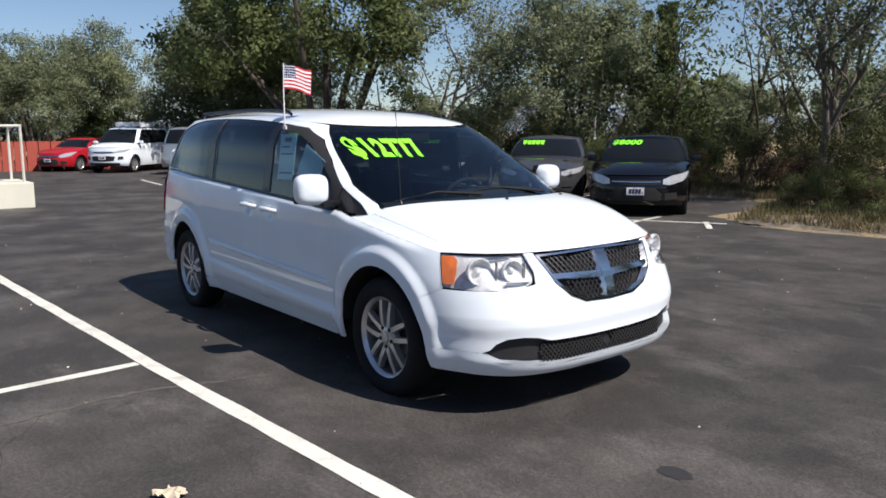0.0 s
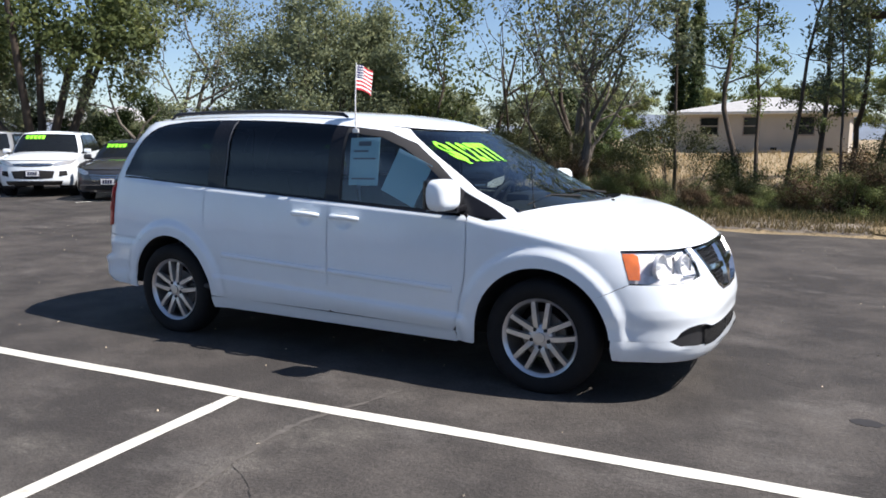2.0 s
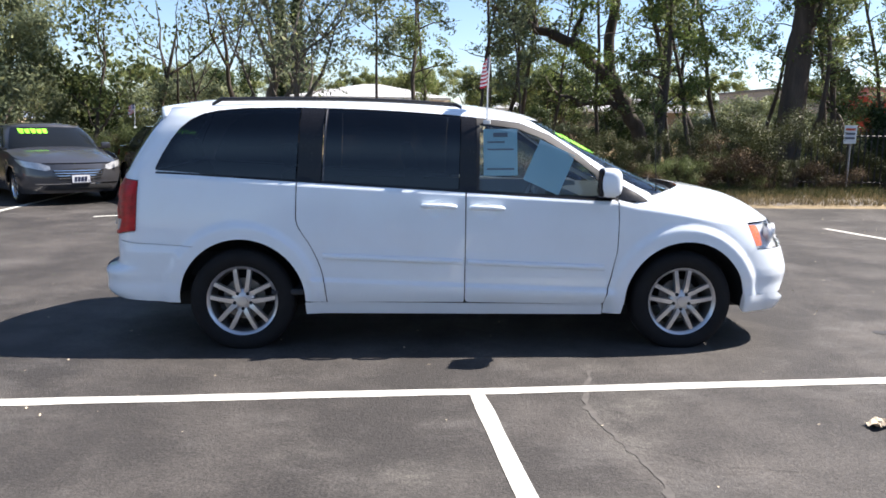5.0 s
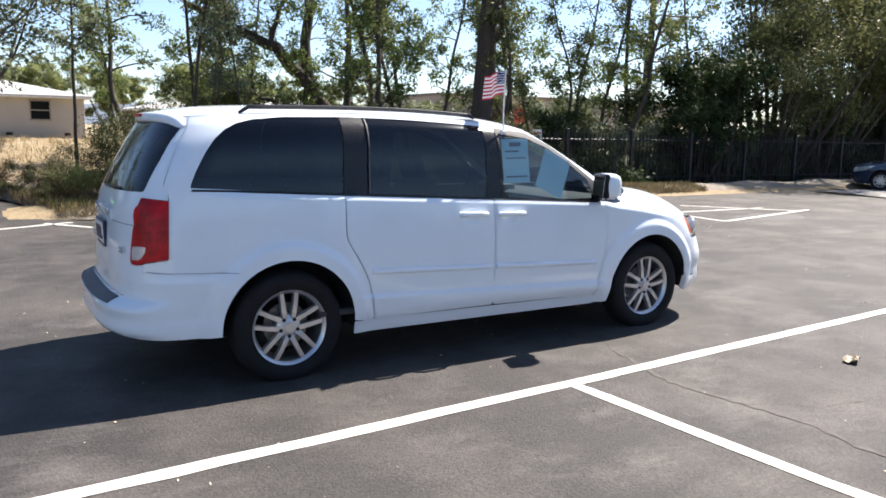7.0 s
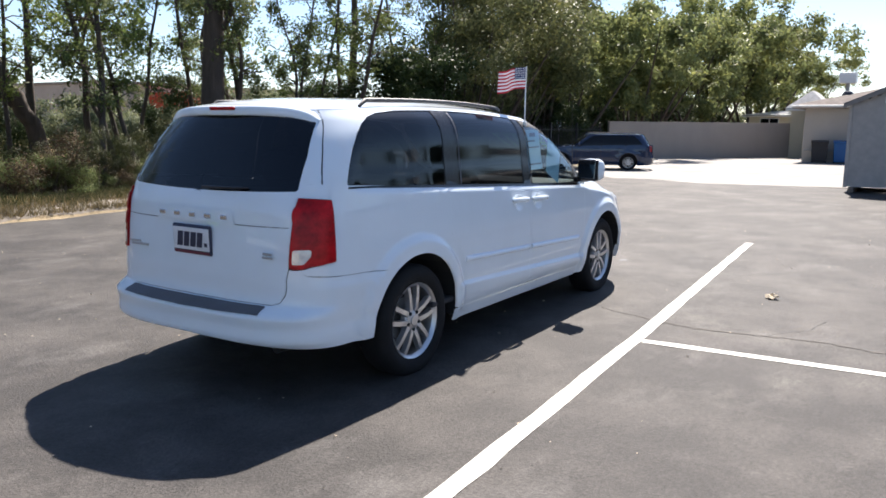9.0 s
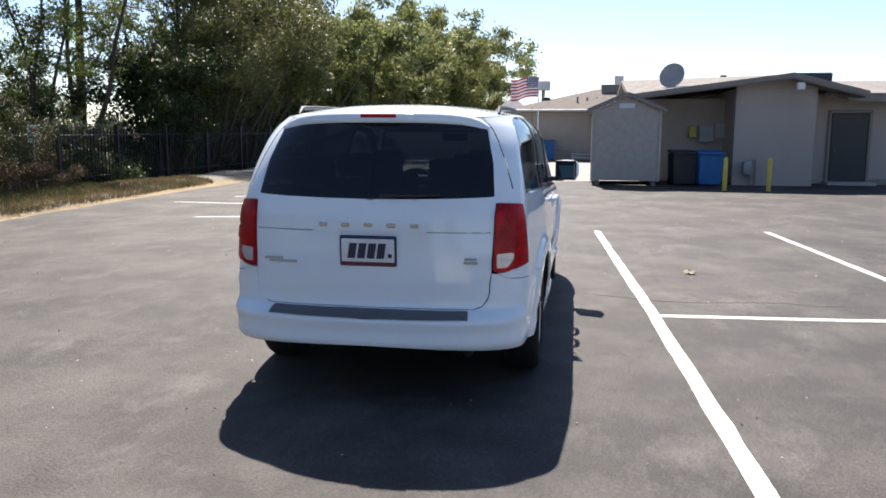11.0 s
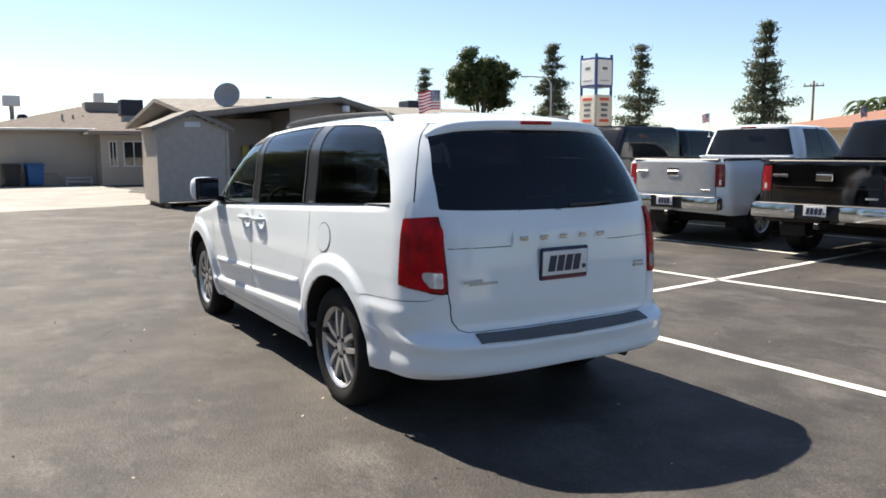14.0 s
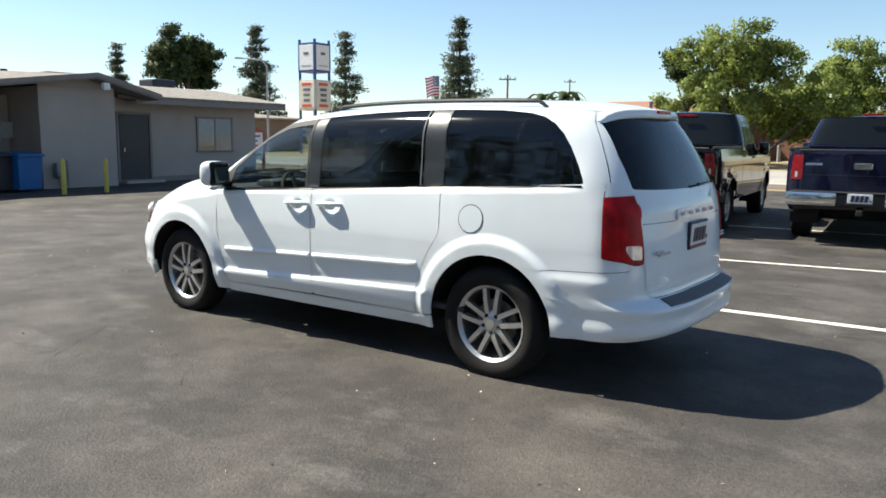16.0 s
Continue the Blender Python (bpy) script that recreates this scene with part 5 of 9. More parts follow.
# cabin fittings
part("cabin_floor", box_bm((-0.35, 0, 0.40), (1.98, 1.85, 0.04), 0.01), "interior", van)
# two unseen plates added in the tail to stop sun leaking to the ground
part("rear_floor_baffle", box_bm((-1.42, 0, 0.80), (1.06, 1.70, 0.03), 0.005), "interior", van)
part("boot_floor_baffle", box_bm((-2.14, 0, 0.63), (0.48, 1.50, 0.03), 0.005), "interior", van)
part("underbody", box_bm((0, 0, 0.30), (4.3, 1.15, 0.16), 0.05), "dark", van)
part("engine_bay", box_bm((1.72, 0, 0.70), (0.9, 1.15, 0.5), 0.05), "dark", van)
for sg in (1, -1):
    part("side_trim", box_bm((0.0, sg * 0.88, 0.72), (1.98, 0.03, 0.72), 0.01), "interior", van)
part("tailgate_trim", box_bm((-2.33, 0, 0.85), (0.03, 1.0, 0.5), 0.01), "interior", van)
seat("rear_bench", van, -1.75, 0, 1.25, bench=True)
dash = part("dashboard", box_bm((1.12, 0, 0.94), (0.55, 1.66, 0.26), 0.08), "interior", van, smooth=True)
part("instrument_hood", box_bm((0.90, 0.40, 1.075), (0.20, 0.40, 0.09), 0.04), "interior", dash, smooth=True)
bm = bmesh.new()
mm = Matrix.Translation((0.66, 0.40, 1.02)) @ Matrix.Rotation(radians(-62), 4, "Y")
ringp = [mm @ Vector((0.185 * math.cos(a), 0.185 * math.sin(a), 0)) for a in span(0, 2 * math.pi, 28)]
add_tube(bm, ringp, 0.016, 8, False)
for a in (0.2, 2.94, 4.71):
    add_tube(bm, [mm @ Vector((0, 0, -0.02)), mm @ Vector((0.18 * math.cos(a), 0.18 * math.sin(a), 0))], [0.03, 0.014], 6)
part("steering_wheel", bm, "interior", van, smooth=True)
part("inner_mirror", box_bm((0.63, 0, 1.50), (0.03, 0.24, 0.07), 0.012), "black_plastic", van)
surface("headliner", lambda u, v: Vector((roof_at(u, v).x, roof_at(u, v).y * 0.985, roof_at(u, v).z - 0.03)), span(0.06, 0.97, 24), span(-1, 1, 14), "beige", van)

# price on the windscreen, papers in the right front window
vs, fs = text_shape("$12777", 0.160, 0.0085, 0.0, 1.16)
w0 = max(v.x for v in vs) - min(v.x for v in vs)
out, nr = [], []
for v in vs:
    yy, zz = -0.412 + v.x * 0.525 / w0, 1.512 + v.y * 0.98
    s = CABIN.front(yy, zz)
    out.append(CABIN.at(s, zz) + CABIN.normal(s, zz) * 0.005)
mesh_object("painted_price", out, fs, "neon", van, "neon green painted price figures", smooth=False)
for name, x0, z0, w, h, ang, mat in (("price_sheet", 0.23, 1.37, 0.235, 0.32, -1, "paper_blue"), ("price_sheet", 0.57, 1.27, 0.27, 0.30, 24, "paper_blue")):
    y = -CABIN.half(x0, z0) + 0.03
    sl = math.degrees(math.atan2(CABIN.half(x0, z0 - 0.1) - CABIN.half(x0, z0 + 0.1), 0.2))
    m = pose(x0, y, z0, -sl, ang, 0)
    sh = part(name, box_bm((0, 0, 0), (w, 0.002, h), 0, m), mat, van, "pale blue paper sheet behind the window")
    if ang == -1:
        bm = bmesh.new()
        for k, (bx, bz, bw) in enumerate(((0, 0.12, 0.10), (-0.03, 0.07, 0.12), (0.0, 0.02, 0.18), (0, -0.115, 0.19))):
            add_box(bm, (bx, -0.003, bz), (bw, 0.002, 0.012 if k else 0.03), 0, m)
        part("print", bm, "ink", sh)
window_flag(pose(0.136, -0.80, 1.575), "small striped flag on a white pole clipped to the van window")

# ---- parked cars and trucks ----
def coachwork(k):
    """Lower body and cabin shells of a car described by a few lengths."""
    F, R, w, b0, b1, top, zb = k["F"], k["R"], k["w"], k["belt0"], k["belt1"], k["top"], k["sill"]
    af, ar, nf, nr = k.get("af", 0.8), k.get("ar", 0.55), k.get("nf", 2.4), k.get("nr", 2.8)
    hi = max(b0, b1)
    low = Shell([(zb - 0.05, F - 0.1, R + 0.1, w - 0.07, af, ar, nf, nr), (zb + 0.12, F, R, w - 0.02, af, ar, nf, nr), (zb + 0.3, F, R, w, af, ar, nf, nr),
                 (hi - 0.2, F - k.get("rake", 0.06), R + k.get("tuck", 0.03), w, af, ar, nf, nr), (hi, F - k.get("rake", 0.06) * 3, R + k.get("tuck", 0.03) * 1.6, w - 0.025, af, ar, nf, nr), (hi + 0.2, F - 0.5, R + 0.1, w - 0.06, af, ar, nf, nr)],
                lambda x, z: max(0.025 * math.exp(-((math.hypot(x - a, z - k["wr"]) - k["arch"] - 0.03) / 0.06) ** 2) for a in (k["axf"], k["axr"])))
    lo = min(b0, b1) - 0.06
    c, d, rf, rr = k["cowl"], k["deck"], k["rf"], k["rr"]
    h = top - 0.06
    lev = []
    for q in (0, 0.35, 0.7, 0.9, 1.0):
        z = lo + (h - lo) * q
        tb = 0.03 + (k.get("tumble", 0.2)) * (q ** 1.9)
        lev.append((z, c + (rf - c) * q + 0.06 * math.sin(q * math.pi), d + (rr - d) * q - k.get("glassbow", 0.04) * math.sin(q * math.pi), w - tb, 0.6, k.get("car", 0.5), 3.0, k.get("cnr", 3.0)))
    return low, Shell(lev)


def car(name, label, category, k, m, group="parked cars"):
    t = thing(name, label, category, m, group)
    low, cab = coachwork(k)
    F, R, w, zb, top = k["F"], k["R"], k["w"], k["sill"], k["top"]
    nose, tail, pt = k["nose"], k["tail"], k["paint"]
    b0, b1, cowl, deck = k["belt0"], k["belt1"], k["cowl"], k["deck"]

    def belt(x):
        return b0 + (b1 - b0) * (cowl - x) / (cowl - deck)

    pts = [("s", 0.0, zb + 0.03)]
    for ax in (k["axf"], k["axr"]):
        a = math.degrees(math.asin(max(-0.95, min(0.95, (zb - k["wr"]) / k["arch"]))))
        pts += [("x", ax + k["arch"] * math.cos(radians(a + (180 - 2 * a) * j / 14)), k["wr"] + k["arch"] * math.sin(radians(a + (180 - 2 * a) * j / 14))) for j in range(15)]
    pts += [("s", 3.0, zb + 0.05), ("s", 3.0, tail), ("s", 2.45, tail), ("x", min(deck, R + 0.6) if k.get("bed") else deck, k["bed"] if k.get("bed") else b1), ("x", k.get("cabrear", deck), belt(k.get("cabrear", deck))), ("x", cowl, b0), ("x", F - 0.75, (nose + b0) / 2 + 0.015), ("s", 0.55, nose), ("s", 0.0, nose)]
    if k.get("bed"):
        pts = [p for p in pts if not (p[0] == "x" and p[2] == k["bed"])]
        i = pts.index(("s", 2.45, tail))
        pts[i + 1:i + 1] = [("x", k["cabrear"] - 0.03, k["bed"])]
    for sg in (1, -1):
        panel("body_side", low, pts, pt, t, sg, rim=0.01, dz=0.08, fine=0.8)
        cp = [("s", 0.0, b0 - 0.05), ("s", 1.0, belt(cowl - 0.6) - 0.03), ("s", 2.0, b1 - 0.03), ("s", 3.0, b1 - 0.05 if not k.get("bed") else b1 - 0.02), ("s", 3.0, top - 0.06), ("s", 0.0, top - 0.06)]
        panel("cabin_side", cab, cp, pt, t, sg, rim=0.0, dz=0.1, fine=0.8)
        sw = panel("side_glass", cab, rounded([("s", k.get("g0", 0.86), belt(cowl - 0.3) + 0.02), ("s", k.get("g0", 0.86), top - 0.12), ("s", 1.05, top - 0.10), ("s", k.get("g1", 1.95), top - 0.10), ("s", k.get("g2", 2.15), belt(deck + 0.2) + 0.03)], 0.03, 2), "far_glass", t, sg, proud=0.004, rim=0.004, dz=0.1, fine=0.8)
        for x in k["pillars"]:
            panel("pillar", cab, [("x", x - 0.04, belt(x)), ("x", x + 0.04, belt(x)), ("x", x + 0.02, top - 0.08), ("x", x - 0.06, top - 0.08)], "gloss_black", sw, sg, proud=0.007, rim=0.003, dz=0.2)
        for x in k["seams"]:
            panel("door_seam", low, [("x", x - 0.004, zb + 0.12), ("x", x + 0.004, zb + 0.12), ("x", x + 0.004, belt(x) - 0.01), ("x", x - 0.004, belt(x) - 0.01)], "seam", t, sg, proud=0.002, rim=0.0)
        for x in k["handles"]:
            z = belt(x) - 0.10
            part("door_handle", box_bm((x, sg * (low.half(x, z) + 0.018), z), (0.19, 0.02, 0.03), 0.008), k.get("handle_mat", pt), t)
        my = sg * (w + 0.085)
        mz = b0 + 0.06
        mir = part("door_mirror", box_bm((0, 0, 0), (0.11, 0.18, k.get("mirror", 0.13)), 0.04, pose(cowl - 0.45, my, mz + 0.03)), k.get("mirror_mat", pt), t, smooth=True)
        part("mirror_arm", box_bm((cowl - 0.42, sg * (w - 0.01), mz - 0.02), (0.08, 0.16, 0.04), 0.01), "gloss_black", mir)
        for ax in (k["axf"], k["axr"]):
            wheel(t, ax, sg * (w - k.get("tw", 0.215) / 2 - 0.035), sg, k["wr"], k.get("tw", 0.215), k["rim"], spokes=5, mat=k.get("rim_mat", "alloy"), z=k["wr"] - 0.012)
            bm = bmesh.new()
            ring = [(ax + (k["arch"] + 0.01) * math.cos(radians(a)), k["wr"] + (k["arch"] + 0.01) * math.sin(radians(a))) for a in range(-20, 201, 20)]
            vs = [[bm.verts.new((x, sg * y, z)) for x, z in ring] for y in (w - 0.42, w - 0.03)]
            for q in range(len(ring) - 1):
                bm.faces.new((vs[0][q], vs[0][q + 1], vs[1][q + 1], vs[1][q]))
            bm.faces.new(vs[0])
            part("wheel_well", bm, "dark", t)
        hl = panel("headlamp", low, k["headlamp"], "far_lamp", t, sg, proud=0.006, rim=0.015, dz=0.05)
        y0 = k["headlamp"][0][1]
        tl = panel("tail_lamp", low, k["taillamp"], "far_red", t, sg, proud=0.008, rim=0.015, dz=0.05)
        if k.get("rev"):
            panel("reversing_lens", low, k["rev"], "clear_lens", tl, sg, proud=0.014, rim=0.01, dz=0.05)
        for nm, poly, mat, pr in k.get("overlays", ()):
            panel(nm, low, poly, mat, t, sg, proud=pr, rim=0.012, dz=0.04)

    def bonnet(u, v):
        av = abs(v)
        xs = cowl - 0.30 + (F - 0.62 - cowl + 0.30) * u
        zs = b0 + 0.012 + (nose - b0) * u
        ys = low.half(xs, zs - 0.005)
        y = v * ys
        xc = cab.at(cab.front(min(abs(y), w * 0.93), b0), b0).x if av < 0.97 else cowl - 0.30
        xe = low.at(low.front(min(abs(y), ys * 0.995), nose), nose).x
        x = xc + (xe - xc) * u
        zc = b0 + 0.085 + (nose + 0.02 - b0 - 0.085) * (0.45 * u + 0.55 * u ** 3)
        return Vector((x, y, zs + (zc - zs) * (1 - av ** 3)))

    surface("bonnet", bonnet, span(0, 1, 14), span(-1, 1, 20), pt, t)
    if k.get("boot"):
        def lid(u, v):
            x0, x1 = deck + 0.12, R + 0.05
            x = x0 + (x1 - x0) * u
            z = b1 + (tail - b1) * u
            y = low.half(max(x, R + 0.12), z - 0.01)
            xx = x + 0.0
            if u > 0.6:
                xe = low.at(low.rear(min(abs(v) * y, y * 0.99), tail - 0.01), tail - 0.01).x
                xx = x + (xe - x1) * (u - 0.6) / 0.4
            return Vector((xx, v * y, z + 0.05 * (1 - abs(v) ** 2.5) * (1 - 0.5 * u)))
        surface("boot_lid", lid, span(0, 1, 10), span(-1, 1, 16), pt, t)
    if k.get("bed"):
        x0, x1 = k["cabrear"] - 0.03, R + 0.07
        part("bed_floor", box_bm(((x0 + x1) / 2, 0, k["bed"] - 0.30), (x0 - x1, 2 * w - 0.2, 0.04), 0.005), "dark", t)
        for sg in (1, -1):
            part("bed_rail", box_bm(((x0 + x1) / 2, sg * (w - 0.075), k["bed"] + 0.004), (x0 - x1 - 0.02, 0.11, 0.045), 0.015), k.get("rail_mat", "black_plastic"), t)
            part("bed_wall", box_bm(((x0 + x1) / 2, sg * (w - 0.12), k["bed"] - 0.16), (x0 - x1, 0.04, 0.32), 0.005), "dark", t)
        part("bed_front", box_bm((x0 - 0.03, 0, k["bed"] - 0.1), (0.05, 2 * w - 0.2, 0.3), 0.01), pt, t)
        part("tailgate_top", box_bm((R + 0.055, 0, tail + 0.002), (0.075, 2 * w - 0.34, 0.04), 0.014), k.get("rail_mat", "black_plastic"), t)

    def top_at(u, v):
        xf, xr = cab.par(top - 0.06)[:2]
        x = xf + (xr - xf) * (0.5 - 0.5 * math.cos(u * math.pi))
        y = abs(cab.at(cab.side(x, top - 0.06), top - 0.06).y)
        e = min(1, min(xf - x, x - xr) / 0.4)
        return Vector((x, v * y, top - 0.06 + 0.06 * math.sqrt(max(0, e * (2 - e))) * (1 - abs(v) ** 2.4)))

    surface("roof", top_at, span(0, 1, 18), span(-1, 1, 14), pt, t)
    wsn = panel("windscreen", cab, [("s", 0.66, b0 + 0.03), ("s", 0.62, top - 0.10), ("s", 0, top - 0.085), ("s", -0.62, top - 0.10), ("s", -0.66, b0 + 0.03), ("s", 0, b0 + 0.07)], "far_glass", t, 1, proud=0.005, rim=0.006, dz=0.1)
    rz = k.get("rear_glass", (b1 + 0.05, top - 0.11))
    yb = k.get("rear_half", 0.78)
    for sg in (1, -1):
        panel("rear_window", cab, [("s", 3.0, rz[0]), ("r", (w - 0.05) * yb, rz[0] + 0.01), ("r", (w - 0.22) * yb, rz[1]), ("s", 3.0, rz[1] + 0.01)], "far_glass", t, sg, proud=0.006, rim=0.008, dz=0.1)
    if k.get("price"):
        txt, y0, z0, ln, hh = k["price"]
        if txt:
            vs, fs = text_shape(txt, 0.16, 0.007, 0.2)
        else:
            vs, fs = [], []
            for q in range(5):
                x = -0.26 + 0.125 * q
                fs.append(tuple(range(len(vs), len(vs) + 4)))
                vs += [Vector((x - 0.045, -0.06, 0)), Vector((x + 0.045, -0.06, 0)), Vector((x + 0.062, 0.06, 0)), Vector((x - 0.055, 0.06 - 0.012 * (q % 2), 0))]
        w0 = max(v.x for v in vs) - min(v.x for v in vs)
        h0 = max(v.y for v in vs) - min(v.y for v in vs)
        out = []
        for v in vs:
            yy, zz = y0 + v.x * ln / w0, z0 + v.y * hh / h0
            s = cab.front(yy, zz)
            out.append(cab.at(s, zz) + cab.normal(s, zz) * 0.014)
        mesh_object("painted_price", out, fs, "neon", wsn, "neon green painted price", smooth=False)
    part("underbody", box_bm(((F + R) / 2, 0, zb + 0.12), (F - R - 1.0, 2 * w - 0.7, 0.2), 0.05), "dark", t)
    if k.get("front_plate"):
        z = k["front_plate"]
        p = low.at(0, z)
        dealer_plate(t, Matrix.Translation((p.x + 0.012, 0, z)) @ pose(0, 0, 0, 0, 0, 90), "black_plastic")
    if k.get("rear_plate"):
        z, off = k["rear_plate"]
        p = low.at(3, z)
        dealer_plate(t, Matrix.Translation((p.x - off, 0, z)) @ pose(0, 0, 0, 0, 0, -90), "black_plastic")
    for nm, c, s, bv, mat in k.get("boxes", ()):
        part(nm, box_bm(c, s, bv), mat, t, smooth=bv > 0.02)
    return t


def heading(x, y, deg, z=0.0):
    return pose(x, y, z, 0, 0, deg)


SEDAN = dict(F=2.25, R=-2.25, w=0.91, sill=0.20, belt0=0.93, belt1=0.99, top=1.47, nose=0.74, tail=1.02, cowl=1.12, rf=0.42, rr=-1.0, deck=-1.72, axf=1.36, axr=-1.30, wr=0.325, arch=0.365, rim=0.215, boot=True, af=0.85, paint="black_paint",
             pillars=(-0.22,), seams=(0.78, -0.20, -1.05), handles=(-0.02, -0.95), rake=0.07,
             headlamp=[("x", 1.56, 0.825), ("x", 1.84, 0.66), ("f", 0.58, 0.585), ("f", 0.47, 0.60), ("f", 0.47, 0.685), ("f", 0.62, 0.752)],
             taillamp=[("x", -1.80, 0.93), ("x", -1.85, 0.80), ("r", 0.50, 0.80), ("r", 0.52, 0.92)], front_plate=0.47,
             overlays=[("grille", [("s", 0, 0.58), ("f", 0.42, 0.60), ("f", 0.44, 0.665), ("s", 0, 0.68)], "dark", 0.004), ("grille_bar", [("s", 0, 0.625), ("f", 0.42, 0.635), ("f", 0.42, 0.65), ("s", 0, 0.645)], "chrome", 0.012),
                       ("lower_grille", [("s", 0, 0.30), ("f", 0.40, 0.30), ("f", 0.46, 0.42), ("f", 0.34, 0.53), ("s", 0, 0.54)], "dark", 0.004), ("fog_recess", [("f", 0.52, 0.31), ("f", 0.72, 0.34), ("f", 0.70, 0.45), ("f", 0.50, 0.44)], "dark", 0.004)])
FUSION = dict(SEDAN, F=2.42, R=-2.42, w=0.92, top=1.46, paint="charcoal_paint", axf=1.45, axr=-1.40, rim=0.23, cowl=1.18, rf=0.45, rr=-1.0, deck=-1.75, rim_mat="chrome",
              headlamp=[("x", 1.70, 0.82), ("x", 1.95, 0.70), ("f", 0.54, 0.625), ("f", 0.47, 0.65), ("f", 0.48, 0.71), ("f", 0.62, 0.757)],
              overlays=[("grille", [("s", 0, 0.44), ("f", 0.36, 0.46), ("f", 0.44, 0.63), ("s", 0, 0.665)], "dark", 0.004)] + [("grille_bar", [("s", 0, z), ("f", 0.36 + (z - 0.46) * 0.4, z + 0.004), ("f", 0.36 + (z - 0.46) * 0.4, z + 0.016), ("s", 0, z + 0.014)], "chrome", 0.010) for z in (0.48, 0.525, 0.57, 0.615)]
              + [("lower_grille", [("s", 0, 0.27), ("f", 0.60, 0.28), ("f", 0.52, 0.37), ("s", 0, 0.38)], "dark", 0.004), ("chin_bar", [("s", 0, 0.385), ("f", 0.70, 0.38), ("f", 0.70, 0.395), ("s", 0, 0.40)], "chrome", 0.008)])
SUV = dict(F=2.26, R=-2.26, w=0.92, sill=0.28, belt0=1.05, belt1=1.12, top=1.68, nose=0.92, tail=1.12, cowl=1.10, rf=0.45, rr=-1.95, deck=-2.14, axf=1.35, axr=-1.34, wr=0.345, arch=0.39, rim=0.22, paint="white_paint", af=0.7, g1=2.0, g2=2.1, tumble=0.18,
           pillars=(-0.2, -1.15), seams=(0.8, -0.2, -1.1), handles=(-0.02, -0.95), rake=0.05,
           headlamp=[("x", 1.62, 0.96), ("x", 1.9, 0.84), ("f", 0.48, 0.79), ("f", 0.46, 0.84), ("f", 0.6, 0.90)],
           taillamp=[("x", -2.0, 1.10), ("x", -2.05, 0.85), ("r", 0.68, 0.85), ("r", 0.66, 1.08)], front_plate=0.60,
           overlays=[("grille", [("s", 0, 0.77), ("f", 0.44, 0.79), ("f", 0.46, 0.85), ("s", 0, 0.86)], "dark", 0.004), ("grille_bar", [("s", 0, 0.805), ("f", 0.44, 0.815), ("f", 0.44, 0.83), ("s", 0, 0.825)], "chrome", 0.01),
                     ("lower_grille", [("s", 0, 0.46), ("f", 0.44, 0.48), ("f", 0.50, 0.66), ("s", 0, 0.69)], "dark", 0.004), ("fog_recess", [("f", 0.58, 0.52), ("f", 0.76, 0.55), ("f", 0.75, 0.66), ("f", 0.6, 0.66)], "dark", 0.004), ("skid", [("s", 0, 0.30), ("f", 0.62, 0.31), ("f", 0.66, 0.41), ("s", 0, 0.42)], "black_plastic", 0.006)])
CROSS = dict(SUV, F=2.36, R=-2.36, w=0.96, top=1.70, paint="silver_paint", nose=0.98, belt0=1.08,
             headlamp=[("x", 1.72, 1.0), ("x", 1.95, 0.88), ("f", 0.62, 0.82), ("f", 0.60, 0.90), ("f", 0.68, 0.95)],
             overlays=[("grille", [("s", 0, 0.66), ("f", 0.54, 0.68), ("f", 0.57, 0.92), ("s", 0, 0.94)], "dark", 0.004)] + [("grille_bar", [("s", 0, z), ("f", 0.55, z + 0.005), ("f", 0.55, z + 0.04), ("s", 0, z + 0.038)], "chrome", 0.014) for z in (0.68, 0.75, 0.82, 0.885)]
             + [("lower_grille", [("s", 0, 0.36), ("f", 0.70, 0.38), ("f", 0.72, 0.56), ("s", 0, 0.58)], "black_plastic", 0.006)])
WAGON = dict(SEDAN, F=2.38, R=-2.38, w=0.90, top=1.48, belt0=0.94, belt1=1.0, tail=1.0, rr=-1.95, deck=-2.22, boot=False, paint="blue_paint", g1=2.0, g2=2.12, pillars=(-0.2, -1.2), seams=(0.8, -0.2, -1.15), front_plate=None,
             taillamp=[("x", -2.12, 0.98), ("x", -2.15, 0.75), ("r", 0.66, 0.75), ("r", 0.64, 0.96)], boxes=[("roof_bar", (-0.6, 0.55, 1.49), (1.9, 0.03, 0.03), 0.01, "black_plastic"), ("roof_bar", (-0.6, -0.55, 1.49), (1.9, 0.03, 0.03), 0.01, "black_plastic")])
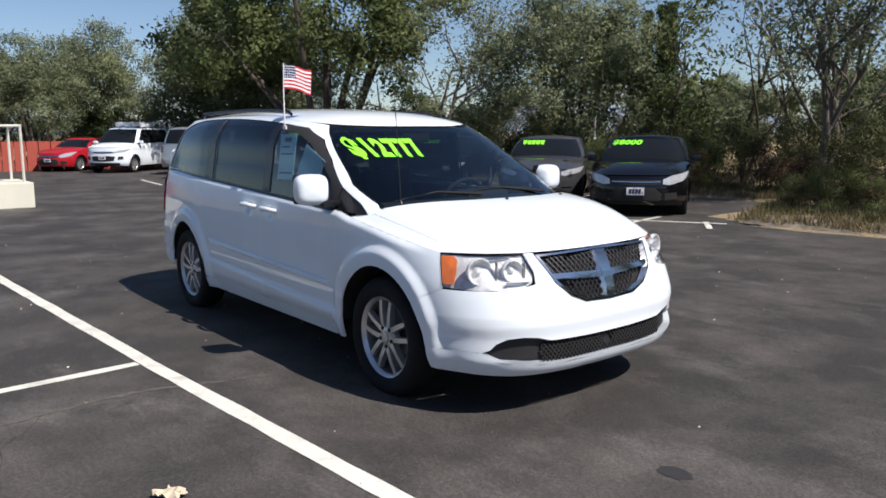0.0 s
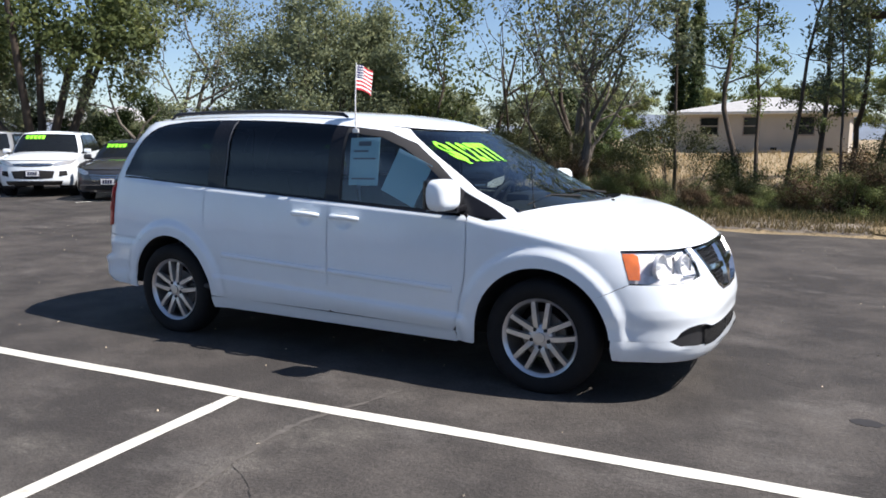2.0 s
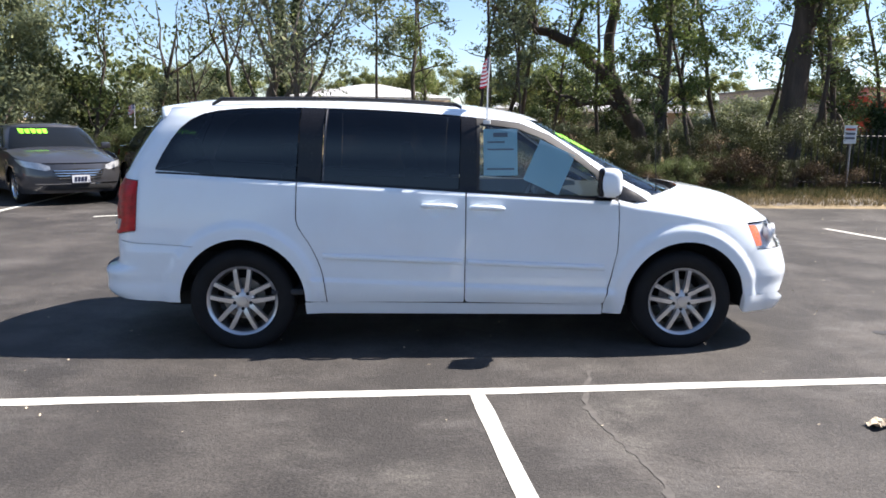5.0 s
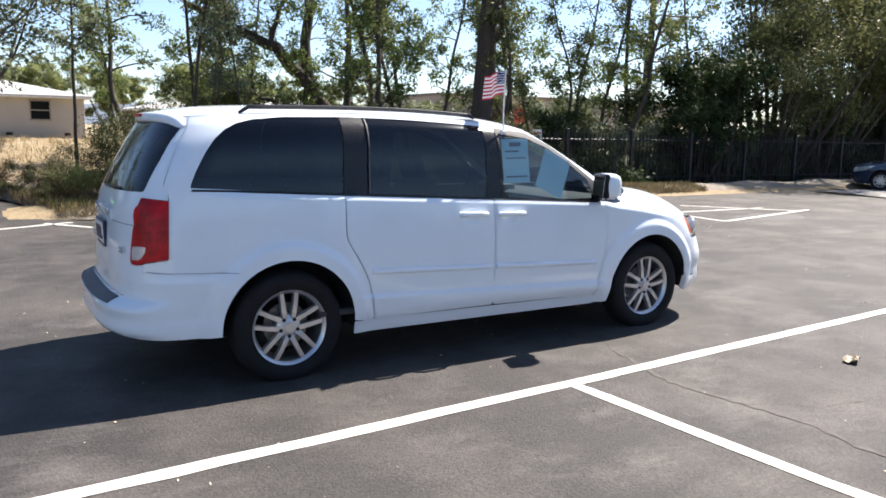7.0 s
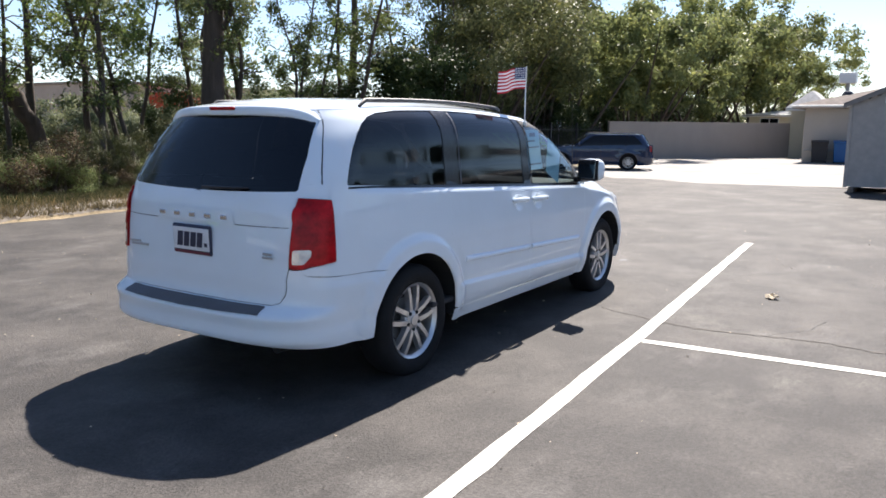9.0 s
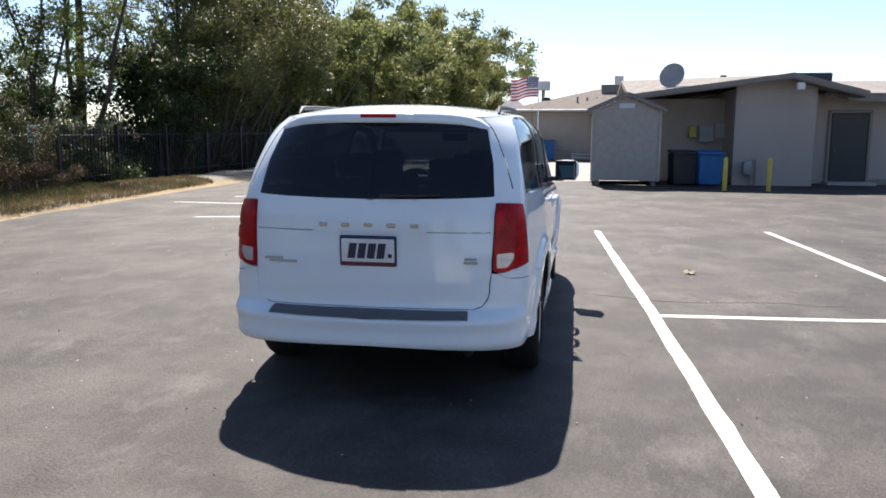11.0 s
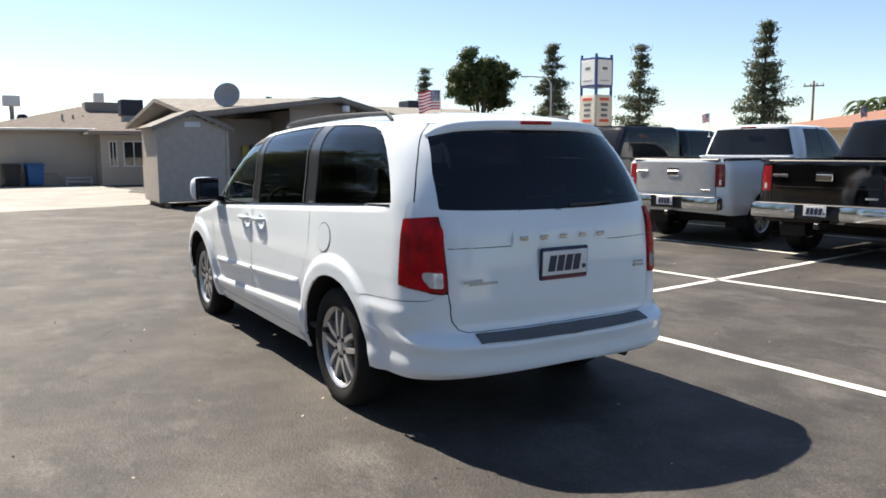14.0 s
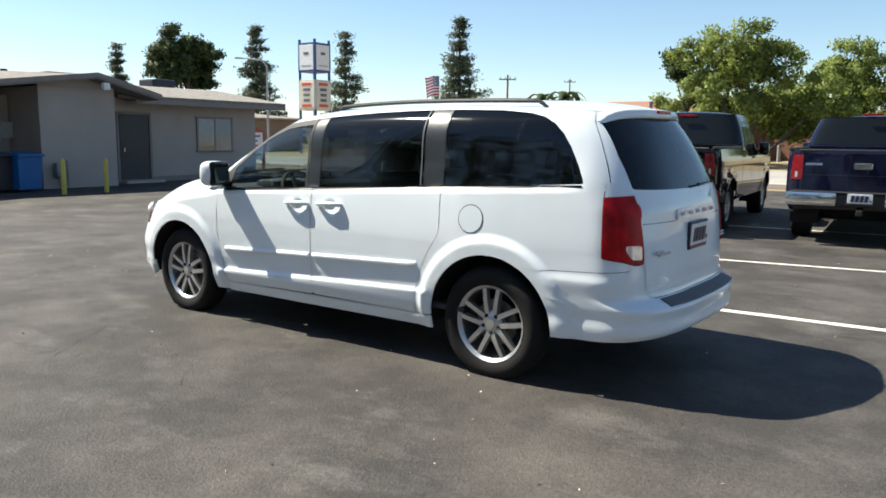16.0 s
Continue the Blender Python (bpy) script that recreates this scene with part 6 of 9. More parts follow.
TRUCK = dict(F=2.95, R=-2.90, w=0.99, sill=0.46, belt0=1.22, belt1=1.30, top=1.95, nose=1.10, tail=1.33, cowl=1.30, rf=0.75, rr=-0.72, deck=-0.86, cabrear=-0.86, bed=1.34, axf=1.90, axr=-1.80, wr=0.40, arch=0.455, rim=0.235, tw=0.27, af=0.6, ar=0.22, nr=3.6, paint="black_paint", tumble=0.19, car=0.25, cnr=4.0, g1=1.9, g2=1.95, glassbow=0.0, rear_glass=(1.40, 1.85), rear_half=0.90,
             pillars=(0.10,), seams=(0.98, 0.12, -0.84), handles=(0.30, -0.66), mirror=0.24, tuck=0.0,
             headlamp=[("x", 2.45, 1.05), ("x", 2.6, 0.85), ("f", 0.62, 0.84), ("f", 0.60, 1.03)],
             taillamp=[("x", -2.83, 1.27), ("x", -2.83, 0.92), ("r", 0.765, 0.92), ("r", 0.765, 1.27)], rev=[("x", -2.85, 1.03), ("x", -2.85, 0.95), ("r", 0.83, 0.95), ("r", 0.83, 1.03)], rear_plate=(0.68, 0.20),
             overlays=[("tailgate_seam", [("r", 0.775, 0.74), ("r", 0.783, 0.74), ("r", 0.783, 1.31), ("r", 0.775, 1.31)], "seam", 0.002), ("tailgate_fold", [("s", 3.0, 0.985), ("r", 0.72, 0.985), ("r", 0.72, 0.993), ("s", 3.0, 0.993)], "seam", 0.002), ("handle_recess", [("s", 3.0, 1.13), ("r", 0.11, 1.13), ("r", 0.11, 1.20), ("s", 3.0, 1.20)], "gloss_black", 0.006)],
             boxes=[("rear_bumper", (-2.99, 0.62, 0.66), (0.17, 0.66, 0.20), 0.045, "chrome"), ("rear_bumper", (-2.99, -0.62, 0.66), (0.17, 0.66, 0.20), 0.045, "chrome"), ("bumper_step", (-2.97, 0.0, 0.65), (0.15, 0.62, 0.17), 0.03, "black_plastic"), ("step_pad", (-2.98, 0.0, 0.755), (0.17, 1.80, 0.025), 0.008, "black_plastic"), ("gate_emblem", (-2.905, 0.0, 1.12), (0.02, 0.23, 0.09), 0.009, "chrome"), ("gate_badge", (-2.90, 0.62, 1.14), (0.016, 0.22, 0.035), 0.004, "chrome"), ("gate_badge", (-2.90, -0.62, 0.86), (0.016, 0.16, 0.03), 0.004, "chrome"), ("high_brake_lamp", (-0.79, 0, 1.885), (0.03, 0.30, 0.035), 0.008, "far_red"), ("tow_hitch", (-2.95, 0, 0.48), (0.22, 0.08, 0.08), 0.01, "black_plastic"), ("diff", (-1.80, 0, 0.36), (0.3, 1.4, 0.16), 0.05, "dark")])

north = -54
car("hatchback_sedan", "black compact sedan with a neon price on its windscreen", "car", dict(SEDAN, price=("$8000", -0.33, 1.31, 0.58, 0.11)), heading(-4.75, 9.84, -57))
car("grey_sedan", "grey sedan parked between two dark sedans", "car", dict(FUSION, paint="grey_paint", price=(None, -0.30, 1.29, 0.50, 0.09)), heading(-7.75, 10.15, -52))
car("sedan", "dark charcoal sedan with chrome grille bars, priced in neon green", "car", dict(FUSION, price=(None, -0.30, 1.29, 0.50, 0.09)), heading(-11.3, 9.9, -54))
car("sedan", "dark grey sedan with bright wheels and chrome grille bars", "car", dict(FUSION, paint="grey_paint", price=(None, -0.30, 1.29, 0.50, 0.09)), heading(-13.95, 9.2, -56))
car("silver_sedan", "small silver sedan parked far across the field", "car", dict(SEDAN, paint="silver_paint", front_plate=None), heading(-12.7, 58.0, 150, 0.76))
car("compact_suv", "white compact SUV with a neon green mark on the windscreen", "car", dict(SUV, price=(None, -0.28, 1.50, 0.5, 0.10)), heading(-16.75, 8.75, north + 6))
car("crossover", "silver crossover with a wide chrome bar grille", "car", dict(CROSS, price=(None, -0.28, 1.52, 0.5, 0.10)), heading(-19.4, 8.4, north + 10))
car("large_suv", "white SUV parked in the row by the verge", "car", dict(SUV, price=(None, -0.28, 1.50, 0.5, 0.10)), heading(-22.3, 7.9, north + 10))
car("compact_van", "white compact van with a roof box on top", "van", dict(SUV, F=2.2, R=-2.2, top=1.82, nose=1.0, belt0=1.12, belt1=1.18, cowl=1.45, rf=0.75, boxes=[("roof_box", (-0.4, 0.0, 1.93), (1.9, 0.75, 0.20), 0.07, "white_plastic"), ("roof_bar", (0.2, 0, 1.83), (0.05, 1.1, 0.05), 0.01, "black_plastic"), ("roof_bar", (-1.0, 0, 1.83), (0.05, 1.1, 0.05), 0.01, "black_plastic")]), heading(-28.9, 6.9, -47))
car("red_coupe", "bright red hatchback with alloy wheels", "car", dict(SEDAN, paint="red_paint", top=1.40, price=None), heading(-31.6, 5.6, -50))
car("silver_suv", "silver SUV seen from behind", "car", dict(SUV, paint="silver_paint", F=2.4, R=-2.4, top=1.80, rear_plate=(0.95, 0.012)), heading(-25.4, 8.8, 132))
car("white_sedan", "white sedan by the red fence", "car", dict(SEDAN, paint="white_paint"), heading(-27.0, -1.0, -60))
car("estate_car", "dark blue estate car with roof bars parked by the fence", "car", WAGON, heading(21.6, 7.3, 115) @ Matrix.Diagonal((0.88, 0.88, 0.88, 1)))

south = -84
car("pickup_truck", "black pickup truck with a dark camper shell over its bed", "truck", dict(TRUCK, paint="black_paint", bed=1.33), heading(6.45, -10.4, south), "parked trucks")
car("pickup_truck", "white pickup truck with silver tailgate and chrome bumper", "truck", dict(TRUCK, paint="white_paint", rail_mat="black_plastic", overlays=TRUCK["overlays"] + [("gate_skin", [("s", 3.0, 0.80), ("r", 0.765, 0.80), ("r", 0.765, 1.30), ("s", 3.0, 1.30)], "silver_trim", 0.004)]), heading(3.55, -9.95, south), "parked trucks")
car("pickup_truck", "black crew-cab pickup truck with chrome rear bumper", "truck", dict(TRUCK, paint="black_paint", top=1.97), heading(0.84, -9.85, south), "parked trucks")
car("pickup_truck", "dark navy pickup truck with chrome rear bumper", "truck", dict(TRUCK, paint="navy_paint", top=1.88), heading(-2.05, -10.15, south), "parked trucks")
window_flag(heading(1.75, -9.9, 0) @ Matrix.Translation((0, 0, 1.75)), "small striped flag clipped to a pickup window")
window_flag(heading(4.7, -9.6, 0) @ Matrix.Translation((0, 0, 1.75)), "small striped flag clipped to a pickup window")
window_flag(heading(-4.3, 9.1, 40) @ Matrix.Translation((-0.9, 0.9, 1.40)), "small striped flag clipped to a sedan window")
window_flag(heading(-11.6, 9.1, 40) @ Matrix.Translation((-0.7, 0.9, 1.38)), "small striped flag clipped to a sedan window")
# camper shell
cs = Shell([(1.34, -0.86, -2.88, 0.97, 0.12, 0.10, 6, 7), (1.65, -0.87, -2.72, 0.95, 0.12, 0.10, 6, 7), (1.84, -0.88, -2.60, 0.915, 0.12, 0.10, 6, 7), (1.92, -0.90, -2.54, 0.87, 0.12, 0.10, 6, 7), (1.95, -0.93, -2.50, 0.80, 0.12, 0.10, 6, 7)])
shell_thing = thing("camper_shell", "black camper shell with a wide rear window, on a pickup bed", "camper shell", heading(6.45, -10.4, south))
for sg in (1, -1):
    panel("shell_side", cs, [("s", 0, 1.36), ("s", 3, 1.36), ("s", 3, 1.95), ("s", 0, 1.95)], "black_paint", shell_thing, sg, rim=0.0, dz=0.1)
    panel("rear_window", cs, [("s", 3, 1.40), ("r", 0.88, 1.40), ("r", 0.80, 1.87), ("s", 3, 1.88)], "far_glass", shell_thing, sg, proud=0.008, rim=0.008, dz=0.1)
    panel("side_window", cs, [("x", -1.15, 1.48), ("x", -2.5, 1.48), ("x", -2.45, 1.78), ("x", -1.2, 1.78)], "far_glass", shell_thing, sg, proud=0.006, rim=0.006, dz=0.1)
surface("shell_roof", lambda u, v: Vector((-0.93 - 1.57 * u, 0.80 * v * (1 - 0.05 * abs(2 * u - 1) ** 6), 1.95 + 0.025 * (1 - v * v))), span(0, 1, 8), span(-1, 1, 8), "black_paint", shell_thing)

# ---- office building, shed, houses, walls, fences ----
def quad(name, pts, mat, parent, thick=0.08, label=""):
    """A flat slab through four or more points, thickened downwards or backwards."""
    bm = bmesh.new()
    p = [Vector(q) for q in pts]
    nrm = (p[1] - p[0]).cross(p[2] - p[0]).normalized()
    a, b = [bm.verts.new(q) for q in p], [bm.verts.new(q - nrm * thick) for q in p]
    bm.faces.new(a)
    bm.faces.new(b[::-1])
    for i in range(len(p)):
        j = (i + 1) % len(p)
        bm.faces.new((a[i], b[i], b[j], a[j]))
    return part(name, bm, mat, parent, label)


def framed_window(parent, x, y0, y1, z0, z1, sash=True, frame="white_trim", back="dark"):
    """A window in a wall that faces -x: frame, pane, meeting rail."""
    w = part("window", box_bm((x - 0.004, (y0 + y1) / 2, (z0 + z1) / 2), (0.02, abs(y1 - y0), z1 - z0), 0), back, parent)
    for c, s in (((x, (y0 + y1) / 2, z1), (0.07, abs(y1 - y0) + 0.1, 0.06)), ((x, (y0 + y1) / 2, z0), (0.10, abs(y1 - y0) + 0.12, 0.06)), ((x, y0, (z0 + z1) / 2), (0.07, 0.06, z1 - z0)), ((x, y1, (z0 + z1) / 2), (0.07, 0.06, z1 - z0))):
        part("window_frame", box_bm(c, s, 0.008), frame, w)
    if sash:
        part("meeting_rail", box_bm((x, (y0 + y1) / 2, (z0 + z1) / 2), (0.06, 0.05, z1 - z0), 0.006), frame, w)
    part("pane", box_bm((x - 0.022, (y0 + y1) / 2, (z0 + z1) / 2), (0.006, abs(y1 - y0) - 0.04, z1 - z0 - 0.04), 0), "pane", w)
    return w


off = thing("office_building", "single-storey taupe stucco office with a low grey shingle roof", "building")
part("wall", box_bm((20.4, -6.55, 1.35), (7.4, 2.15, 2.72), 0.01), "stucco", off)
part("wall", box_bm((21.4, -10.75, 1.30), (7.2, 5.7, 2.62), 0.01), "stucco", off)
part("wall", box_bm((22.2, -4.2, 1.25), (7.6, 2.6, 2.5), 0.01), "stucco", off)
# gable roof over the west block, ridge running east
ap, ae = -6.85, 3.06
quad("roof", [(16.15, -2.5, 2.50), (21.2, -2.5, 3.22), (21.2, ap, 3.34), (16.15, ap, ae)][::-1], "shingle", off, 0.12)
quad("roof", [(21.2, -2.5, 3.22), (27, -2.5, 2.5), (27, ap, 2.62), (21.2, ap, 3.34)][::-1], "shingle", off, 0.12)
quad("roof", [(16.15, ap, ae), (27, ap, ae), (27, -8.75, 2.56), (16.15, -8.75, 2.56)][::-1], "shingle", off, 0.12)
quad("gable_wall", [(16.71, -5.48, 2.5), (16.71, -7.62, 2.5), (16.71, -7.62, 2.78), (16.71, -6.85, 2.98), (16.71, -5.48, 2.84)], "stucco", off, 0.1)
for a, b in (((16.12, -2.5, 2.42), (16.12, ap, 2.98)), ((16.12, ap, 2.98), (16.12, -8.78, 2.48))):
    quad("fascia", [a, b, (b[0], b[1], b[2] + 0.13), (a[0], a[1], a[2] + 0.13)], "fascia", off, 0.03)
# east wing, ridge running north to south
quad("roof", [(17.0, -7.9, 2.50), (17.0, -14.3, 2.46), (20.8, -14.3, 3.02), (20.8, -7.9, 3.05)][::-1], "shingle", off, 0.10)
quad("roof", [(20.8, -7.9, 3.05), (20.8, -14.3, 3.02), (25.2, -14.3, 2.4), (25.2, -7.9, 2.4)][::-1], "shingle", off, 0.10)
quad("fascia", [(16.99, -8.5, 2.36), (16.99, -14.3, 2.32), (16.99, -14.3, 2.46), (16.99, -8.5, 2.50)], "fascia", off, 0.03)
quad("gable_wall", [(18.0, -13.58, 2.5), (24.8, -13.58, 2.5), (20.9, -13.58, 2.95)], "stucco", off, 0.05)
door = part("door", box_bm((17.78, -8.85, 1.03), (0.06, 0.98, 2.04), 0.01), "door", off, "dark grey door")
part("door_handle", box_bm((17.73, -8.48, 1.0), (0.05, 0.03, 0.14), 0.01), "chrome", door)
for y in (-8.30, -9.40):
    part("door_frame", box_bm((17.77, y, 1.04), (0.09, 0.08, 2.12), 0.008), "fascia", door)
part("door_frame", box_bm((17.77, -8.85, 2.10), (0.09, 1.18, 0.08), 0.008), "fascia", door)
part("door_step", box_bm((17.5, -8.85, 0.04), (0.6, 1.3, 0.09), 0.01), "concrete", off)
framed_window(off, 17.785, -11.15, -12.55, 0.92, 2.02, frame="fascia", back="blind")
part("curtain", box_bm((17.772, -12.18, 1.47), (0.012, 0.62, 1.04), 0.002), "white_trim", off)
part("curtain", box_bm((17.772, -11.5, 1.55), (0.012, 0.60, 0.88), 0.002), "white_plastic", off)
quad("base_course", [(17.77, -9.45, 0.0), (17.77, -13.6, 0.0), (17.77, -13.6, 0.16), (17.77, -9.45, 0.16)], "fascia", off, 0.03)
part("flood_lamp", box_bm((16.05, -7.0, 2.74), (0.16, 0.20, 0.20), 0.04), "white_plastic", off, smooth=True)
part("roof_vent", tube_bm([(18.2, -5.35, 2.85), (18.2, -5.35, 3.18)], 0.09, 14), "ac_dark", off, smooth=True)
part("meter_box", box_bm((18.25, -4.95, 1.45), (0.18, 0.42, 0.5), 0.02), "meter", off)
part("meter_box", box_bm((18.25, -5.35, 1.55), (0.16, 0.34, 0.45), 0.02), "meter", off)
part("gas_meter", box_bm((16.55, -5.85, 0.5), (0.22, 0.25, 0.4), 0.06), "ac", off, smooth=True)
part("gas_pipe", tube_bm([(16.6, -5.95, 0.0), (16.6, -5.95, 0.7), (16.6, -6.1, 0.75), (16.6, -6.1, 0.0)], 0.03, 8), "ac", off, smooth=True)
part("yellow_panel", box_bm((18.2, -4.55, 1.5), (0.1, 0.2, 0.34), 0.02), "yellow", off)

dish = thing("satellite_dish", "round grey satellite dish on a short mast on the roof", "satellite dish", pose(17.2, -3.78, 2.66) @ Matrix.Diagonal((0.82, 0.82, 0.82, 1)))
part("reflector", add_lathe(bmesh.new(), [(0.0, -0.02), (0.2, 0.0), (0.36, 0.05), (0.45, 0.10), (0.455, 0.12), (0.44, 0.12), (0.34, 0.07), (0.18, 0.02), (0.0, 0.0)], 36, pose(0, 0, 0.52, 20, 0, 62)), "dish", dish, smooth=True)
part("mast", tube_bm([(0.15, 0, 0), (0.15, 0, 0.3), (0.05, 0, 0.5)], 0.035, 10), "steel", dish, smooth=True)

for nm, lb, c, s, mt in (("air_conditioner", "dark box air conditioner on the office roof", (22.5, -12.9, 3.22), (0.9, 1.0, 0.56), "ac_dark"), ("air_conditioner", "low dark roof unit on the office", (21.5, -8.6, 3.25), (0.9, 1.3, 0.36), "ac_dark"), ("air_conditioner", "dark roof air conditioner with louvres on the house wing", (34.0, -3.9, 3.55), (0.95, 1.0, 0.75), "ac_dark")):
    t = thing(nm, lb, "air conditioner", pose(*c))
    part("casing", box_bm((0, 0, 0), s, 0.06 if mt == "ac_dark" else 0.02), mt, t)
    part("roof_curb", box_bm((0, 0, -s[2] / 2 - 0.12), (s[0] * 0.8, s[1] * 0.8, 0.3), 0.01), "ac", t)
    for k in range(4):
        part("louvre", box_bm((-s[0] / 2 - 0.008, 0, -s[2] * 0.3 + k * s[2] * 0.18), (0.02, s[1] * 0.86, s[2] * 0.08), 0.003), "ac_dark", t)

shed = thing("garden_shed", "taupe boarded shed with a gable roof on skids", "shed")
SX0, SX1, SY0, SY1 = 15.95, 18.0, -1.53, -3.36
for k in range(9):
    y = SY0 + (SY1 - SY0) * (k + 0.5) / 9
    zt = 2.12 + 0.36 * (1 - abs(y - (SY0 + SY1) / 2) / 0.95)
    part("board", box_bm((SX0 + 0.02, y, (0.14 + zt) / 2), (0.03, 0.2075, zt - 0.14), 0.0), "shed_wall", shed)
for k in range(10):
    x = SX0 + (SX1 - SX0) * (k + 0.5) / 10
    for y in (SY0, SY1):
        part("board", box_bm((x, y, 1.12), (0.2095, 0.03, 1.98), 0.0), "shed_wall", shed)
part("back_wall", box_bm((SX1, (SY0 + SY1) / 2, 1.12), (0.03, 1.85, 1.98), 0.004), "shed_wall", shed)
for y in (SY0, SY1):
    part("corner_trim", box_bm((SX0, y, 1.12), (0.07, 0.08, 2.0), 0.006), "shed_wall", shed)
ym = (SY0 + SY1) / 2
quad("roof", [(SX0 - 0.12, SY0 + 0.16, 2.10), (SX1 + 0.1, SY0 + 0.16, 2.10), (SX1 + 0.1, ym, 2.56), (SX0 - 0.12, ym, 2.56)], "shingle", shed, 0.05)
quad("roof", [(SX0 - 0.12, ym, 2.56), (SX1 + 0.1, ym, 2.56), (SX1 + 0.1, SY1 - 0.16, 2.10), (SX0 - 0.12, SY1 - 0.16, 2.10)], "shingle", shed, 0.05)
for a, b in (((SY0 + 0.17, 2.03), (ym, 2.49)), ((ym, 2.49), (SY1 - 0.17, 2.03))):
    quad("barge_board", [(SX0 - 0.13, a[0], a[1]), (SX0 - 0.13, b[0], b[1]), (SX0 - 0.13, b[0], b[1] + 0.07), (SX0 - 0.13, a[0], a[1] + 0.07)], "fascia", shed, 0.02)
part("name_plate", box_bm((SX0 - 0.005, ym, 2.22), (0.02, 0.42, 0.14), 0.005), "sign_white", shed)
for y in (SY0 - 0.15, SY1 + 0.15):
    part("skid", box_bm((16.8, y, 0.07), (2.2, 0.12, 0.13), 0.01), "wood", shed)

for nm, lb, x, y, mt, hh in (("wheelie_bin", "blue plastic wheelie bin by the office wall", 16.2, -4.72, "bin_blue", 1.02), ("wheelie_bin", "dark plastic wheelie bin beside the shed", 16.35, -4.05, "bin_dark", 0.98), ("wheelie_bin", "dark wheelie bin against the tan house wall", 33.0, 1.3, "bin_dark", 1.0), ("wheelie_bin", "blue wheelie bin against the tan house wall", 33.0, 0.4, "bin_blue", 1.0)):
    t = thing(nm, lb, "bin", pose(x, y, 0, 0, 0, 8), "bins")
    bm = bmesh.new()
    add_box(bm, (0, 0, 0.48), (0.62, 0.6, 0.84), 0.03, None, (1.12, 1.12))
    part("tub", bm, mt, t)
    part("lid", box_bm((0.02, 0, 0.945), (0.76, 0.72, 0.07), 0.025, pose(0, 0, 0, 0, -4, 0)), mt, t)
    part("handle", tube_bm([(0.38, -0.25, 0.9), (0.42, 0, 0.92), (0.38, 0.25, 0.9)], 0.015, 8), mt, t)
    for yy in (-0.28, 0.28):
        part("bin_wheel", add_lathe(bmesh.new(), [(0, -0.025), (0.10, -0.025), (0.10, 0.025), (0, 0.025)], 16, pose(0.28, yy, 0.10)), "tyre", t)
for x, y in ((14.6, -4.92), (14.56, -6.0)):
    t = thing("bollard", "faded yellow steel bollard on the asphalt", "bollard", pose(x, y, 0), "bollards")
    part("post", tube_bm([(0, 0, 0), (0, 0, 0.82), (0, 0, 0.86)], [0.06, 0.06, 0.03], 16), "yellow", t, smooth=True)


def house(name, label, x0, x1, y0, y1, z0, h, roof_h, wall, roof, over=0.45, windows=(), face="x"):
    """A simple house: walls, hip roof, windows on the side that the lot sees."""
    t = thing(name, label, "house", pose(0, 0, 0))
    cx, cy = (x0 + x1) / 2, (y0 + y1) / 2
    part("wall", box_bm((cx, cy, z0 + h / 2), (x1 - x0, y1 - y0, h), 0.01), wall, t)
    a = [(x0 - over, y0 - over), (x1 + over, y0 - over), (x1 + over, y1 + over), (x0 - over, y1 + over)]
    ze, zr = z0 + h, z0 + h + roof_h
    if x1 - x0 > y1 - y0:
        d = (y1 - y0) / 2 + over
        r = [(x0 - over + d, cy, zr), (x1 + over - d, cy, zr)]
        faces = [[(*a[0], ze), (*a[1], ze), r[1], r[0]], [(*a[1], ze), (*a[2], ze), r[1]], [(*a[2], ze), (*a[3], ze), r[0], r[1]], [(*a[3], ze), (*a[0], ze), r[0]]]
    else:
        d = (x1 - x0) / 2 + over
        r = [(cx, y0 - over + d, zr), (cx, y1 + over - d, zr)]
        faces = [[(*a[0], ze), (*a[1], ze), r[0]], [(*a[1], ze), (*a[2], ze), r[1], r[0]], [(*a[2], ze), (*a[3], ze), r[1]], [(*a[3], ze), (*a[0], ze), r[0], r[1]]]
    for f in faces:
        quad("roof", f, roof, t, 0.10)
    part("soffit", box_bm((cx, cy, ze - 0.08), (x1 - x0 + 2 * over - 0.02, y1 - y0 + 2 * over - 0.02, 0.14), 0.01), "white_trim" if roof == "pale_roof" else "fascia", t)
    for u0, u1, w0, w1 in windows:
        c = (u0 + u1) / 2
        if face == "x":
            framed_window(t, x0 - 0.01, u0, u1, w0, w1)
        else:
            w = part("window", box_bm((c, y0 + 0.02, (w0 + w1) / 2), (u1 - u0, 0.06, w1 - w0), 0), "far_glass", t)
            part("sash", box_bm((c, y0 - 0.02, (w0 + w1) / 2), (u1 - u0, 0.05, 0.07), 0.005), "fascia", w)
            for xx in (u0, u1):
                part("window_frame", box_bm((xx, y0 - 0.015, (w0 + w1) / 2), (0.06, 0.06, w1 - w0 + 0.1), 0.005), "fascia", w)
            for zz in (w0, w1):
                part("window_frame", box_bm((c, y0 - 0.015, zz), (u1 - u0 + 0.1, 0.07, 0.07), 0.005), "fascia", w)
    return t


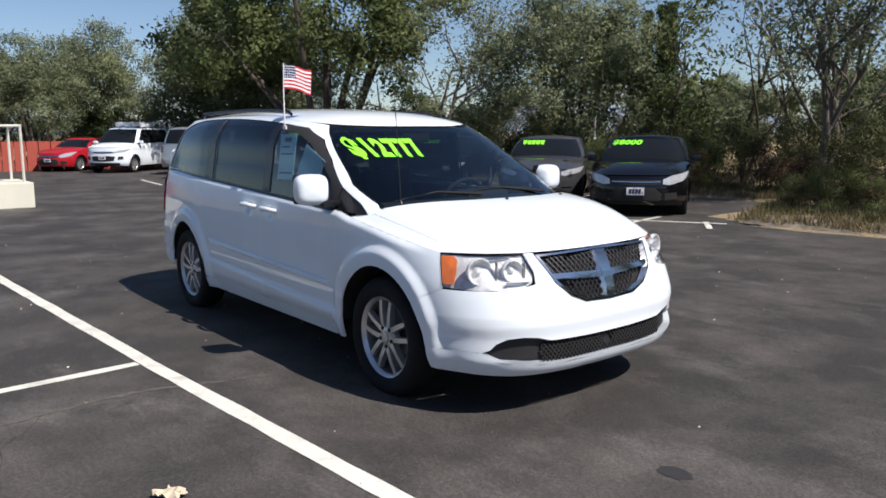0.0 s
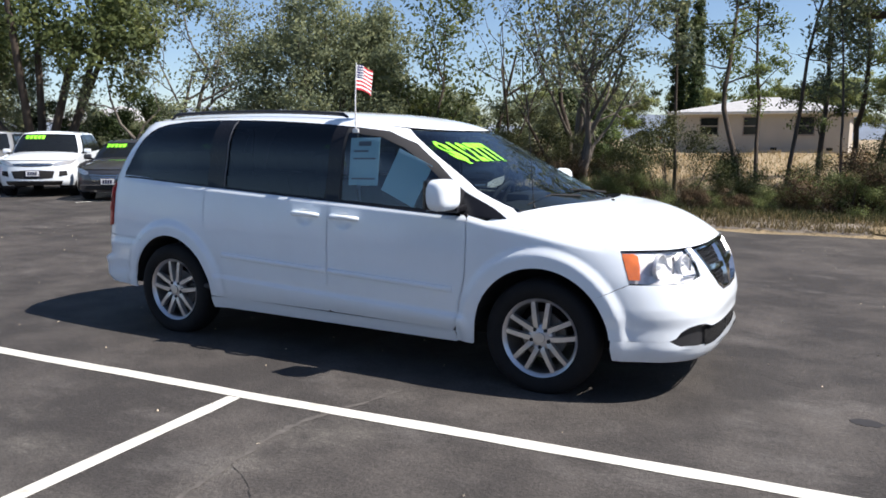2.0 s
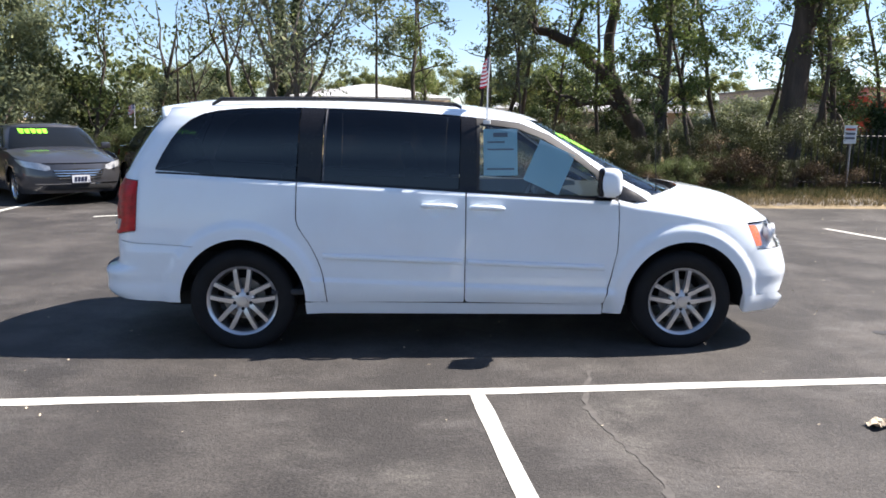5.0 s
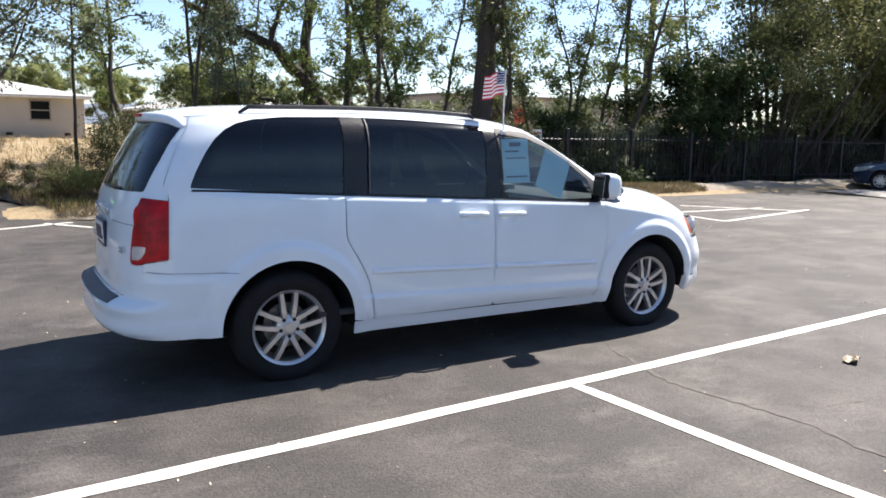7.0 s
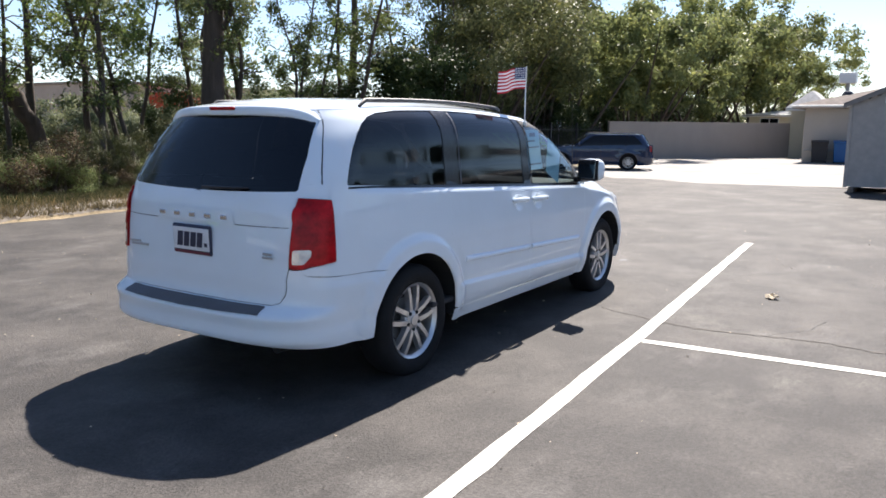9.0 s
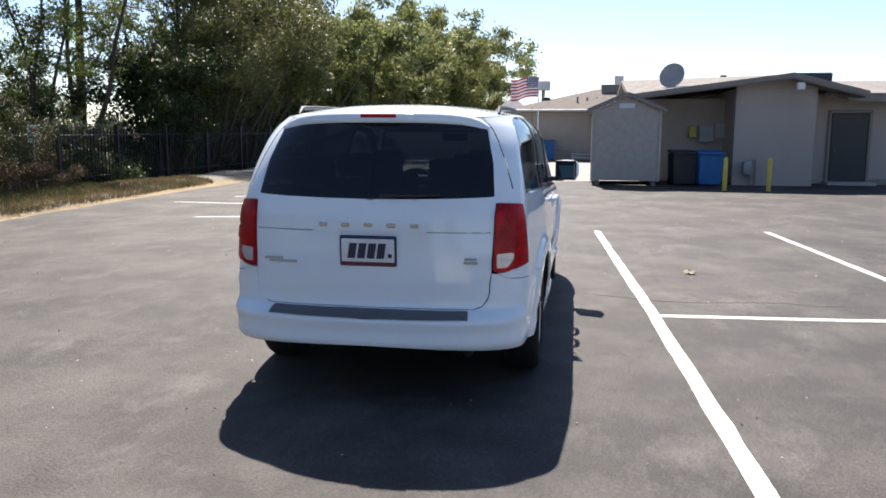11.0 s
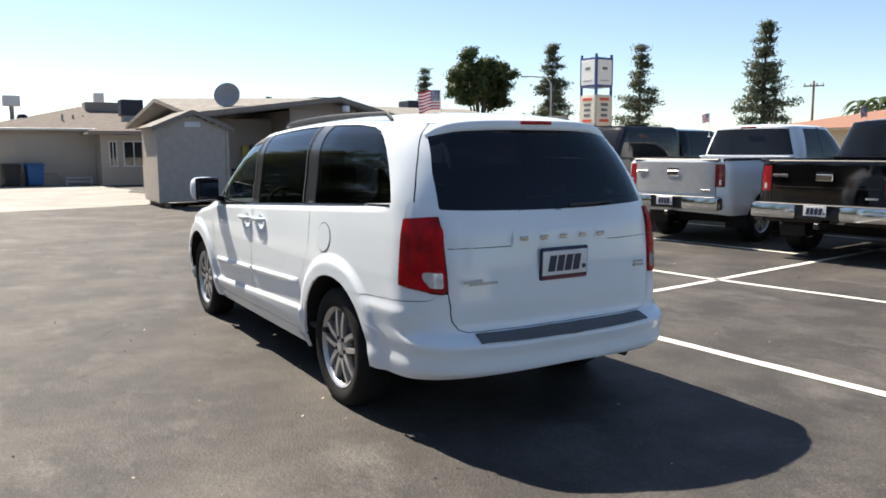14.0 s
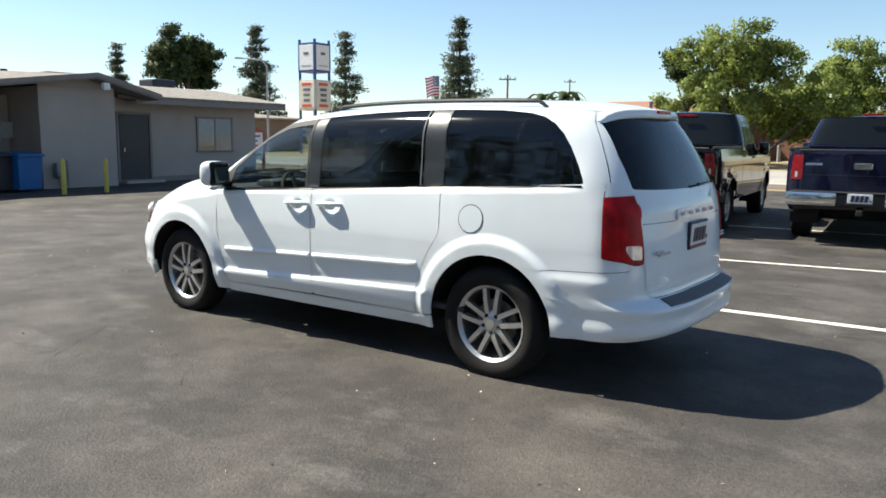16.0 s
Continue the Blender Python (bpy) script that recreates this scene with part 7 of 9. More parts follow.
fh = house("field_house", "beige bungalow with a pale low hip roof across the field", -7.0, 2.1, 42.0, 50.0, 0.72, 2.33, 0.95, "house_wall", "pale_roof", 0.4, [(-3.25, -2.45, 1.75, 2.75), (-0.55, 0.4, 1.75, 2.75), (-5.6, -4.6, 1.75, 2.75)], "y")
for x in (-6.2, -4.8, -1.6, 1.2):
    part("crawl_vent", box_bm((x, 41.99, 0.98), (0.32, 0.03, 0.16), 0.005), "dark", fh)
house("field_house", "dark low house with a pale roof beyond the field trees", 6.0, 20.0, 47.0, 55.0, 0.7, 1.9, 1.0, "wood", "pale_roof", 0.4)
house("white_house", "small white house with a grey roof behind the car row", -49.0, -42.5, 31.5, 38.0, 0.3, 2.4, 1.1, "white_trim", "pale_roof", 0.4, [(-46.0, -45.0, 1.4, 2.2)], "y")
house("tan_house", "tan house with a brown hip roof and a sash window", 33.6, 42.0, -12.0, 2.1, 0.0, 2.55, 1.2, "house_wall", "brown_roof", 0.5)
house("house_wing", "low wing of the tan house with paired windows", 31.8, 36.5, -8.0, -2.2, 0.0, 2.40, 0.75, "house_wall", "brown_roof", 0.55, [(-2.55, -2.85, 0.85, 1.95), (-3.15, -4.0, 0.85, 1.95)], "x")
part("gutter", tube_bm([(33.0, 2.6, 2.5), (33.0, -11, 2.5)], 0.05, 8), "white_trim", bpy.data.objects["tan_house"])
house("cream_house", "cream rendered outbuilding with a pale roof", 38.6, 42.0, 1.9, 3.5, 0.0, 2.55, 0.9, "cream", "pale_roof", 0.25)
house("cream_house", "cream house with a white flat roof behind the block wall", 57.0, 64.0, 5.6, 9.4, 0.0, 2.45, 0.35, "cream", "pale_roof", 0.45, [(8.6, 7.3, 1.35, 2.2)], "x")
house("grey_building", "grey industrial building far behind the trees", 20.0, 40.0, 34.0, 44.0, 0.5, 3.2, 0.3, "stucco", "shingle", 0.1)
house("clay_roof_building", "long low building with a red clay tile roof across the street", 12.0, 34.0, -62.0, -50.0, 0.0, 3.0, 1.4, "house_wall", "clay", 0.6)
house("clay_roof_building", "tan shop with a flat red parapet across the street", 6.0, 16.0, -64.0, -54.0, 0.0, 3.6, 0.5, "clay", "clay", 0.2)
house("street_building", "low brown shop building far across the street", 52.0, 70.0, -48.0, -38.0, 0.0, 3.0, 0.7, "wood", "shingle", 0.6)
house("street_building", "low pale building far across the street", 46.0, 62.0, -66.0, -56.0, 0.0, 3.2, 0.5, "house_wall", "pale_roof", 0.4)

# block wall east
bw = thing("block_wall", "tan concrete block wall along the back of the lot", "wall", kind="structure")
a, b = Vector((30.4, 10.2, 0)), Vector((39.0, 3.4, 0))
d = (b - a).normalized()
yaw = math.degrees(math.atan2(d.y, d.x))
part("wall_core", box_bm(((b - a).length / 2, 0, 0.86), ((b - a).length, 0.16, 1.72), 0.005, Matrix.Translation(a) @ pose(0, 0, 0, 0, 0, yaw)), "block", bw)
part("wall_cap", box_bm(((b - a).length / 2, 0, 1.745), ((b - a).length, 0.22, 0.05), 0.008, Matrix.Translation(a) @ pose(0, 0, 0, 0, 0, yaw)), "block", bw)

# low pale planter wall with a timber frame, west
lw = thing("planter_wall", "low pale rendered wall with a thin frame on top", "wall")
part("wall_core", box_bm((-13.9, -1.7, 0.27), (1.7, 3.5, 0.54), 0.02), "low_wall", lw)
for p0, p1 in (((-13.2, -0.1, 0.54), (-13.2, -0.1, 1.75)), ((-14.6, -0.1, 0.54), (-14.6, -0.1, 1.75)), ((-13.2, -3.2, 0.54), (-13.2, -3.2, 1.75)), ((-13.2, -0.1, 1.72), (-13.2, -3.2, 1.72)), ((-13.2, -0.1, 1.72), (-14.6, -0.1, 1.72))):
    part("frame_bar", tube_bm([p0, p1], 0.03, 6), "sign_cream", lw)
rf = thing("red_fence", "long faded red board fence at the end of the lot", "fence")
for k in range(46):
    part("board", box_bm((-33.6 + 0.28 * k * 0.30, -6 + 0.46 * k, 0.62), (0.05, 0.44, 1.26), 0.006), "red_fence", rf)

# iron picket fence along the east verge
fence = thing("iron_fence", "black iron picket fence behind the verge", "fence")
fa, fb = Vector((9.0, 12.1, 0)), Vector((29.8, 10.4, 0))
fd = (fb - fa)
for k in range(10):
    p = fa + fd * (k / 9)
    part("post", box_bm((p.x, p.y, 0.80), (0.09, 0.09, 1.75), 0.008), "iron", fence)
for zz in (0.28, 1.38):
    part("rail", tube_bm([(fa.x, fa.y, zz), (fb.x, fb.y, zz)], 0.022, 6), "iron", fence)
pk = bpy.data.meshes.new("picket")
bm = box_bm((0, 0, 0.78), (0.022, 0.022, 1.5), 0.0)
bm.to_mesh(pk)
bm.free()
pk.materials.append(MAT["iron"])
for k in range(150):
    p = fa + fd * ((k + 0.5) / 150)
    o = new("picket", pk)
    o.parent, o.location = fence, (p.x, p.y, 0.02)

# red machine behind the fence, small sign, boulders
rt = thing("red_container", "red steel skip standing before the grey building behind the trees", "container", pose(23.7, 33.0, 0.85, 0, 0, 12))
part("body", prism_bm([(-1.1, 0.3), (1.1, 0.3), (1.4, 2.3), (-1.4, 2.3)], 1, -0.9, 0.9, 0.03), "red_metal", rt)
for x in (-0.8, 0.0, 0.8):
    part("rib", box_bm((x, -0.93, 1.3), (0.10, 0.08, 1.9), 0.01), "red_metal", rt)
part("rim", box_bm((0, -0.92, 2.3), (2.9, 0.12, 0.12), 0.01), "red_metal", rt)
part("base", box_bm((0, 0, 0.15), (2.0, 1.6, 0.3), 0.02), "red_metal", rt)
for x, y, z, lb in ((10.0, 11.6, 1.62, "small white notice on a thin post by the fence"), (28.0, 11.7, 1.75, "small white parking notice on a thin post")):
    t = thing("notice", lb, "sign", pose(x, y, 0, 0, 0, -25))
    part("post", tube_bm([(0, 0, 0), (0, 0, z)], 0.02, 8), "steel", t)
    part("board", box_bm((-0.02, -0.03, z - 0.2), (0.26, 0.012, 0.42), 0.004), "sign_white", t)
    for k in range(3):
        part("bar", box_bm((-0.02, -0.038, z - 0.08 - k * 0.1), (0.2, 0.006, 0.05), 0), "sign_red" if k == 0 else "ink", t)

# notice board by the street corner of the office
nb = thing("lot_sign", "white painted notice board between red-brown posts by the street", "sign", pose(22.3, -17.2, 0, 0, 0, -70))
for x in (-0.95, 0.95):
    part("post", box_bm((x, 0, 0.78), (0.12, 0.12, 1.56), 0.008), "red_fence", nb)
part("board", box_bm((0, 0, 1.0), (1.78, 0.05, 1.16), 0.008), "sign_white", nb)
part("cap", prism_bm([(-1.06, 1.56), (1.06, 1.60), (0.0, 1.86)], 1, -0.09, 0.09), "red_fence", nb)
for k, (ww, mt) in enumerate(((1.3, "ink"), (0.7, "sign_blue"), (0.9, "sign_red"), (0.6, "sign_blue"), (1.4, "ink"))):
    part("mark", box_bm((0.05 * (k % 2), -0.03, 1.42 - 0.2 * k), (ww, 0.012, 0.08), 0), mt, nb)

# sign tower by the street
st = thing("sign_tower", "tall blue-framed sign tower with lit boxes by the street", "sign", pose(42.4, -40.6, 0, 0, 0, 2))
for x, y in ((-0.82, -0.82), (0.82, -0.82), (-0.82, 0.82), (0.82, 0.82)):
    part("post", tube_bm([(x, y, 0), (x, y, 9.0)], 0.11, 10), "sign_blue", st, smooth=True)
for z0, z1, fr, fill, in ((6.45, 8.75, "sign_blue", "sign_white"), (3.45, 5.85, "sign_cream", "sign_cream")):
    bx = part("sign_box", box_bm((0, 0, (z0 + z1) / 2), (1.84, 1.84, z1 - z0), 0.04), fr, st)
    for k in range(4):
        m = pose(0, 0, 0, 0, 0, 90 * k)
        part("sign_face", box_bm((0, -0.925, (z0 + z1) / 2), (1.50 if fr == "sign_blue" else 1.66, 0.03, z1 - z0 - 0.36), 0.01, m), fill, bx)
        if fr == "sign_blue":
            part("mark", box_bm((0, -0.95, z1 - 0.85), (0.55, 0.02, 0.22), 0.01, m), "ink", bx)
            part("mark", box_bm((0, -0.95, z0 + 0.5), (1.0, 0.02, 0.08), 0.0, m), "steel", bx)
        else:
            for j, (mt, ww) in enumerate((("sign_red", 1.2), ("ink", 0.9), ("ink", 0.8), ("ink", 0.8), ("sign_red", 1.2))):
                part("mark", box_bm((0, -0.95, z1 - 0.35 - j * 0.42), (ww * 0.85, 0.02, 0.22), 0.0, m), mt, bx)

# street lamps, wooden poles
for x, y, hh, ang in ((48.0, -40.5, 7.7, 60), (8.5, -48.7, 7.6, 10)):
    t = thing("street_lamp", "grey street lamp on a tall curved pole", "street lamp", pose(x, y, 0, 0, 0, ang), "street lamps")
    part("pole", tube_bm([(0, 0, 0), (0, 0, hh - 0.5), (0.4, 0, hh), (2.0, 0, hh + 0.1)], [0.12, 0.08, 0.06, 0.05], 10), "steel", t, smooth=True)
    part("lamp_head", box_bm((2.3, 0, hh + 0.08), (0.7, 0.25, 0.14), 0.05), "steel", t, smooth=True)
for x, y, hh in ((33.1, -55.1, 6.9), (44, -88, 9.0)):
    t = thing("utility_pole", "brown wooden utility pole with a crossbar", "utility pole", pose(x, y, 0, 0, 0, 35), "utility poles")
    part("pole", tube_bm([(0, 0, 0), (0, 0, hh)], [0.12, 0.08], 8), "wood", t, smooth=True)
    part("crossbar", box_bm((0, 0, hh - 0.4), (1.5, 0.10, 0.10), 0.01), "wood", t)
    for k in range(4):
        part("insulator", tube_bm([(-0.66 + k * 0.44, 0, hh - 0.35), (-0.66 + k * 0.44, 0, hh - 0.2)], 0.05, 6), "steel", t)

# street south of the lot, pavement kerb
grid_object("street", [-200, -60, -30, 0, 30, 60, 200], [-34, -28, -21.5], lambda x, y: 0.0, "road", "pale concrete street beyond the lot", "road")
tagged(part("kerb", box_bm((0, -20.6, 0.05), (110, 0.6, 0.16), 0.02), "concrete", None), "pale concrete kerb along the street", "kerb", kind="structure")

# steps and roof gear of the tan house
stp = thing("door_steps", "low white wooden steps by the tan house", "steps", pose(32.7, -1.35, 0))
for k in range(2):
    part("tread", box_bm((0.18 * k, 0, 0.17 + 0.17 * k), (0.34, 1.1, 0.05), 0.008), "white_trim", stp)
for y in (-0.5, 0.5):
    part("stringer", box_bm((0.1, y, 0.15), (0.5, 0.06, 0.28), 0.006), "white_trim", stp)
for x, y, z, s3, mt, lb in ((37.5, -3.2, 3.65, (1.4, 1.9, 0.6), "fascia", "boxed tan roof housing on the house"), (40.0, -3.3, 4.35, (0.5, 0.5, 0.5), "white_trim", "small pale cooler raised over the roof"), (37.8, 0.9, 3.95, (0.7, 0.75, 0.5), "white_plastic", "white evaporative cooler on the house roof")):
    t = thing("roof_cooler", lb, "cooler", pose(x, y, z))
    part("casing", box_bm((0, 0, 0), s3, 0.03), mt, t)
    part("duct", tube_bm([(0, 0, -s3[2] / 2), (0, 0, 2.9 - z)], 0.10, 10), "steel", t, smooth=True)
t = thing("roof_turbine", "dark round roof vent on the tan house", "vent", pose(35.3, 0.6, 3.02))
part("hood", add_lathe(bmesh.new(), [(0.0, 0.22), (0.16, 0.19), (0.24, 0.08), (0.24, 0.0), (0.12, -0.25), (0.0, -0.25)], 18, pose(0, 0, 0, 90)), "ac_dark", t, smooth=True)
for k in range(3):
    t = thing("vent_pipe", "thin grey vent pipe on the tan roof", "pipe", pose(34.6 + 0.5 * k, -1.0 - 0.5 * k, 2.8), "vent pipes")
    part("pipe", tube_bm([(0, 0, -0.1), (0, 0, 0.42)], 0.05, 8), "steel", t, smooth=True)
t = thing("wall_pipe", "thin pale pipe along the foot of the house wall", "pipe", pose(33.52, 0, 0.55))
part("pipe", tube_bm([(0, 2.0, 0), (0, -0.6, 0), (0, -0.8, -0.5)], 0.04, 8), "meter", t, smooth=True)

# ---- trees, shrubs, grass ----
RNG = np.random.default_rng(7)


def leaf_cloud(centres, spread, per, size, rng, aspect=0.5, flat=0.0, hubs=None):
    """Small four-sided leaves scattered round the centres, turned outwards from the hub of their bough."""
    centres = np.asarray(centres, float)
    c = np.repeat(centres, per, axis=0)
    n = len(c)
    hub = np.repeat(centres if hubs is None else np.asarray(hubs, float), per, axis=0)
    c = c + rng.normal(0, 1, (n, 3)) * np.asarray(spread)
    a = rng.normal(0, 1, (n, 3))
    a[:, 2] *= (1 - flat)
    a /= np.linalg.norm(a, axis=1, keepdims=True) + 1e-9
    b = np.cross(a, rng.normal(0, 1, (n, 3)))
    b /= np.linalg.norm(b, axis=1, keepdims=True) + 1e-9
    out = c - hub + [0, 0, 0.05]
    out = out / (np.linalg.norm(out, axis=1, keepdims=True) + 1e-9)
    face = np.cross(a, b)
    away = (face * out).sum(1) < 0
    b[away] *= -1
    face[away] *= -1
    s = size * rng.uniform(0.6, 1.3, (n, 1))
    v = np.stack([c - a * s, c - b * s * aspect, c + a * s, c + b * s * aspect], axis=1).reshape(-1, 3)
    nr = out * 0.72 + face * 0.5
    nr = np.repeat(nr / (np.linalg.norm(nr, axis=1, keepdims=True) + 1e-9), 4, axis=0)
    return v, np.arange(4 * n).reshape(-1, 4), nr


def array_mesh(name, v, f, mat, nr=None):
    me = bpy.data.meshes.new(name)
    me.vertices.add(len(v))
    me.vertices.foreach_set("co", np.ascontiguousarray(v, dtype=np.float32).ravel())
    k = f.shape[1]
    me.loops.add(f.size)
    me.loops.foreach_set("vertex_index", np.ascontiguousarray(f, dtype=np.int32).ravel())
    me.polygons.add(len(f))
    me.polygons.foreach_set("loop_start", np.arange(0, f.size, k, dtype=np.int32))
    me.update(calc_edges=True)
    if nr is not None:
        me.shade_smooth()
        me.normals_split_custom_set_from_vertices(nr.tolist())
    me.materials.append(MAT[mat])
    return me


def grow(rng, p, d, length, r, depth, tubes, tips, wander=0.22, split=(2, 4), ratio=0.62, up=0.12, bare=0.35):
    """One limb and those that leave it; fills tubes and the tips where leaves hang."""
    pts, rad = [p], [r]
    n = 5 if depth > 1 else 3
    for k in range(n):
        d = (d + Vector(rng.normal(0, wander, 3)) + Vector((0, 0, up))).normalized()
        p = p + d * (length / n)
        pts.append(p)
        rad.append(r * (1 - (0.78 if depth > 1 else 0.6) * (k + 1) / n))
        if depth <= 1:
            tips.append(tuple(p))
    tubes.append((pts, rad, 7 if depth > 2 else (5 if depth > 1 else 4)))
    if depth <= 0:
        return
    for _ in range(int(rng.integers(split[0], split[1] + 1))):
        t = rng.uniform(bare, 1.0)
        i = min(n - 1, int(t * n))
        q = pts[i] + (pts[i + 1] - pts[i]) * (t * n - i)
        side = Vector(rng.normal(0, 1, 3))
        side = (side - d * side.dot(d)).normalized()
        nd = (d * rng.uniform(0.35, 0.9) + side * rng.uniform(0.5, 0.9)).normalized()
        grow(rng, q, nd, length * ratio * rng.uniform(0.75, 1.2), max(rad[i] * 0.62, r * 0.3), depth - 1, tubes, tips, wander, split, ratio, up, 0.2)


def tree(name, label, seed, height, r, stems=1, depth=3, split=(2, 4), spread=0.30, per=16, size=0.10, leaf="leaf", bark="bark", ratio=0.62, up=0.12, wander=0.2, bare=0.35, lean=0.15, droop=0.0, aspect=0.5, tip_keep=1.0):
    """A tapered trunk with limbs and a ragged crown, built at the origin under an Empty."""
    rng = np.random.default_rng(seed)
    tubes, tips = [], []
    for s in range(stems):
        a = rng.uniform(0, 6.28)
        d = Vector((math.cos(a) * lean * (1 + s * 0.5), math.sin(a) * lean * (1 + s * 0.5), 1)).normalized()
        base = Vector((rng.normal(0, 0.18), rng.normal(0, 0.18), -0.25)) if stems > 1 else Vector((0, 0, -0.25))
        grow(rng, base, d, height * rng.uniform(0.55, 0.7), r * (1 if s == 0 else rng.uniform(0.5, 0.85)), depth, tubes, tips, wander, split, ratio, up, bare)
    t = thing(name, label, "tree")
    bm = bmesh.new()
    for pts, rad, seg in tubes:
        add_tube(bm, pts, rad, seg, False)
    part("trunk", bm, bark, t, smooth=True, angle=80)
    c = np.array(tips)
    if tip_keep < 1:
        c = c[rng.random(len(c)) < tip_keep]
    if droop:
        c = np.concatenate([c, c - np.array([0, 0, droop]) * rng.random((len(c), 1))])
    v, f, nr = leaf_cloud(c, (spread, spread, spread * 0.8), per, size, rng, aspect)
    crown = new("crown", array_mesh("crown", v, f, leaf, nr))
    crown.parent = t
    return t


def clump_tree(name, label, seed, height, width, base, leaf, per=26, size=0.12, n=150, bark="bark", r=0.2, shell=0.55, spread=0.28, category="tree", gaps=0.0):
    """A dense tree: boughs of leaves filling an uneven rounded form on a short forked trunk."""
    rng = np.random.default_rng(seed)
    t = thing(name, label, category)
    tubes = []
    cs, hubs = [], []
    lobes = [(Vector((rng.normal(0, 0.28) * width, rng.normal(0, 0.28) * width, base + (height - base) * rng.uniform(0.2, 0.8))), rng.uniform(0.24, 0.42) * width) for _ in range(9)]
    for _ in range(max(10, n // 6)):
        c, q = lobes[int(rng.integers(len(lobes)))]
        d = Vector(rng.normal(0, 1, 3)).normalized() * (q * rng.uniform(shell, 1.0))
        p = c + Vector((d.x, d.y, d.z * 0.8))
        if not base * 0.6 < p.z < height:
            continue
        size_b = width * rng.uniform(0.055, 0.125)
        for _ in range(6):
            e = Vector(rng.normal(0, 1, 3)).normalized() * size_b * rng.uniform(0.5, 1.0)
            cs.append(tuple(p + Vector((e.x, e.y, e.z * 0.7))))
            hubs.append(tuple(p - Vector((0, 0, size_b * 0.3))))
    for c, q in lobes:
        m = Vector((c.x * 0.3, c.y * 0.3, base * 0.7))
        tubes.append(([Vector((0, 0, -0.2)), m, c], [r, r * 0.5, r * 0.1], 6))
    bm = bmesh.new()
    for pts, rad, seg in tubes:
        add_tube(bm, pts, rad, seg, False)
    part("trunk", bm, bark, t, smooth=True, angle=80)
    v, f, nr = leaf_cloud(cs, (spread * 0.8, spread * 0.8, spread * 0.65), per, size, rng, hubs=hubs)
    crown = new("crown", array_mesh("crown", v, f, leaf, nr))
    crown.parent = t
    return t


def conifer(name, label, seed, height, width, leaf="needle", gaps=0.25, n=26, per=20, size=0.2, taper=1.0, base=0.1, spread=0.3):
    """A straight trunk with tiers of branches, each hung with sprays of needles."""
    rng = np.random.default_rng(seed)
    t = thing(name, label, "tree")
    bm = bmesh.new()
    add_tube(bm, [(0, 0, -0.2), (0.05, 0, height * 0.5), (0, 0, height * 0.98)], [height * 0.018, height * 0.012, 0.03], 7, False)
    cs, hubs = [], []
    for k in range(n):
        f = base + (1 - base) * (k + 0.4 * rng.random()) / n
        z = height * f
        q = width * (1 - f) ** taper * rng.uniform(0.75, 1.1) + 0.10
        for j in range(4 + int(q * 2.2)):
            if rng.random() < gaps:
                continue
            a, m = rng.uniform(0, 6.28), rng.uniform(0.55, 1.2)
            e = Vector((math.cos(a) * q * m, math.sin(a) * q * m, z + q * rng.uniform(-0.22, 0.16)))
            add_tube(bm, [(0, 0, z), e], [0.05, 0.015], 4, False)
            for w in (0.4, 0.62, 0.82, 1.0):
                cs.append((e.x * w, e.y * w, z + (e.z - z) * w + 0.04))
                hubs.append((e.x * 0.6, e.y * 0.6, z - 0.25))
    part("trunk", bm, "bark", t, smooth=True, angle=80)
    v, f, nr = leaf_cloud(cs, (spread, spread, spread * 0.6), per, size, rng, 0.4, hubs=hubs)
    crown = new("crown", array_mesh("crown", v, f, leaf, nr))
    crown.parent = t
    return t


placed = {}


def plant(proto, x, y, scale=1.0, turn=0.0, z=None):
    """Puts the prototype itself first, then copies of it."""
    z = ground_height(x, y) if z is None else z
    m = pose(x, y, z, 0, 0, turn) @ Matrix.Diagonal((scale, scale, scale, 1))
    if proto.name not in placed:
        placed[proto.name] = proto
        proto.matrix_basis = m
        return proto
    o = copy_thing(proto, Matrix.Identity(4))
    o.matrix_basis = m
    return o


SPARSE = [tree("sparse_tree", "sparse grey-green tree with bare branching limbs by the ditch", 11, 8.5, 0.17, 3, 4, (2, 4), 0.22, 7, 0.075, "leaf_olive", "bark_pale", up=0.14, lean=0.22, tip_keep=0.75),
          tree("sparse_tree", "tall thin-leaved tree with several pale trunks", 23, 9.5, 0.20, 2, 4, (2, 4), 0.24, 7, 0.075, "leaf_olive", "bark_pale", up=0.16, lean=0.14, tip_keep=0.7),
          tree("sparse_tree", "open-crowned tree with dark trunk and small leaves", 37, 8.0, 0.14, 2, 4, (2, 3), 0.24, 8, 0.075, "leaf", "bark", up=0.18, lean=0.16),
          tree("slender_tree", "slender young tree with a thin dark stem", 41, 6.5, 0.075, 1, 3, (4, 6), 0.22, 5, 0.08, "leaf", "bark", up=0.2, lean=0.1, ratio=0.45)]
BARE = tree("sparse_tree", "nearly bare many-stemmed tree with pale limbs by the ditch", 11, 8.5, 0.15, 3, 4, (2, 4), 0.20, 6, 0.074, "leaf_olive", "bark_pale", up=0.14, lean=0.22, tip_keep=0.6)
OLIVE = clump_tree("olive_tree", "dense grey-green bushy tree at the edge of the lot", 71, 7.2, 6.0, 0.6, "leaf_olive", 60, 0.062, 760)
GREEN = clump_tree("shade_tree", "tall full green tree with drooping foliage", 73, 10.5, 7.0, 1.8, "leaf", 60, 0.08, 720, r=0.22)
LACE = clump_tree("lacy_tree", "tall open tree with dull olive leaves behind the fence", 77, 10.5, 6.0, 1.8, "leaf_dull", 50, 0.07, 380, r=0.2, spread=0.42)
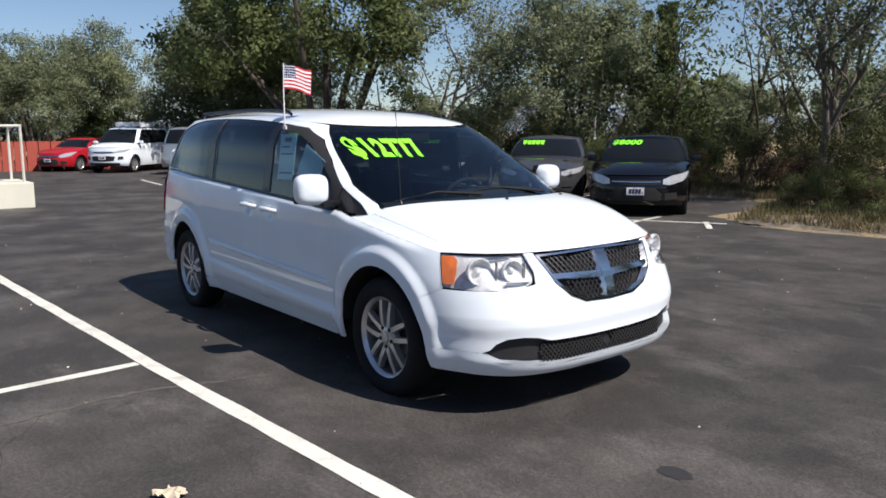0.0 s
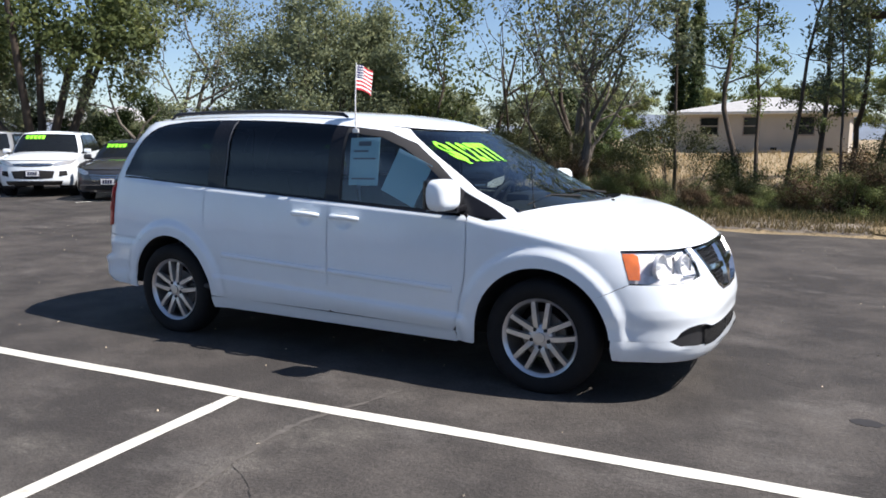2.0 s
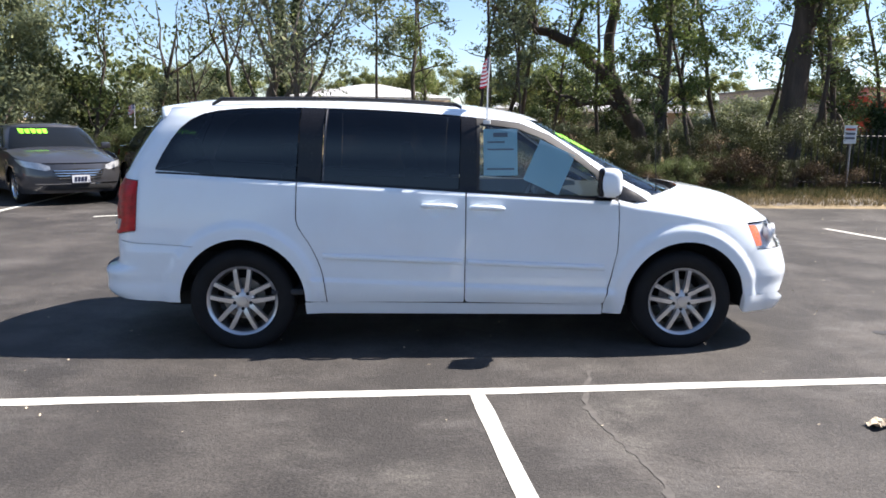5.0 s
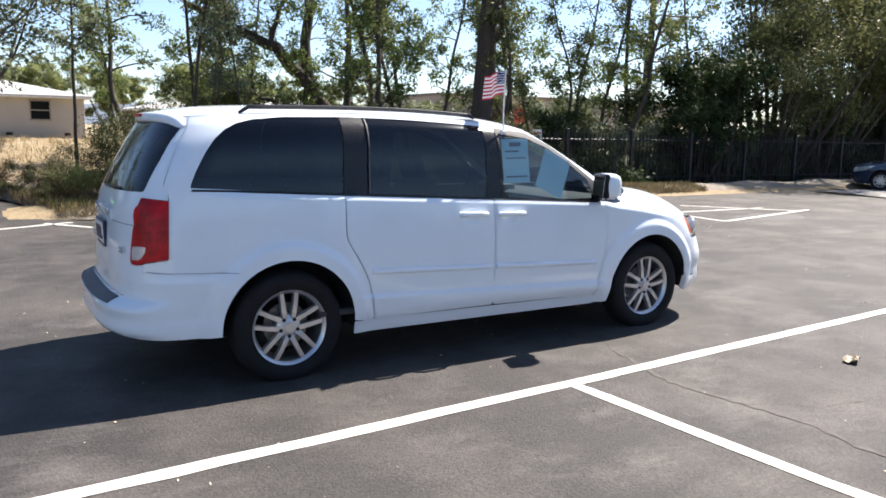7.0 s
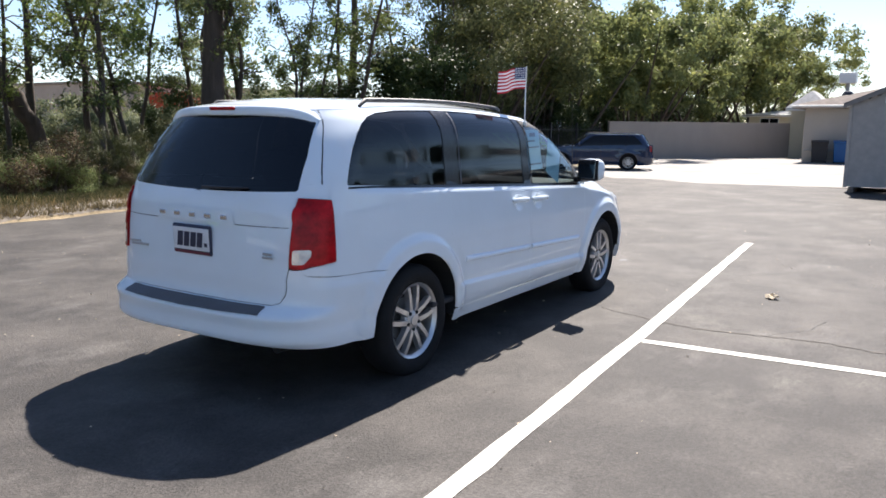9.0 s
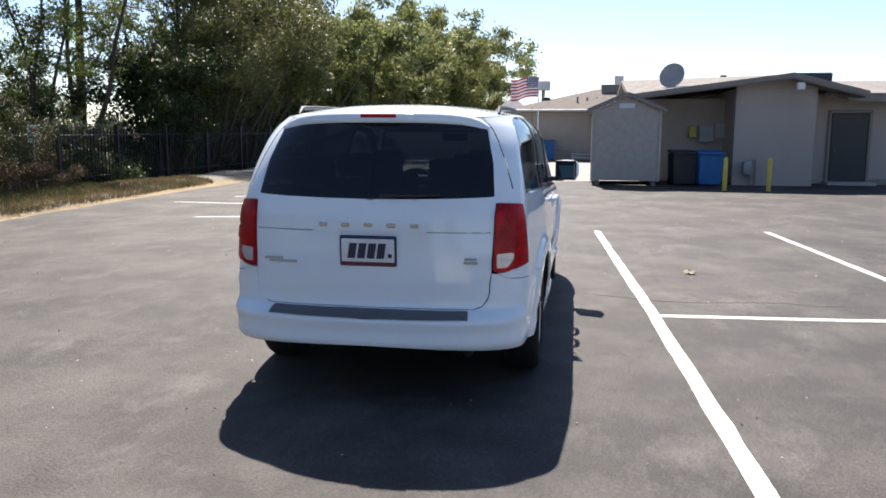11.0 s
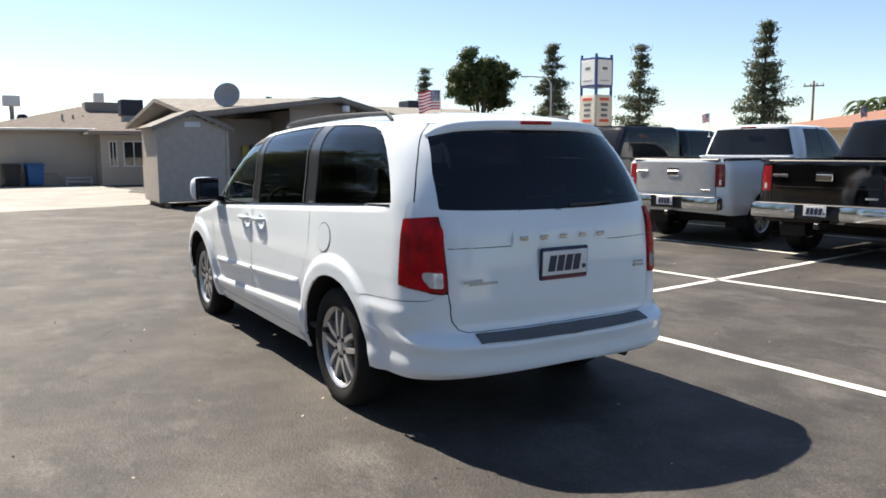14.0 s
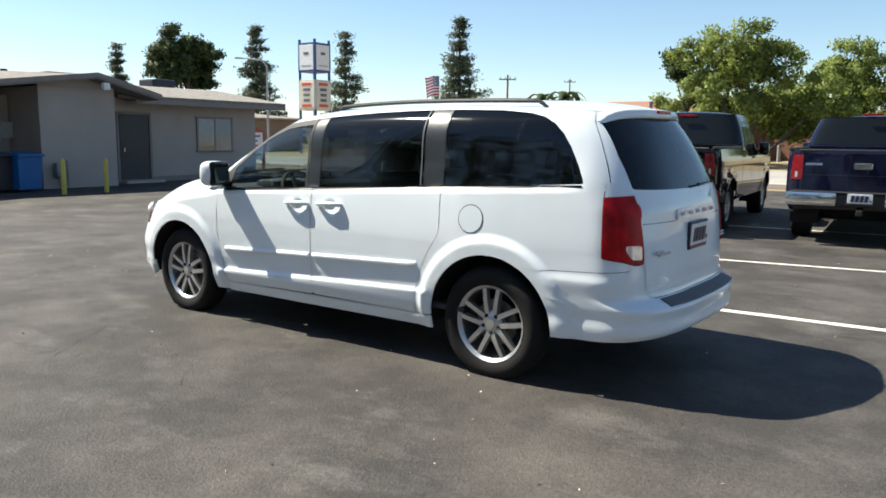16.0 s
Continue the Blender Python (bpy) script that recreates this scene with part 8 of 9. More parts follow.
DARK = clump_tree("dark_tree", "dark dense evergreen tree by the iron fence", 79, 6.5, 4.6, 0.2, "leaf_dark", 26, 0.095, 340)
FARGREEN = clump_tree("far_tree", "broad sunlit green tree beyond the block wall", 83, 9.5, 8.5, 1.2, "leaf_mid", 70, 0.115, 460)
BRIGHT = clump_tree("street_tree", "bright yellow-green street tree", 89, 8.6, 6.6, 1.2, "leaf_yellow", 46, 0.12, 680, r=0.16)
DARKFAR = clump_tree("street_tree", "dark green rounded tree across the street", 97, 9.2, 6.5, 2.0, "leaf_dark", 60, 0.17, 330, r=0.3)
UMBRELLA = clump_tree("street_tree", "dark round-crowned tree on a bare trunk across the street", 99, 10.6, 6.6, 5.6, "leaf_dark", 80, 0.15, 600, r=0.3)
THICKET = [clump_tree("thicket_shrub", "tall dark green shrub in the thicket", 141, 3.4, 3.0, 0.05, "leaf_dark", 60, 0.06, 150, r=0.05, spread=0.24, category="shrub"),
           clump_tree("thicket_shrub", "tall dull olive shrub below the trees", 143, 3.0, 3.2, 0.05, "leaf_olive", 60, 0.06, 150, r=0.05, spread=0.24, category="shrub")]
BUSH = [clump_tree("shrub", "dry grey-green shrub on the ditch bank", 101, 1.6, 1.5, 0.05, "weed", 110, 0.017, 110, r=0.03, spread=0.14, category="shrub"),
        clump_tree("shrub", "low green shrub in the ditch", 103, 1.3, 1.6, 0.05, "leaf", 110, 0.018, 100, r=0.03, spread=0.14, category="shrub"),
        clump_tree("shrub", "straw-brown dead brush on the bank", 107, 1.1, 1.5, 0.05, "brush", 100, 0.02, 80, r=0.03, spread=0.16, category="shrub")]
CYPRESS = conifer("cypress", "tall narrow dark cypress", 109, 11.5, 0.75, "leaf_dark", 0.0, 60, 10, 0.13, 0.45, 0.02, 0.16)
PINE = [conifer("pine", "tall ragged dark pine against the sky", 113, 15.6, 4.3, "needle", 0.10, 17, 26, 0.19, 0.95, 0.08, 0.34), conifer("pine", "open dark pine against the sky", 127, 15.0, 4.1, "needle", 0.18, 13, 28, 0.19, 0.85, 0.08, 0.38)]



def stem_tree(label, seed, height, r, lean=(0.0, 0.0), bare=0.3, branches=16, leaf="leaf", reach=1.5, per=26, size=0.062, bend=0.05, bark="bark", sprays=4):
    """A tall thin trunk with short limbs, each hung with small separate sprays of leaves."""
    rng = np.random.default_rng(seed)
    t = thing("stem_tree", label, "tree")
    bm, cs = bmesh.new(), []
    p, d = Vector((0, 0, -0.3)), Vector((lean[0], lean[1], 1)).normalized()
    pts, n = [p], 14
    for k in range(n):
        d = (d + Vector(rng.normal(0, bend, 3)) + Vector((0, 0, 0.03))).normalized()
        p = p + d * (height / n)
        pts.append(p)
    add_tube(bm, pts, [r * (1 - 0.8 * k / n) for k in range(n + 1)], 9, False)
    for k in range(branches):
        q = bare + (1 - bare) * (k + rng.random()) / branches
        i = min(n - 1, int(q * n))
        o = pts[i] + (pts[i + 1] - pts[i]) * (q * n - i)
        a = rng.uniform(0, 6.28)
        w = Vector((math.cos(a), math.sin(a), rng.uniform(0.1, 0.9))).normalized()
        length = reach * rng.uniform(0.45, 1.15)
        br = [o]
        for j in range(5):
            w = (w + Vector(rng.normal(0, 0.22, 3)) + Vector((0, 0, 0.05))).normalized()
            br.append(br[-1] + w * (length / 5))
        add_tube(bm, br, [max(0.012, r * 0.28) * (1 - 0.17 * j) for j in range(6)], 5, False)
        for j in range(int(rng.integers(1, sprays + 1))):
            m = br[int(rng.integers(2, 6))]
            e = m + Vector(rng.normal(0, 0.32, 3)) * reach * 0.6
            add_tube(bm, [m, e], [0.012, 0.006], 4, False)
            cs += [tuple(m + (e - m) * s) for s in (0.5, 0.8, 1.05)]
    part("trunk", bm, bark, t, smooth=True, angle=80)
    v, f, nr = leaf_cloud(cs, (0.13, 0.13, 0.11), per, size, rng, 0.42)
    crown = new("crown", array_mesh("crown", v, f, leaf, nr))
    crown.parent = t
    return t


STEM = [stem_tree("tall thin tree with a straight dark trunk in the ditch thicket", 201, 10.5, 0.10, (0.02, 0.0), 0.22, 20),
        stem_tree("slim leaning tree with sunlit leaf sprays in the thicket", 203, 9.0, 0.075, (0.16, 0.03), 0.25, 18, "leaf_bright"),
        stem_tree("thin bent tree with few leaves in the thicket", 205, 8.0, 0.09, (-0.12, 0.05), 0.45, 11, "leaf", 1.3, bend=0.11),
        stem_tree("stout tall trunk with pale limbs behind the iron fence", 207, 12.0, 0.21, (0.0, 0.02), 0.30, 18, "leaf", 2.2),
        stem_tree("young slender tree with a bare lower stem by the ditch", 209, 7.5, 0.055, (0.04, 0.0), 0.48, 12, "leaf_olive", 1.1),
        stem_tree("twisted slender tree with a crooked stem by the ditch", 211, 7.8, 0.10, (-0.13, 0.0), 0.50, 12, "leaf", 1.5, bend=0.12),
        stem_tree("large old tree with a thick straight trunk", 213, 13.5, 0.40, (0.02, 0.0), 0.30, 16, "leaf", 2.6, bend=0.03, sprays=5)]

# the crooked dark limb over the ditch
limb = thing("limb_tree", "old dark tree with a crooked overhanging limb", "tree", pose(6.9, 18.4, -0.1))
bm = bmesh.new()
arms = [([(0.5, 0, -0.4), (0.3, 0, 0.9), (-0.1, 0, 2.0), (-0.75, 0, 3.0), (-0.9, 0.1, 4.4), (-0.5, 0.2, 6.6), (-0.6, 0.3, 9.0)], 0.28), ([(-0.7, 0, 2.9), (-1.25, 0, 3.5), (-1.9, -0.1, 4.05), (-2.9, 0, 4.45), (-3.6, 0.1, 4.85), (-4.6, 0.1, 5.2)], 0.23), ([(-2.0, 0, 4.1), (-1.9, 0.1, 4.9), (-1.5, 0.1, 5.8)], 0.10), ([(-3.2, 0.1, 4.6), (-3.4, 0.1, 5.3), (-4.0, 0, 6.1)], 0.09), ([(-0.1, 0, 2.0), (-0.9, 0.1, 2.4), (-1.8, 0, 2.3), (-2.6, 0, 2.7)], 0.12)]
tipc = []
for pts, r in arms:
    m = []
    for q0, q1 in zip(pts, pts[1:]):
        m += [Vector(q0).lerp(Vector(q1), s) + Vector(RNG.normal(0, 0.05, 3)) for s in (0, 0.33, 0.66)]
    m.append(Vector(pts[-1]))
    add_tube(bm, m, [r * (1 - 0.65 * k / len(m)) for k in range(len(m))], 9, False)
    for q in m[len(m) // 3:]:
        for _ in range(2 if r > 0.1 else 4):
            e = q + Vector(RNG.normal(0, 0.5, 3)) + Vector((0, 0, 0.15))
            add_tube(bm, [q, q.lerp(e, 0.5) + Vector(RNG.normal(0, 0.08, 3)), e], [0.022, 0.014, 0.007], 4, False)
            if RNG.random() < 0.45:
                tipc += [tuple(e), tuple(q.lerp(e, 0.75))]
part("trunk", bm, "bark", limb, smooth=True, angle=80)
v, f, nr = leaf_cloud(tipc, (0.16, 0.16, 0.12), 12, 0.085, RNG, 0.42)
crown = new("crown", array_mesh("crown", v, f, "leaf", nr))
crown.parent = limb

# north tree line, west to east
for proto, x, y, s, a in (
        (SPARSE[0], -19.5, 15.5, 1.0, 20), (SPARSE[1], -16.5, 17.5, 0.95, 130), (OLIVE, -12.6, 16.0, 1.0, 0), (SPARSE[3], -9.4, 16.5, 1.1, 40), (SPARSE[2], -8.2, 19.5, 1.0, 200), (SPARSE[2], -6.2, 20.5, 1.05, 70),
        (SPARSE[1], -4.6, 17.6, 1.0, 0), (BARE, -3.4, 14.6, 0.80, 250), (STEM[4], -1.15, 15.0, 1.0, 0), (STEM[5], 0.75, 15.2, 0.95, 0), (STEM[4], 1.45, 15.0, 1.1, 70), (STEM[0], 1.95, 16.8, 0.8, 30), (STEM[4], 2.7, 14.0, 0.8, 200),
        (STEM[1], 4.6, 20.5, 0.9, 60), (STEM[0], 6.1, 14.0, 1.0, 0), (STEM[1], 7.4, 14.0, 1.0, 150), (STEM[2], 8.3, 16.0, 1.0, 20), (STEM[6], 9.6, 14.0, 1.0, 0), (STEM[2], 10.3, 14.6, 1.0, 180), (STEM[0], 11.1, 14.0, 1.0, 90), (STEM[2], 11.9, 13.8, 0.85, 270), (STEM[1], 12.9, 14.2, 0.95, 10), (STEM[5], 14.2, 13.6, 1.1, 180),
        (STEM[3], 18.1, 16.0, 1.0, 0), (STEM[0], 16.9, 15.0, 1.0, 140), (STEM[1], 19.6, 14.4, 1.05, 200), (STEM[0], 21.4, 14.6, 1.1, 250), (STEM[2], 13.3, 16.5, 1.1, 60), (STEM[1], 5.3, 16.6, 0.95, 260), (STEM[0], 3.6, 21.5, 0.9, 310), (STEM[1], 15.3, 15.6, 1.0, 300),
        (STEM[1], 0.4, 18.6, 0.9, 120), (STEM[2], 2.6, 18.4, 0.95, 200), (STEM[1], 3.3, 24.0, 1.0, 30), (STEM[3], 8.6, 21.5, 0.8, 40), (STEM[1], 9.7, 18.2, 1.1, 200), (STEM[5], 7.2, 16.4, 1.1, 100), (STEM[1], 11.9, 20.5, 1.1, 20), (STEM[0], 13.8, 19.5, 1.0, 90), (STEM[1], 16.4, 20.0, 1.15, 140),
        (DARK, 5.6, 26.0, 0.6, 30), (DARK, 16.4, 12.0, 0.46, 0), (DARK, 17.9, 11.9, 0.72, 60), (LACE, 24.0, 12.5, 0.70, 120), (DARK, 19.2, 13.5, 0.80, 200), (LACE, 21.2, 12.8, 0.72, 30), (LACE, 22.6, 13.4, 1.0, 60), (LACE, 25.6, 13.2, 1.0, 180), (FARGREEN, 30.5, 13.2, 1.0, 0), (LACE, 28.4, 12.9, 0.95, 280), (FARGREEN, -20.0, 57.0, 0.62, 40), (FARGREEN, -9.0, 59.0, 0.6, 120), (FARGREEN, 1.0, 58.5, 0.62, 300), (FARGREEN, 11.5, 57.0, 0.6, 80), (FARGREEN, 24.5, 58.0, 0.6, 160), (FARGREEN, -36.0, 55.0, 0.7, 250),
        (FARGREEN, 38.5, 12.0, 1.0, 90), (FARGREEN, 47.0, 13.0, 1.05, 180), (FARGREEN, 54.0, 11.8, 1.2, 250), (FARGREEN, 64.0, 10.5, 1.3, 20), (THICKET[0], 17.0, 24.0, 1.0, 0), (THICKET[1], 21.0, 25.0, 1.1, 90), (THICKET[0], 25.5, 24.0, 1.1, 180), (THICKET[1], 13.0, 25.5, 0.9, 30), (FARGREEN, 76.0, 9.0, 0.9, 140),
        (GREEN, -24.6, 13.8, 1.4, 0), (OLIVE, -40.0, 5.5, 0.95, 70), (OLIVE, -34.8, 12.5, 1.2, 300), (OLIVE, -31.0, 15.0, 1.1, 60), (OLIVE, -42.0, 10.0, 1.1, 150), (OLIVE, -46.0, 3.5, 1.0, 20), (OLIVE, -38.0, 15.0, 1.2, 240), (OLIVE, -50.0, -4.0, 1.0, 100),
        (OLIVE, -9.0, 30.0, 0.5, 80), (FARGREEN, -14.0, 52.0, 0.55, 0), (FARGREEN, 6.0, 60.0, 0.6, 60), (FARGREEN, 18.0, 58.0, 0.55, 200), (GREEN, 9.0, 40.0, 0.40, 30), (DARK, 12.0, 34.0, 0.5, 100), (GREEN, 16.5, 28.0, 0.28, 0), (OLIVE, 21.0, 24.0, 0.45, 200), (FARGREEN, -28.0, 50.0, 0.6, 30), (OLIVE, -20, 38, 0.6, 0), (FARGREEN, -3.0, 62.0, 0.6, 10), (FARGREEN, 5.6, 30.0, 0.42, 90)):
    plant(proto, x, y, s, a)
young = clump_tree("young_tree", "small bright green tree by the far house", 131, 2.9, 2.3, 0.9, "leaf_bright", 30, 0.10, 90, r=0.06)
plant(young, -12.9, 48.0, 0.9)
for x, y in ((-9.6, 54.5), (-8.3, 54.0), (-30.6, 45.5), (-29.4, 45.0), (-33, 47)):
    plant(CYPRESS, x, y, 0.92)
# street side
for proto, x, y, s, a in ((PINE[0], 76.2, -63.4, 1.0, 0), (PINE[1], 65.5, -68.6, 0.97, 40), (PINE[0], 49.0, -70.2, 0.98, 100), (PINE[1], 79.0, -45.6, 0.78, 200), (UMBRELLA, 69.3, -47.2, 1.16, 0), (BRIGHT, 7.9, -38.4, 0.92, 0), (DARKFAR, 11.4, -43.0, 0.74, 50), (BRIGHT, 4.0, -45.2, 0.85, 120), (BRIGHT, 0.2, -47.0, 0.8, 220), (DARKFAR, 6.3, -52, 0.55, 20), (BRIGHT, 38.0, -66.0, 0.5, 0), (DARKFAR, 58.0, -52.0, 0.35, 0), (DARKFAR, -8, -50, 0.8, 0)):
    plant(proto, x, y, s, a, 0.0)
for x, y, s in ((39.9, -73.6, 1.0), (31.0, -62.0, 0.9)):
    t = thing("palm", "far palm with a round head of drooping fronds", "palm", pose(x, y, 0), "palms")
    part("trunk", tube_bm([(0, 0, 0), (0.1, 0, 3.0), (0, 0, 5.6 * s)], [0.25, 0.2, 0.16], 8), "bark", t, smooth=True)
    for k in range(16):
        a = k * 2.4
        pts = [Vector((math.cos(a) * q * 2.2, math.sin(a) * q * 2.2, 5.6 * s + 0.9 * math.sin(q * 2.6) * (1 - 0.5 * (k % 3)) - q * q * 0.9)) for q in span(0, 1, 6)]
        bm = bmesh.new()
        sd = Vector((-math.sin(a), math.cos(a), 0))
        vs = [[bm.verts.new(p + sd * w), bm.verts.new(p + Vector((0, 0, 0.05))), bm.verts.new(p - sd * w)] for p, w in zip(pts, (0.05, 0.25, 0.34, 0.34, 0.28, 0.18, 0.03))]
        for q0, q1 in zip(vs, vs[1:]):
            for i in (0, 1):
                bm.faces.new((q0[i], q0[i + 1], q1[i + 1], q1[i]))
        part("frond", bm, "palm", t)
# bank shrubs
for k in range(95):
    x = float(RNG.uniform(-13, 27))
    y = lot_edge(x) + float(RNG.uniform(1.9, 7.0)) if x > -2.5 else float(RNG.uniform(13.2, 17.5))
    if x > 8.5:
        y = float(RNG.uniform(12.8, 16.5))
    plant(BUSH[int(RNG.integers(0, 3)) if x < 8 else (1 if RNG.random() < 0.7 else 0)], x, y, float(RNG.uniform(0.6, 1.25)), float(RNG.uniform(0, 360)))
# tall weeds and dead brush crowding the ditch
for k in range(46):
    x = -2.2 + 0.24 * k + float(RNG.normal(0, 0.15))
    y = lot_edge(x) + (2.3 if k % 2 else 3.6) + float(RNG.normal(0, 0.35))
    plant(BUSH[(0, 2, 0, 1)[k % 4]], x, y, float(RNG.uniform(0.42, 0.75)), float(RNG.uniform(0, 360)))
# taller thicket: west behind the cars, east behind the iron fence
for k in range(64):
    if k < 30:
        x, y = -6.5 - 1.35 * k + float(RNG.normal(0, 0.4)), 18.0 + float(RNG.uniform(0, 6)) - 0.1 * k
        if x < -30:
            y = 16.5 + float(RNG.uniform(0, 4)) + (x + 30) * 0.8
    elif k < 48:
        x, y = 12.5 + 1.0 * (k - 30), 13.2 + float(RNG.uniform(0, 2.2))
    else:
        x, y = 4.2 + 0.75 * (k - 48), 19.5 + float(RNG.uniform(0, 5))
    plant(THICKET[k % 2 if k < 30 else (0 if k % 3 == 0 else 1)], x, y, float(RNG.uniform(0.75, 1.2)) * (0.75 if k >= 30 else 1.0) * (0.75 if k >= 48 else 1.0), float(RNG.uniform(0, 360)))

for k in range(22):
    plant(THICKET[k % 2], 29.0 + 2.1 * k, 16.0 + 0.7 * (k % 3) - 0.05 * k, 1.2 + 0.12 * (k % 4), 61.0 * k)
for k in range(10):
    plant(THICKET[0], 25.0 + 1.0 * k, 12.7 + 0.5 * (k % 3) - 0.06 * k, 0.75 + 0.06 * (k % 4), 47.0 * k)

# grass on the verge and in the field
def tufts(name, label, n, xr, yfn, mat, h, seed, blades=7):
    rng = np.random.default_rng(seed)
    x = rng.uniform(*xr, n)
    y = np.array([yfn(q, rng) for q in x])
    z = np.array([ground_height(a, b) for a, b in zip(x, y)])
    base = np.repeat(np.stack([x, y, z], 1), blades, 0)
    m = len(base)
    base[:, :2] += rng.normal(0, 0.06, (m, 2))
    d = np.stack([rng.normal(0, 0.35, m), rng.normal(0, 0.35, m), np.ones(m)], 1) * (h * rng.uniform(0.4, 1.2, (m, 1)))
    w = rng.normal(0, 1, (m, 3)) * [1, 1, 0]
    w = w / (np.linalg.norm(w, axis=1, keepdims=True) + 1e-9) * 0.008
    v = np.stack([base - w, base + w, base + d * 0.6 + w * 0.7, base + d], 1).reshape(-1, 3)
    ob = new(name, array_mesh(name, v, np.arange(4 * m).reshape(-1, 4), mat))
    return tagged(ob, label, "grass", kind="stuff")


tufts("dry_grass", "dull dry grass tufts on the verge", 9000, (-14, 14), lambda x, r: lot_edge(x) + 0.25 + abs(r.normal(0, 1.3)), "dry", 0.12, 3)
tufts("green_grass", "short green weeds on the verge and bank", 4200, (-14, 10), lambda x, r: lot_edge(x) + 0.7 + abs(r.normal(0.6, 1.2)), "weed", 0.17, 5)
tufts("field_grass", "pale dry grass of the field beyond the ditch", 7000, (-30, 26), lambda x, r: r.uniform(17, 40), "straw", 0.3, 9, 5)
for k, (x, y, s) in enumerate(((3.6, 8.9, 0.5), (4.4, 9.1, 0.8), (2.0, 9.0, 0.35), (8.6, 9.4, 0.45), (10.2, 10.3, 0.55), (11.8, 10.1, 0.4))):
    bm = bmesh.new()
    bmesh.ops.create_icosphere(bm, subdivisions=2, radius=0.5)
    for v in bm.verts:
        v.co = v.co * (1 + 0.35 * noise.noise(v.co * 2 + Vector((k, 0, 0))))
        v.co = Vector((v.co.x * 1.7 * s, v.co.y * s, v.co.z * 0.42 * s))
    o = part("earth_mound", bm, "soil", None, smooth=True)
    o.location = (x, y, 0.06)
    tagged(o, "low grey-brown mound of earth and rubble on the verge", "mound", "mounds")

# crumpled paper and bits on the asphalt
bm = bmesh.new()
bmesh.ops.create_grid(bm, x_segments=7, y_segments=5, size=0.5)
for v in bm.verts:
    v.co = Vector((v.co.x * 0.14 * (1 + 0.5 * noise.noise(v.co * 3)), v.co.y * 0.10 * (1 + 0.6 * noise.noise(v.co * 3 + Vector((4, 0, 0)))), 0.008 + 0.07 * abs(noise.noise(v.co * 5))))
o = part("crumpled_paper", bm, "debris", None)
o.location, o.rotation_euler = (2.10, -2.39, 0.0), (0, 0, 0.5)
tagged(o, "flattened crumpled tan paper on the asphalt", "litter")
rng = np.random.default_rng(17)
n = 400
c = np.stack([rng.uniform(-9, 8, n), rng.uniform(-7, 7, n), np.full(n, 0.006)], 1)
v, f, nr = leaf_cloud(c, (0, 0, 0), 1, 0.009, rng, 0.7, 0.8)
tagged(new("grit", array_mesh("grit", v, f, "debris")), "pale scattered grit and leaf bits on the asphalt", "litter", kind="stuff")


def asphalt_crack(pts, width, mat, label):
    """A ragged crack or line of pale silt on the asphalt."""
    vs = []
    path = []
    for a, b in zip(pts, pts[1:]):
        n = max(2, int(math.dist(a, b) / 0.04))
        path += [(a[0] + (b[0] - a[0]) * k / n, a[1] + (b[1] - a[1]) * k / n) for k in range(n)]
    for k, (x, y) in enumerate(path):
        q = Vector((x * 4, y * 4, width * 90))
        x, y = x + 0.05 * noise.noise(q) + 0.02 * noise.noise(q * 5), y + 0.05 * noise.noise(q + Vector((9, 0, 0)))
        w = width * max(0.1, 0.6 + 1.1 * noise.noise(q * 3)) * min(1, k / 4, (len(path) - 1 - k) / 4)
        d = Vector((pts[-1][1] - pts[0][1], pts[0][0] - pts[-1][0])).normalized()
        vs += [(x - d.x * w, y - d.y * w, 0.003), (x + d.x * w, y + d.y * w, 0.003)]
    fs = [(2 * k, 2 * k + 1, 2 * k + 3, 2 * k + 2) for k in range(len(path) - 1)]
    o = mesh_object("asphalt_crack", vs, fs, mat, smooth=False)
    return tagged(o, label, "crack", "asphalt cracks", "structure")


silt, dark_crack, stain = plain("silt", (0.115, 0.105, 0.095), 0.95, var=0.3, scale=20), plain("open_crack", (0.022, 0.021, 0.02), 0.95), plain("oil_stain", (0.03, 0.028, 0.028), 0.6, var=0.2, scale=8)
asphalt_crack([(0.86, -1.2), (0.66, -1.75), (0.60, -2.3), (0.64, -2.62), (0.72, -3.0), (0.64, -3.7)], 0.022, silt, "pale silt-filled crack in the asphalt")
for pts in ([(0.62, -2.55), (1.1, -2.9), (1.5, -2.95)], [(0.94, 2.5), (1.48, 1.7), (1.8, 1.5)], [(-3.4, 2.5), (-3.0, 3.1), (-2.1, 3.2)], [(0.87, 2.48), (0.96, 1.95), (1.71, 1.53)], [(-0.9, 1.9), (-0.2, 2.2), (0.2, 1.8)], [(1.9, 2.9), (2.6, 2.5), (3.3, 2.7)]):
    asphalt_crack(pts, 0.0028, dark_crack, "thin dark crack in the asphalt")
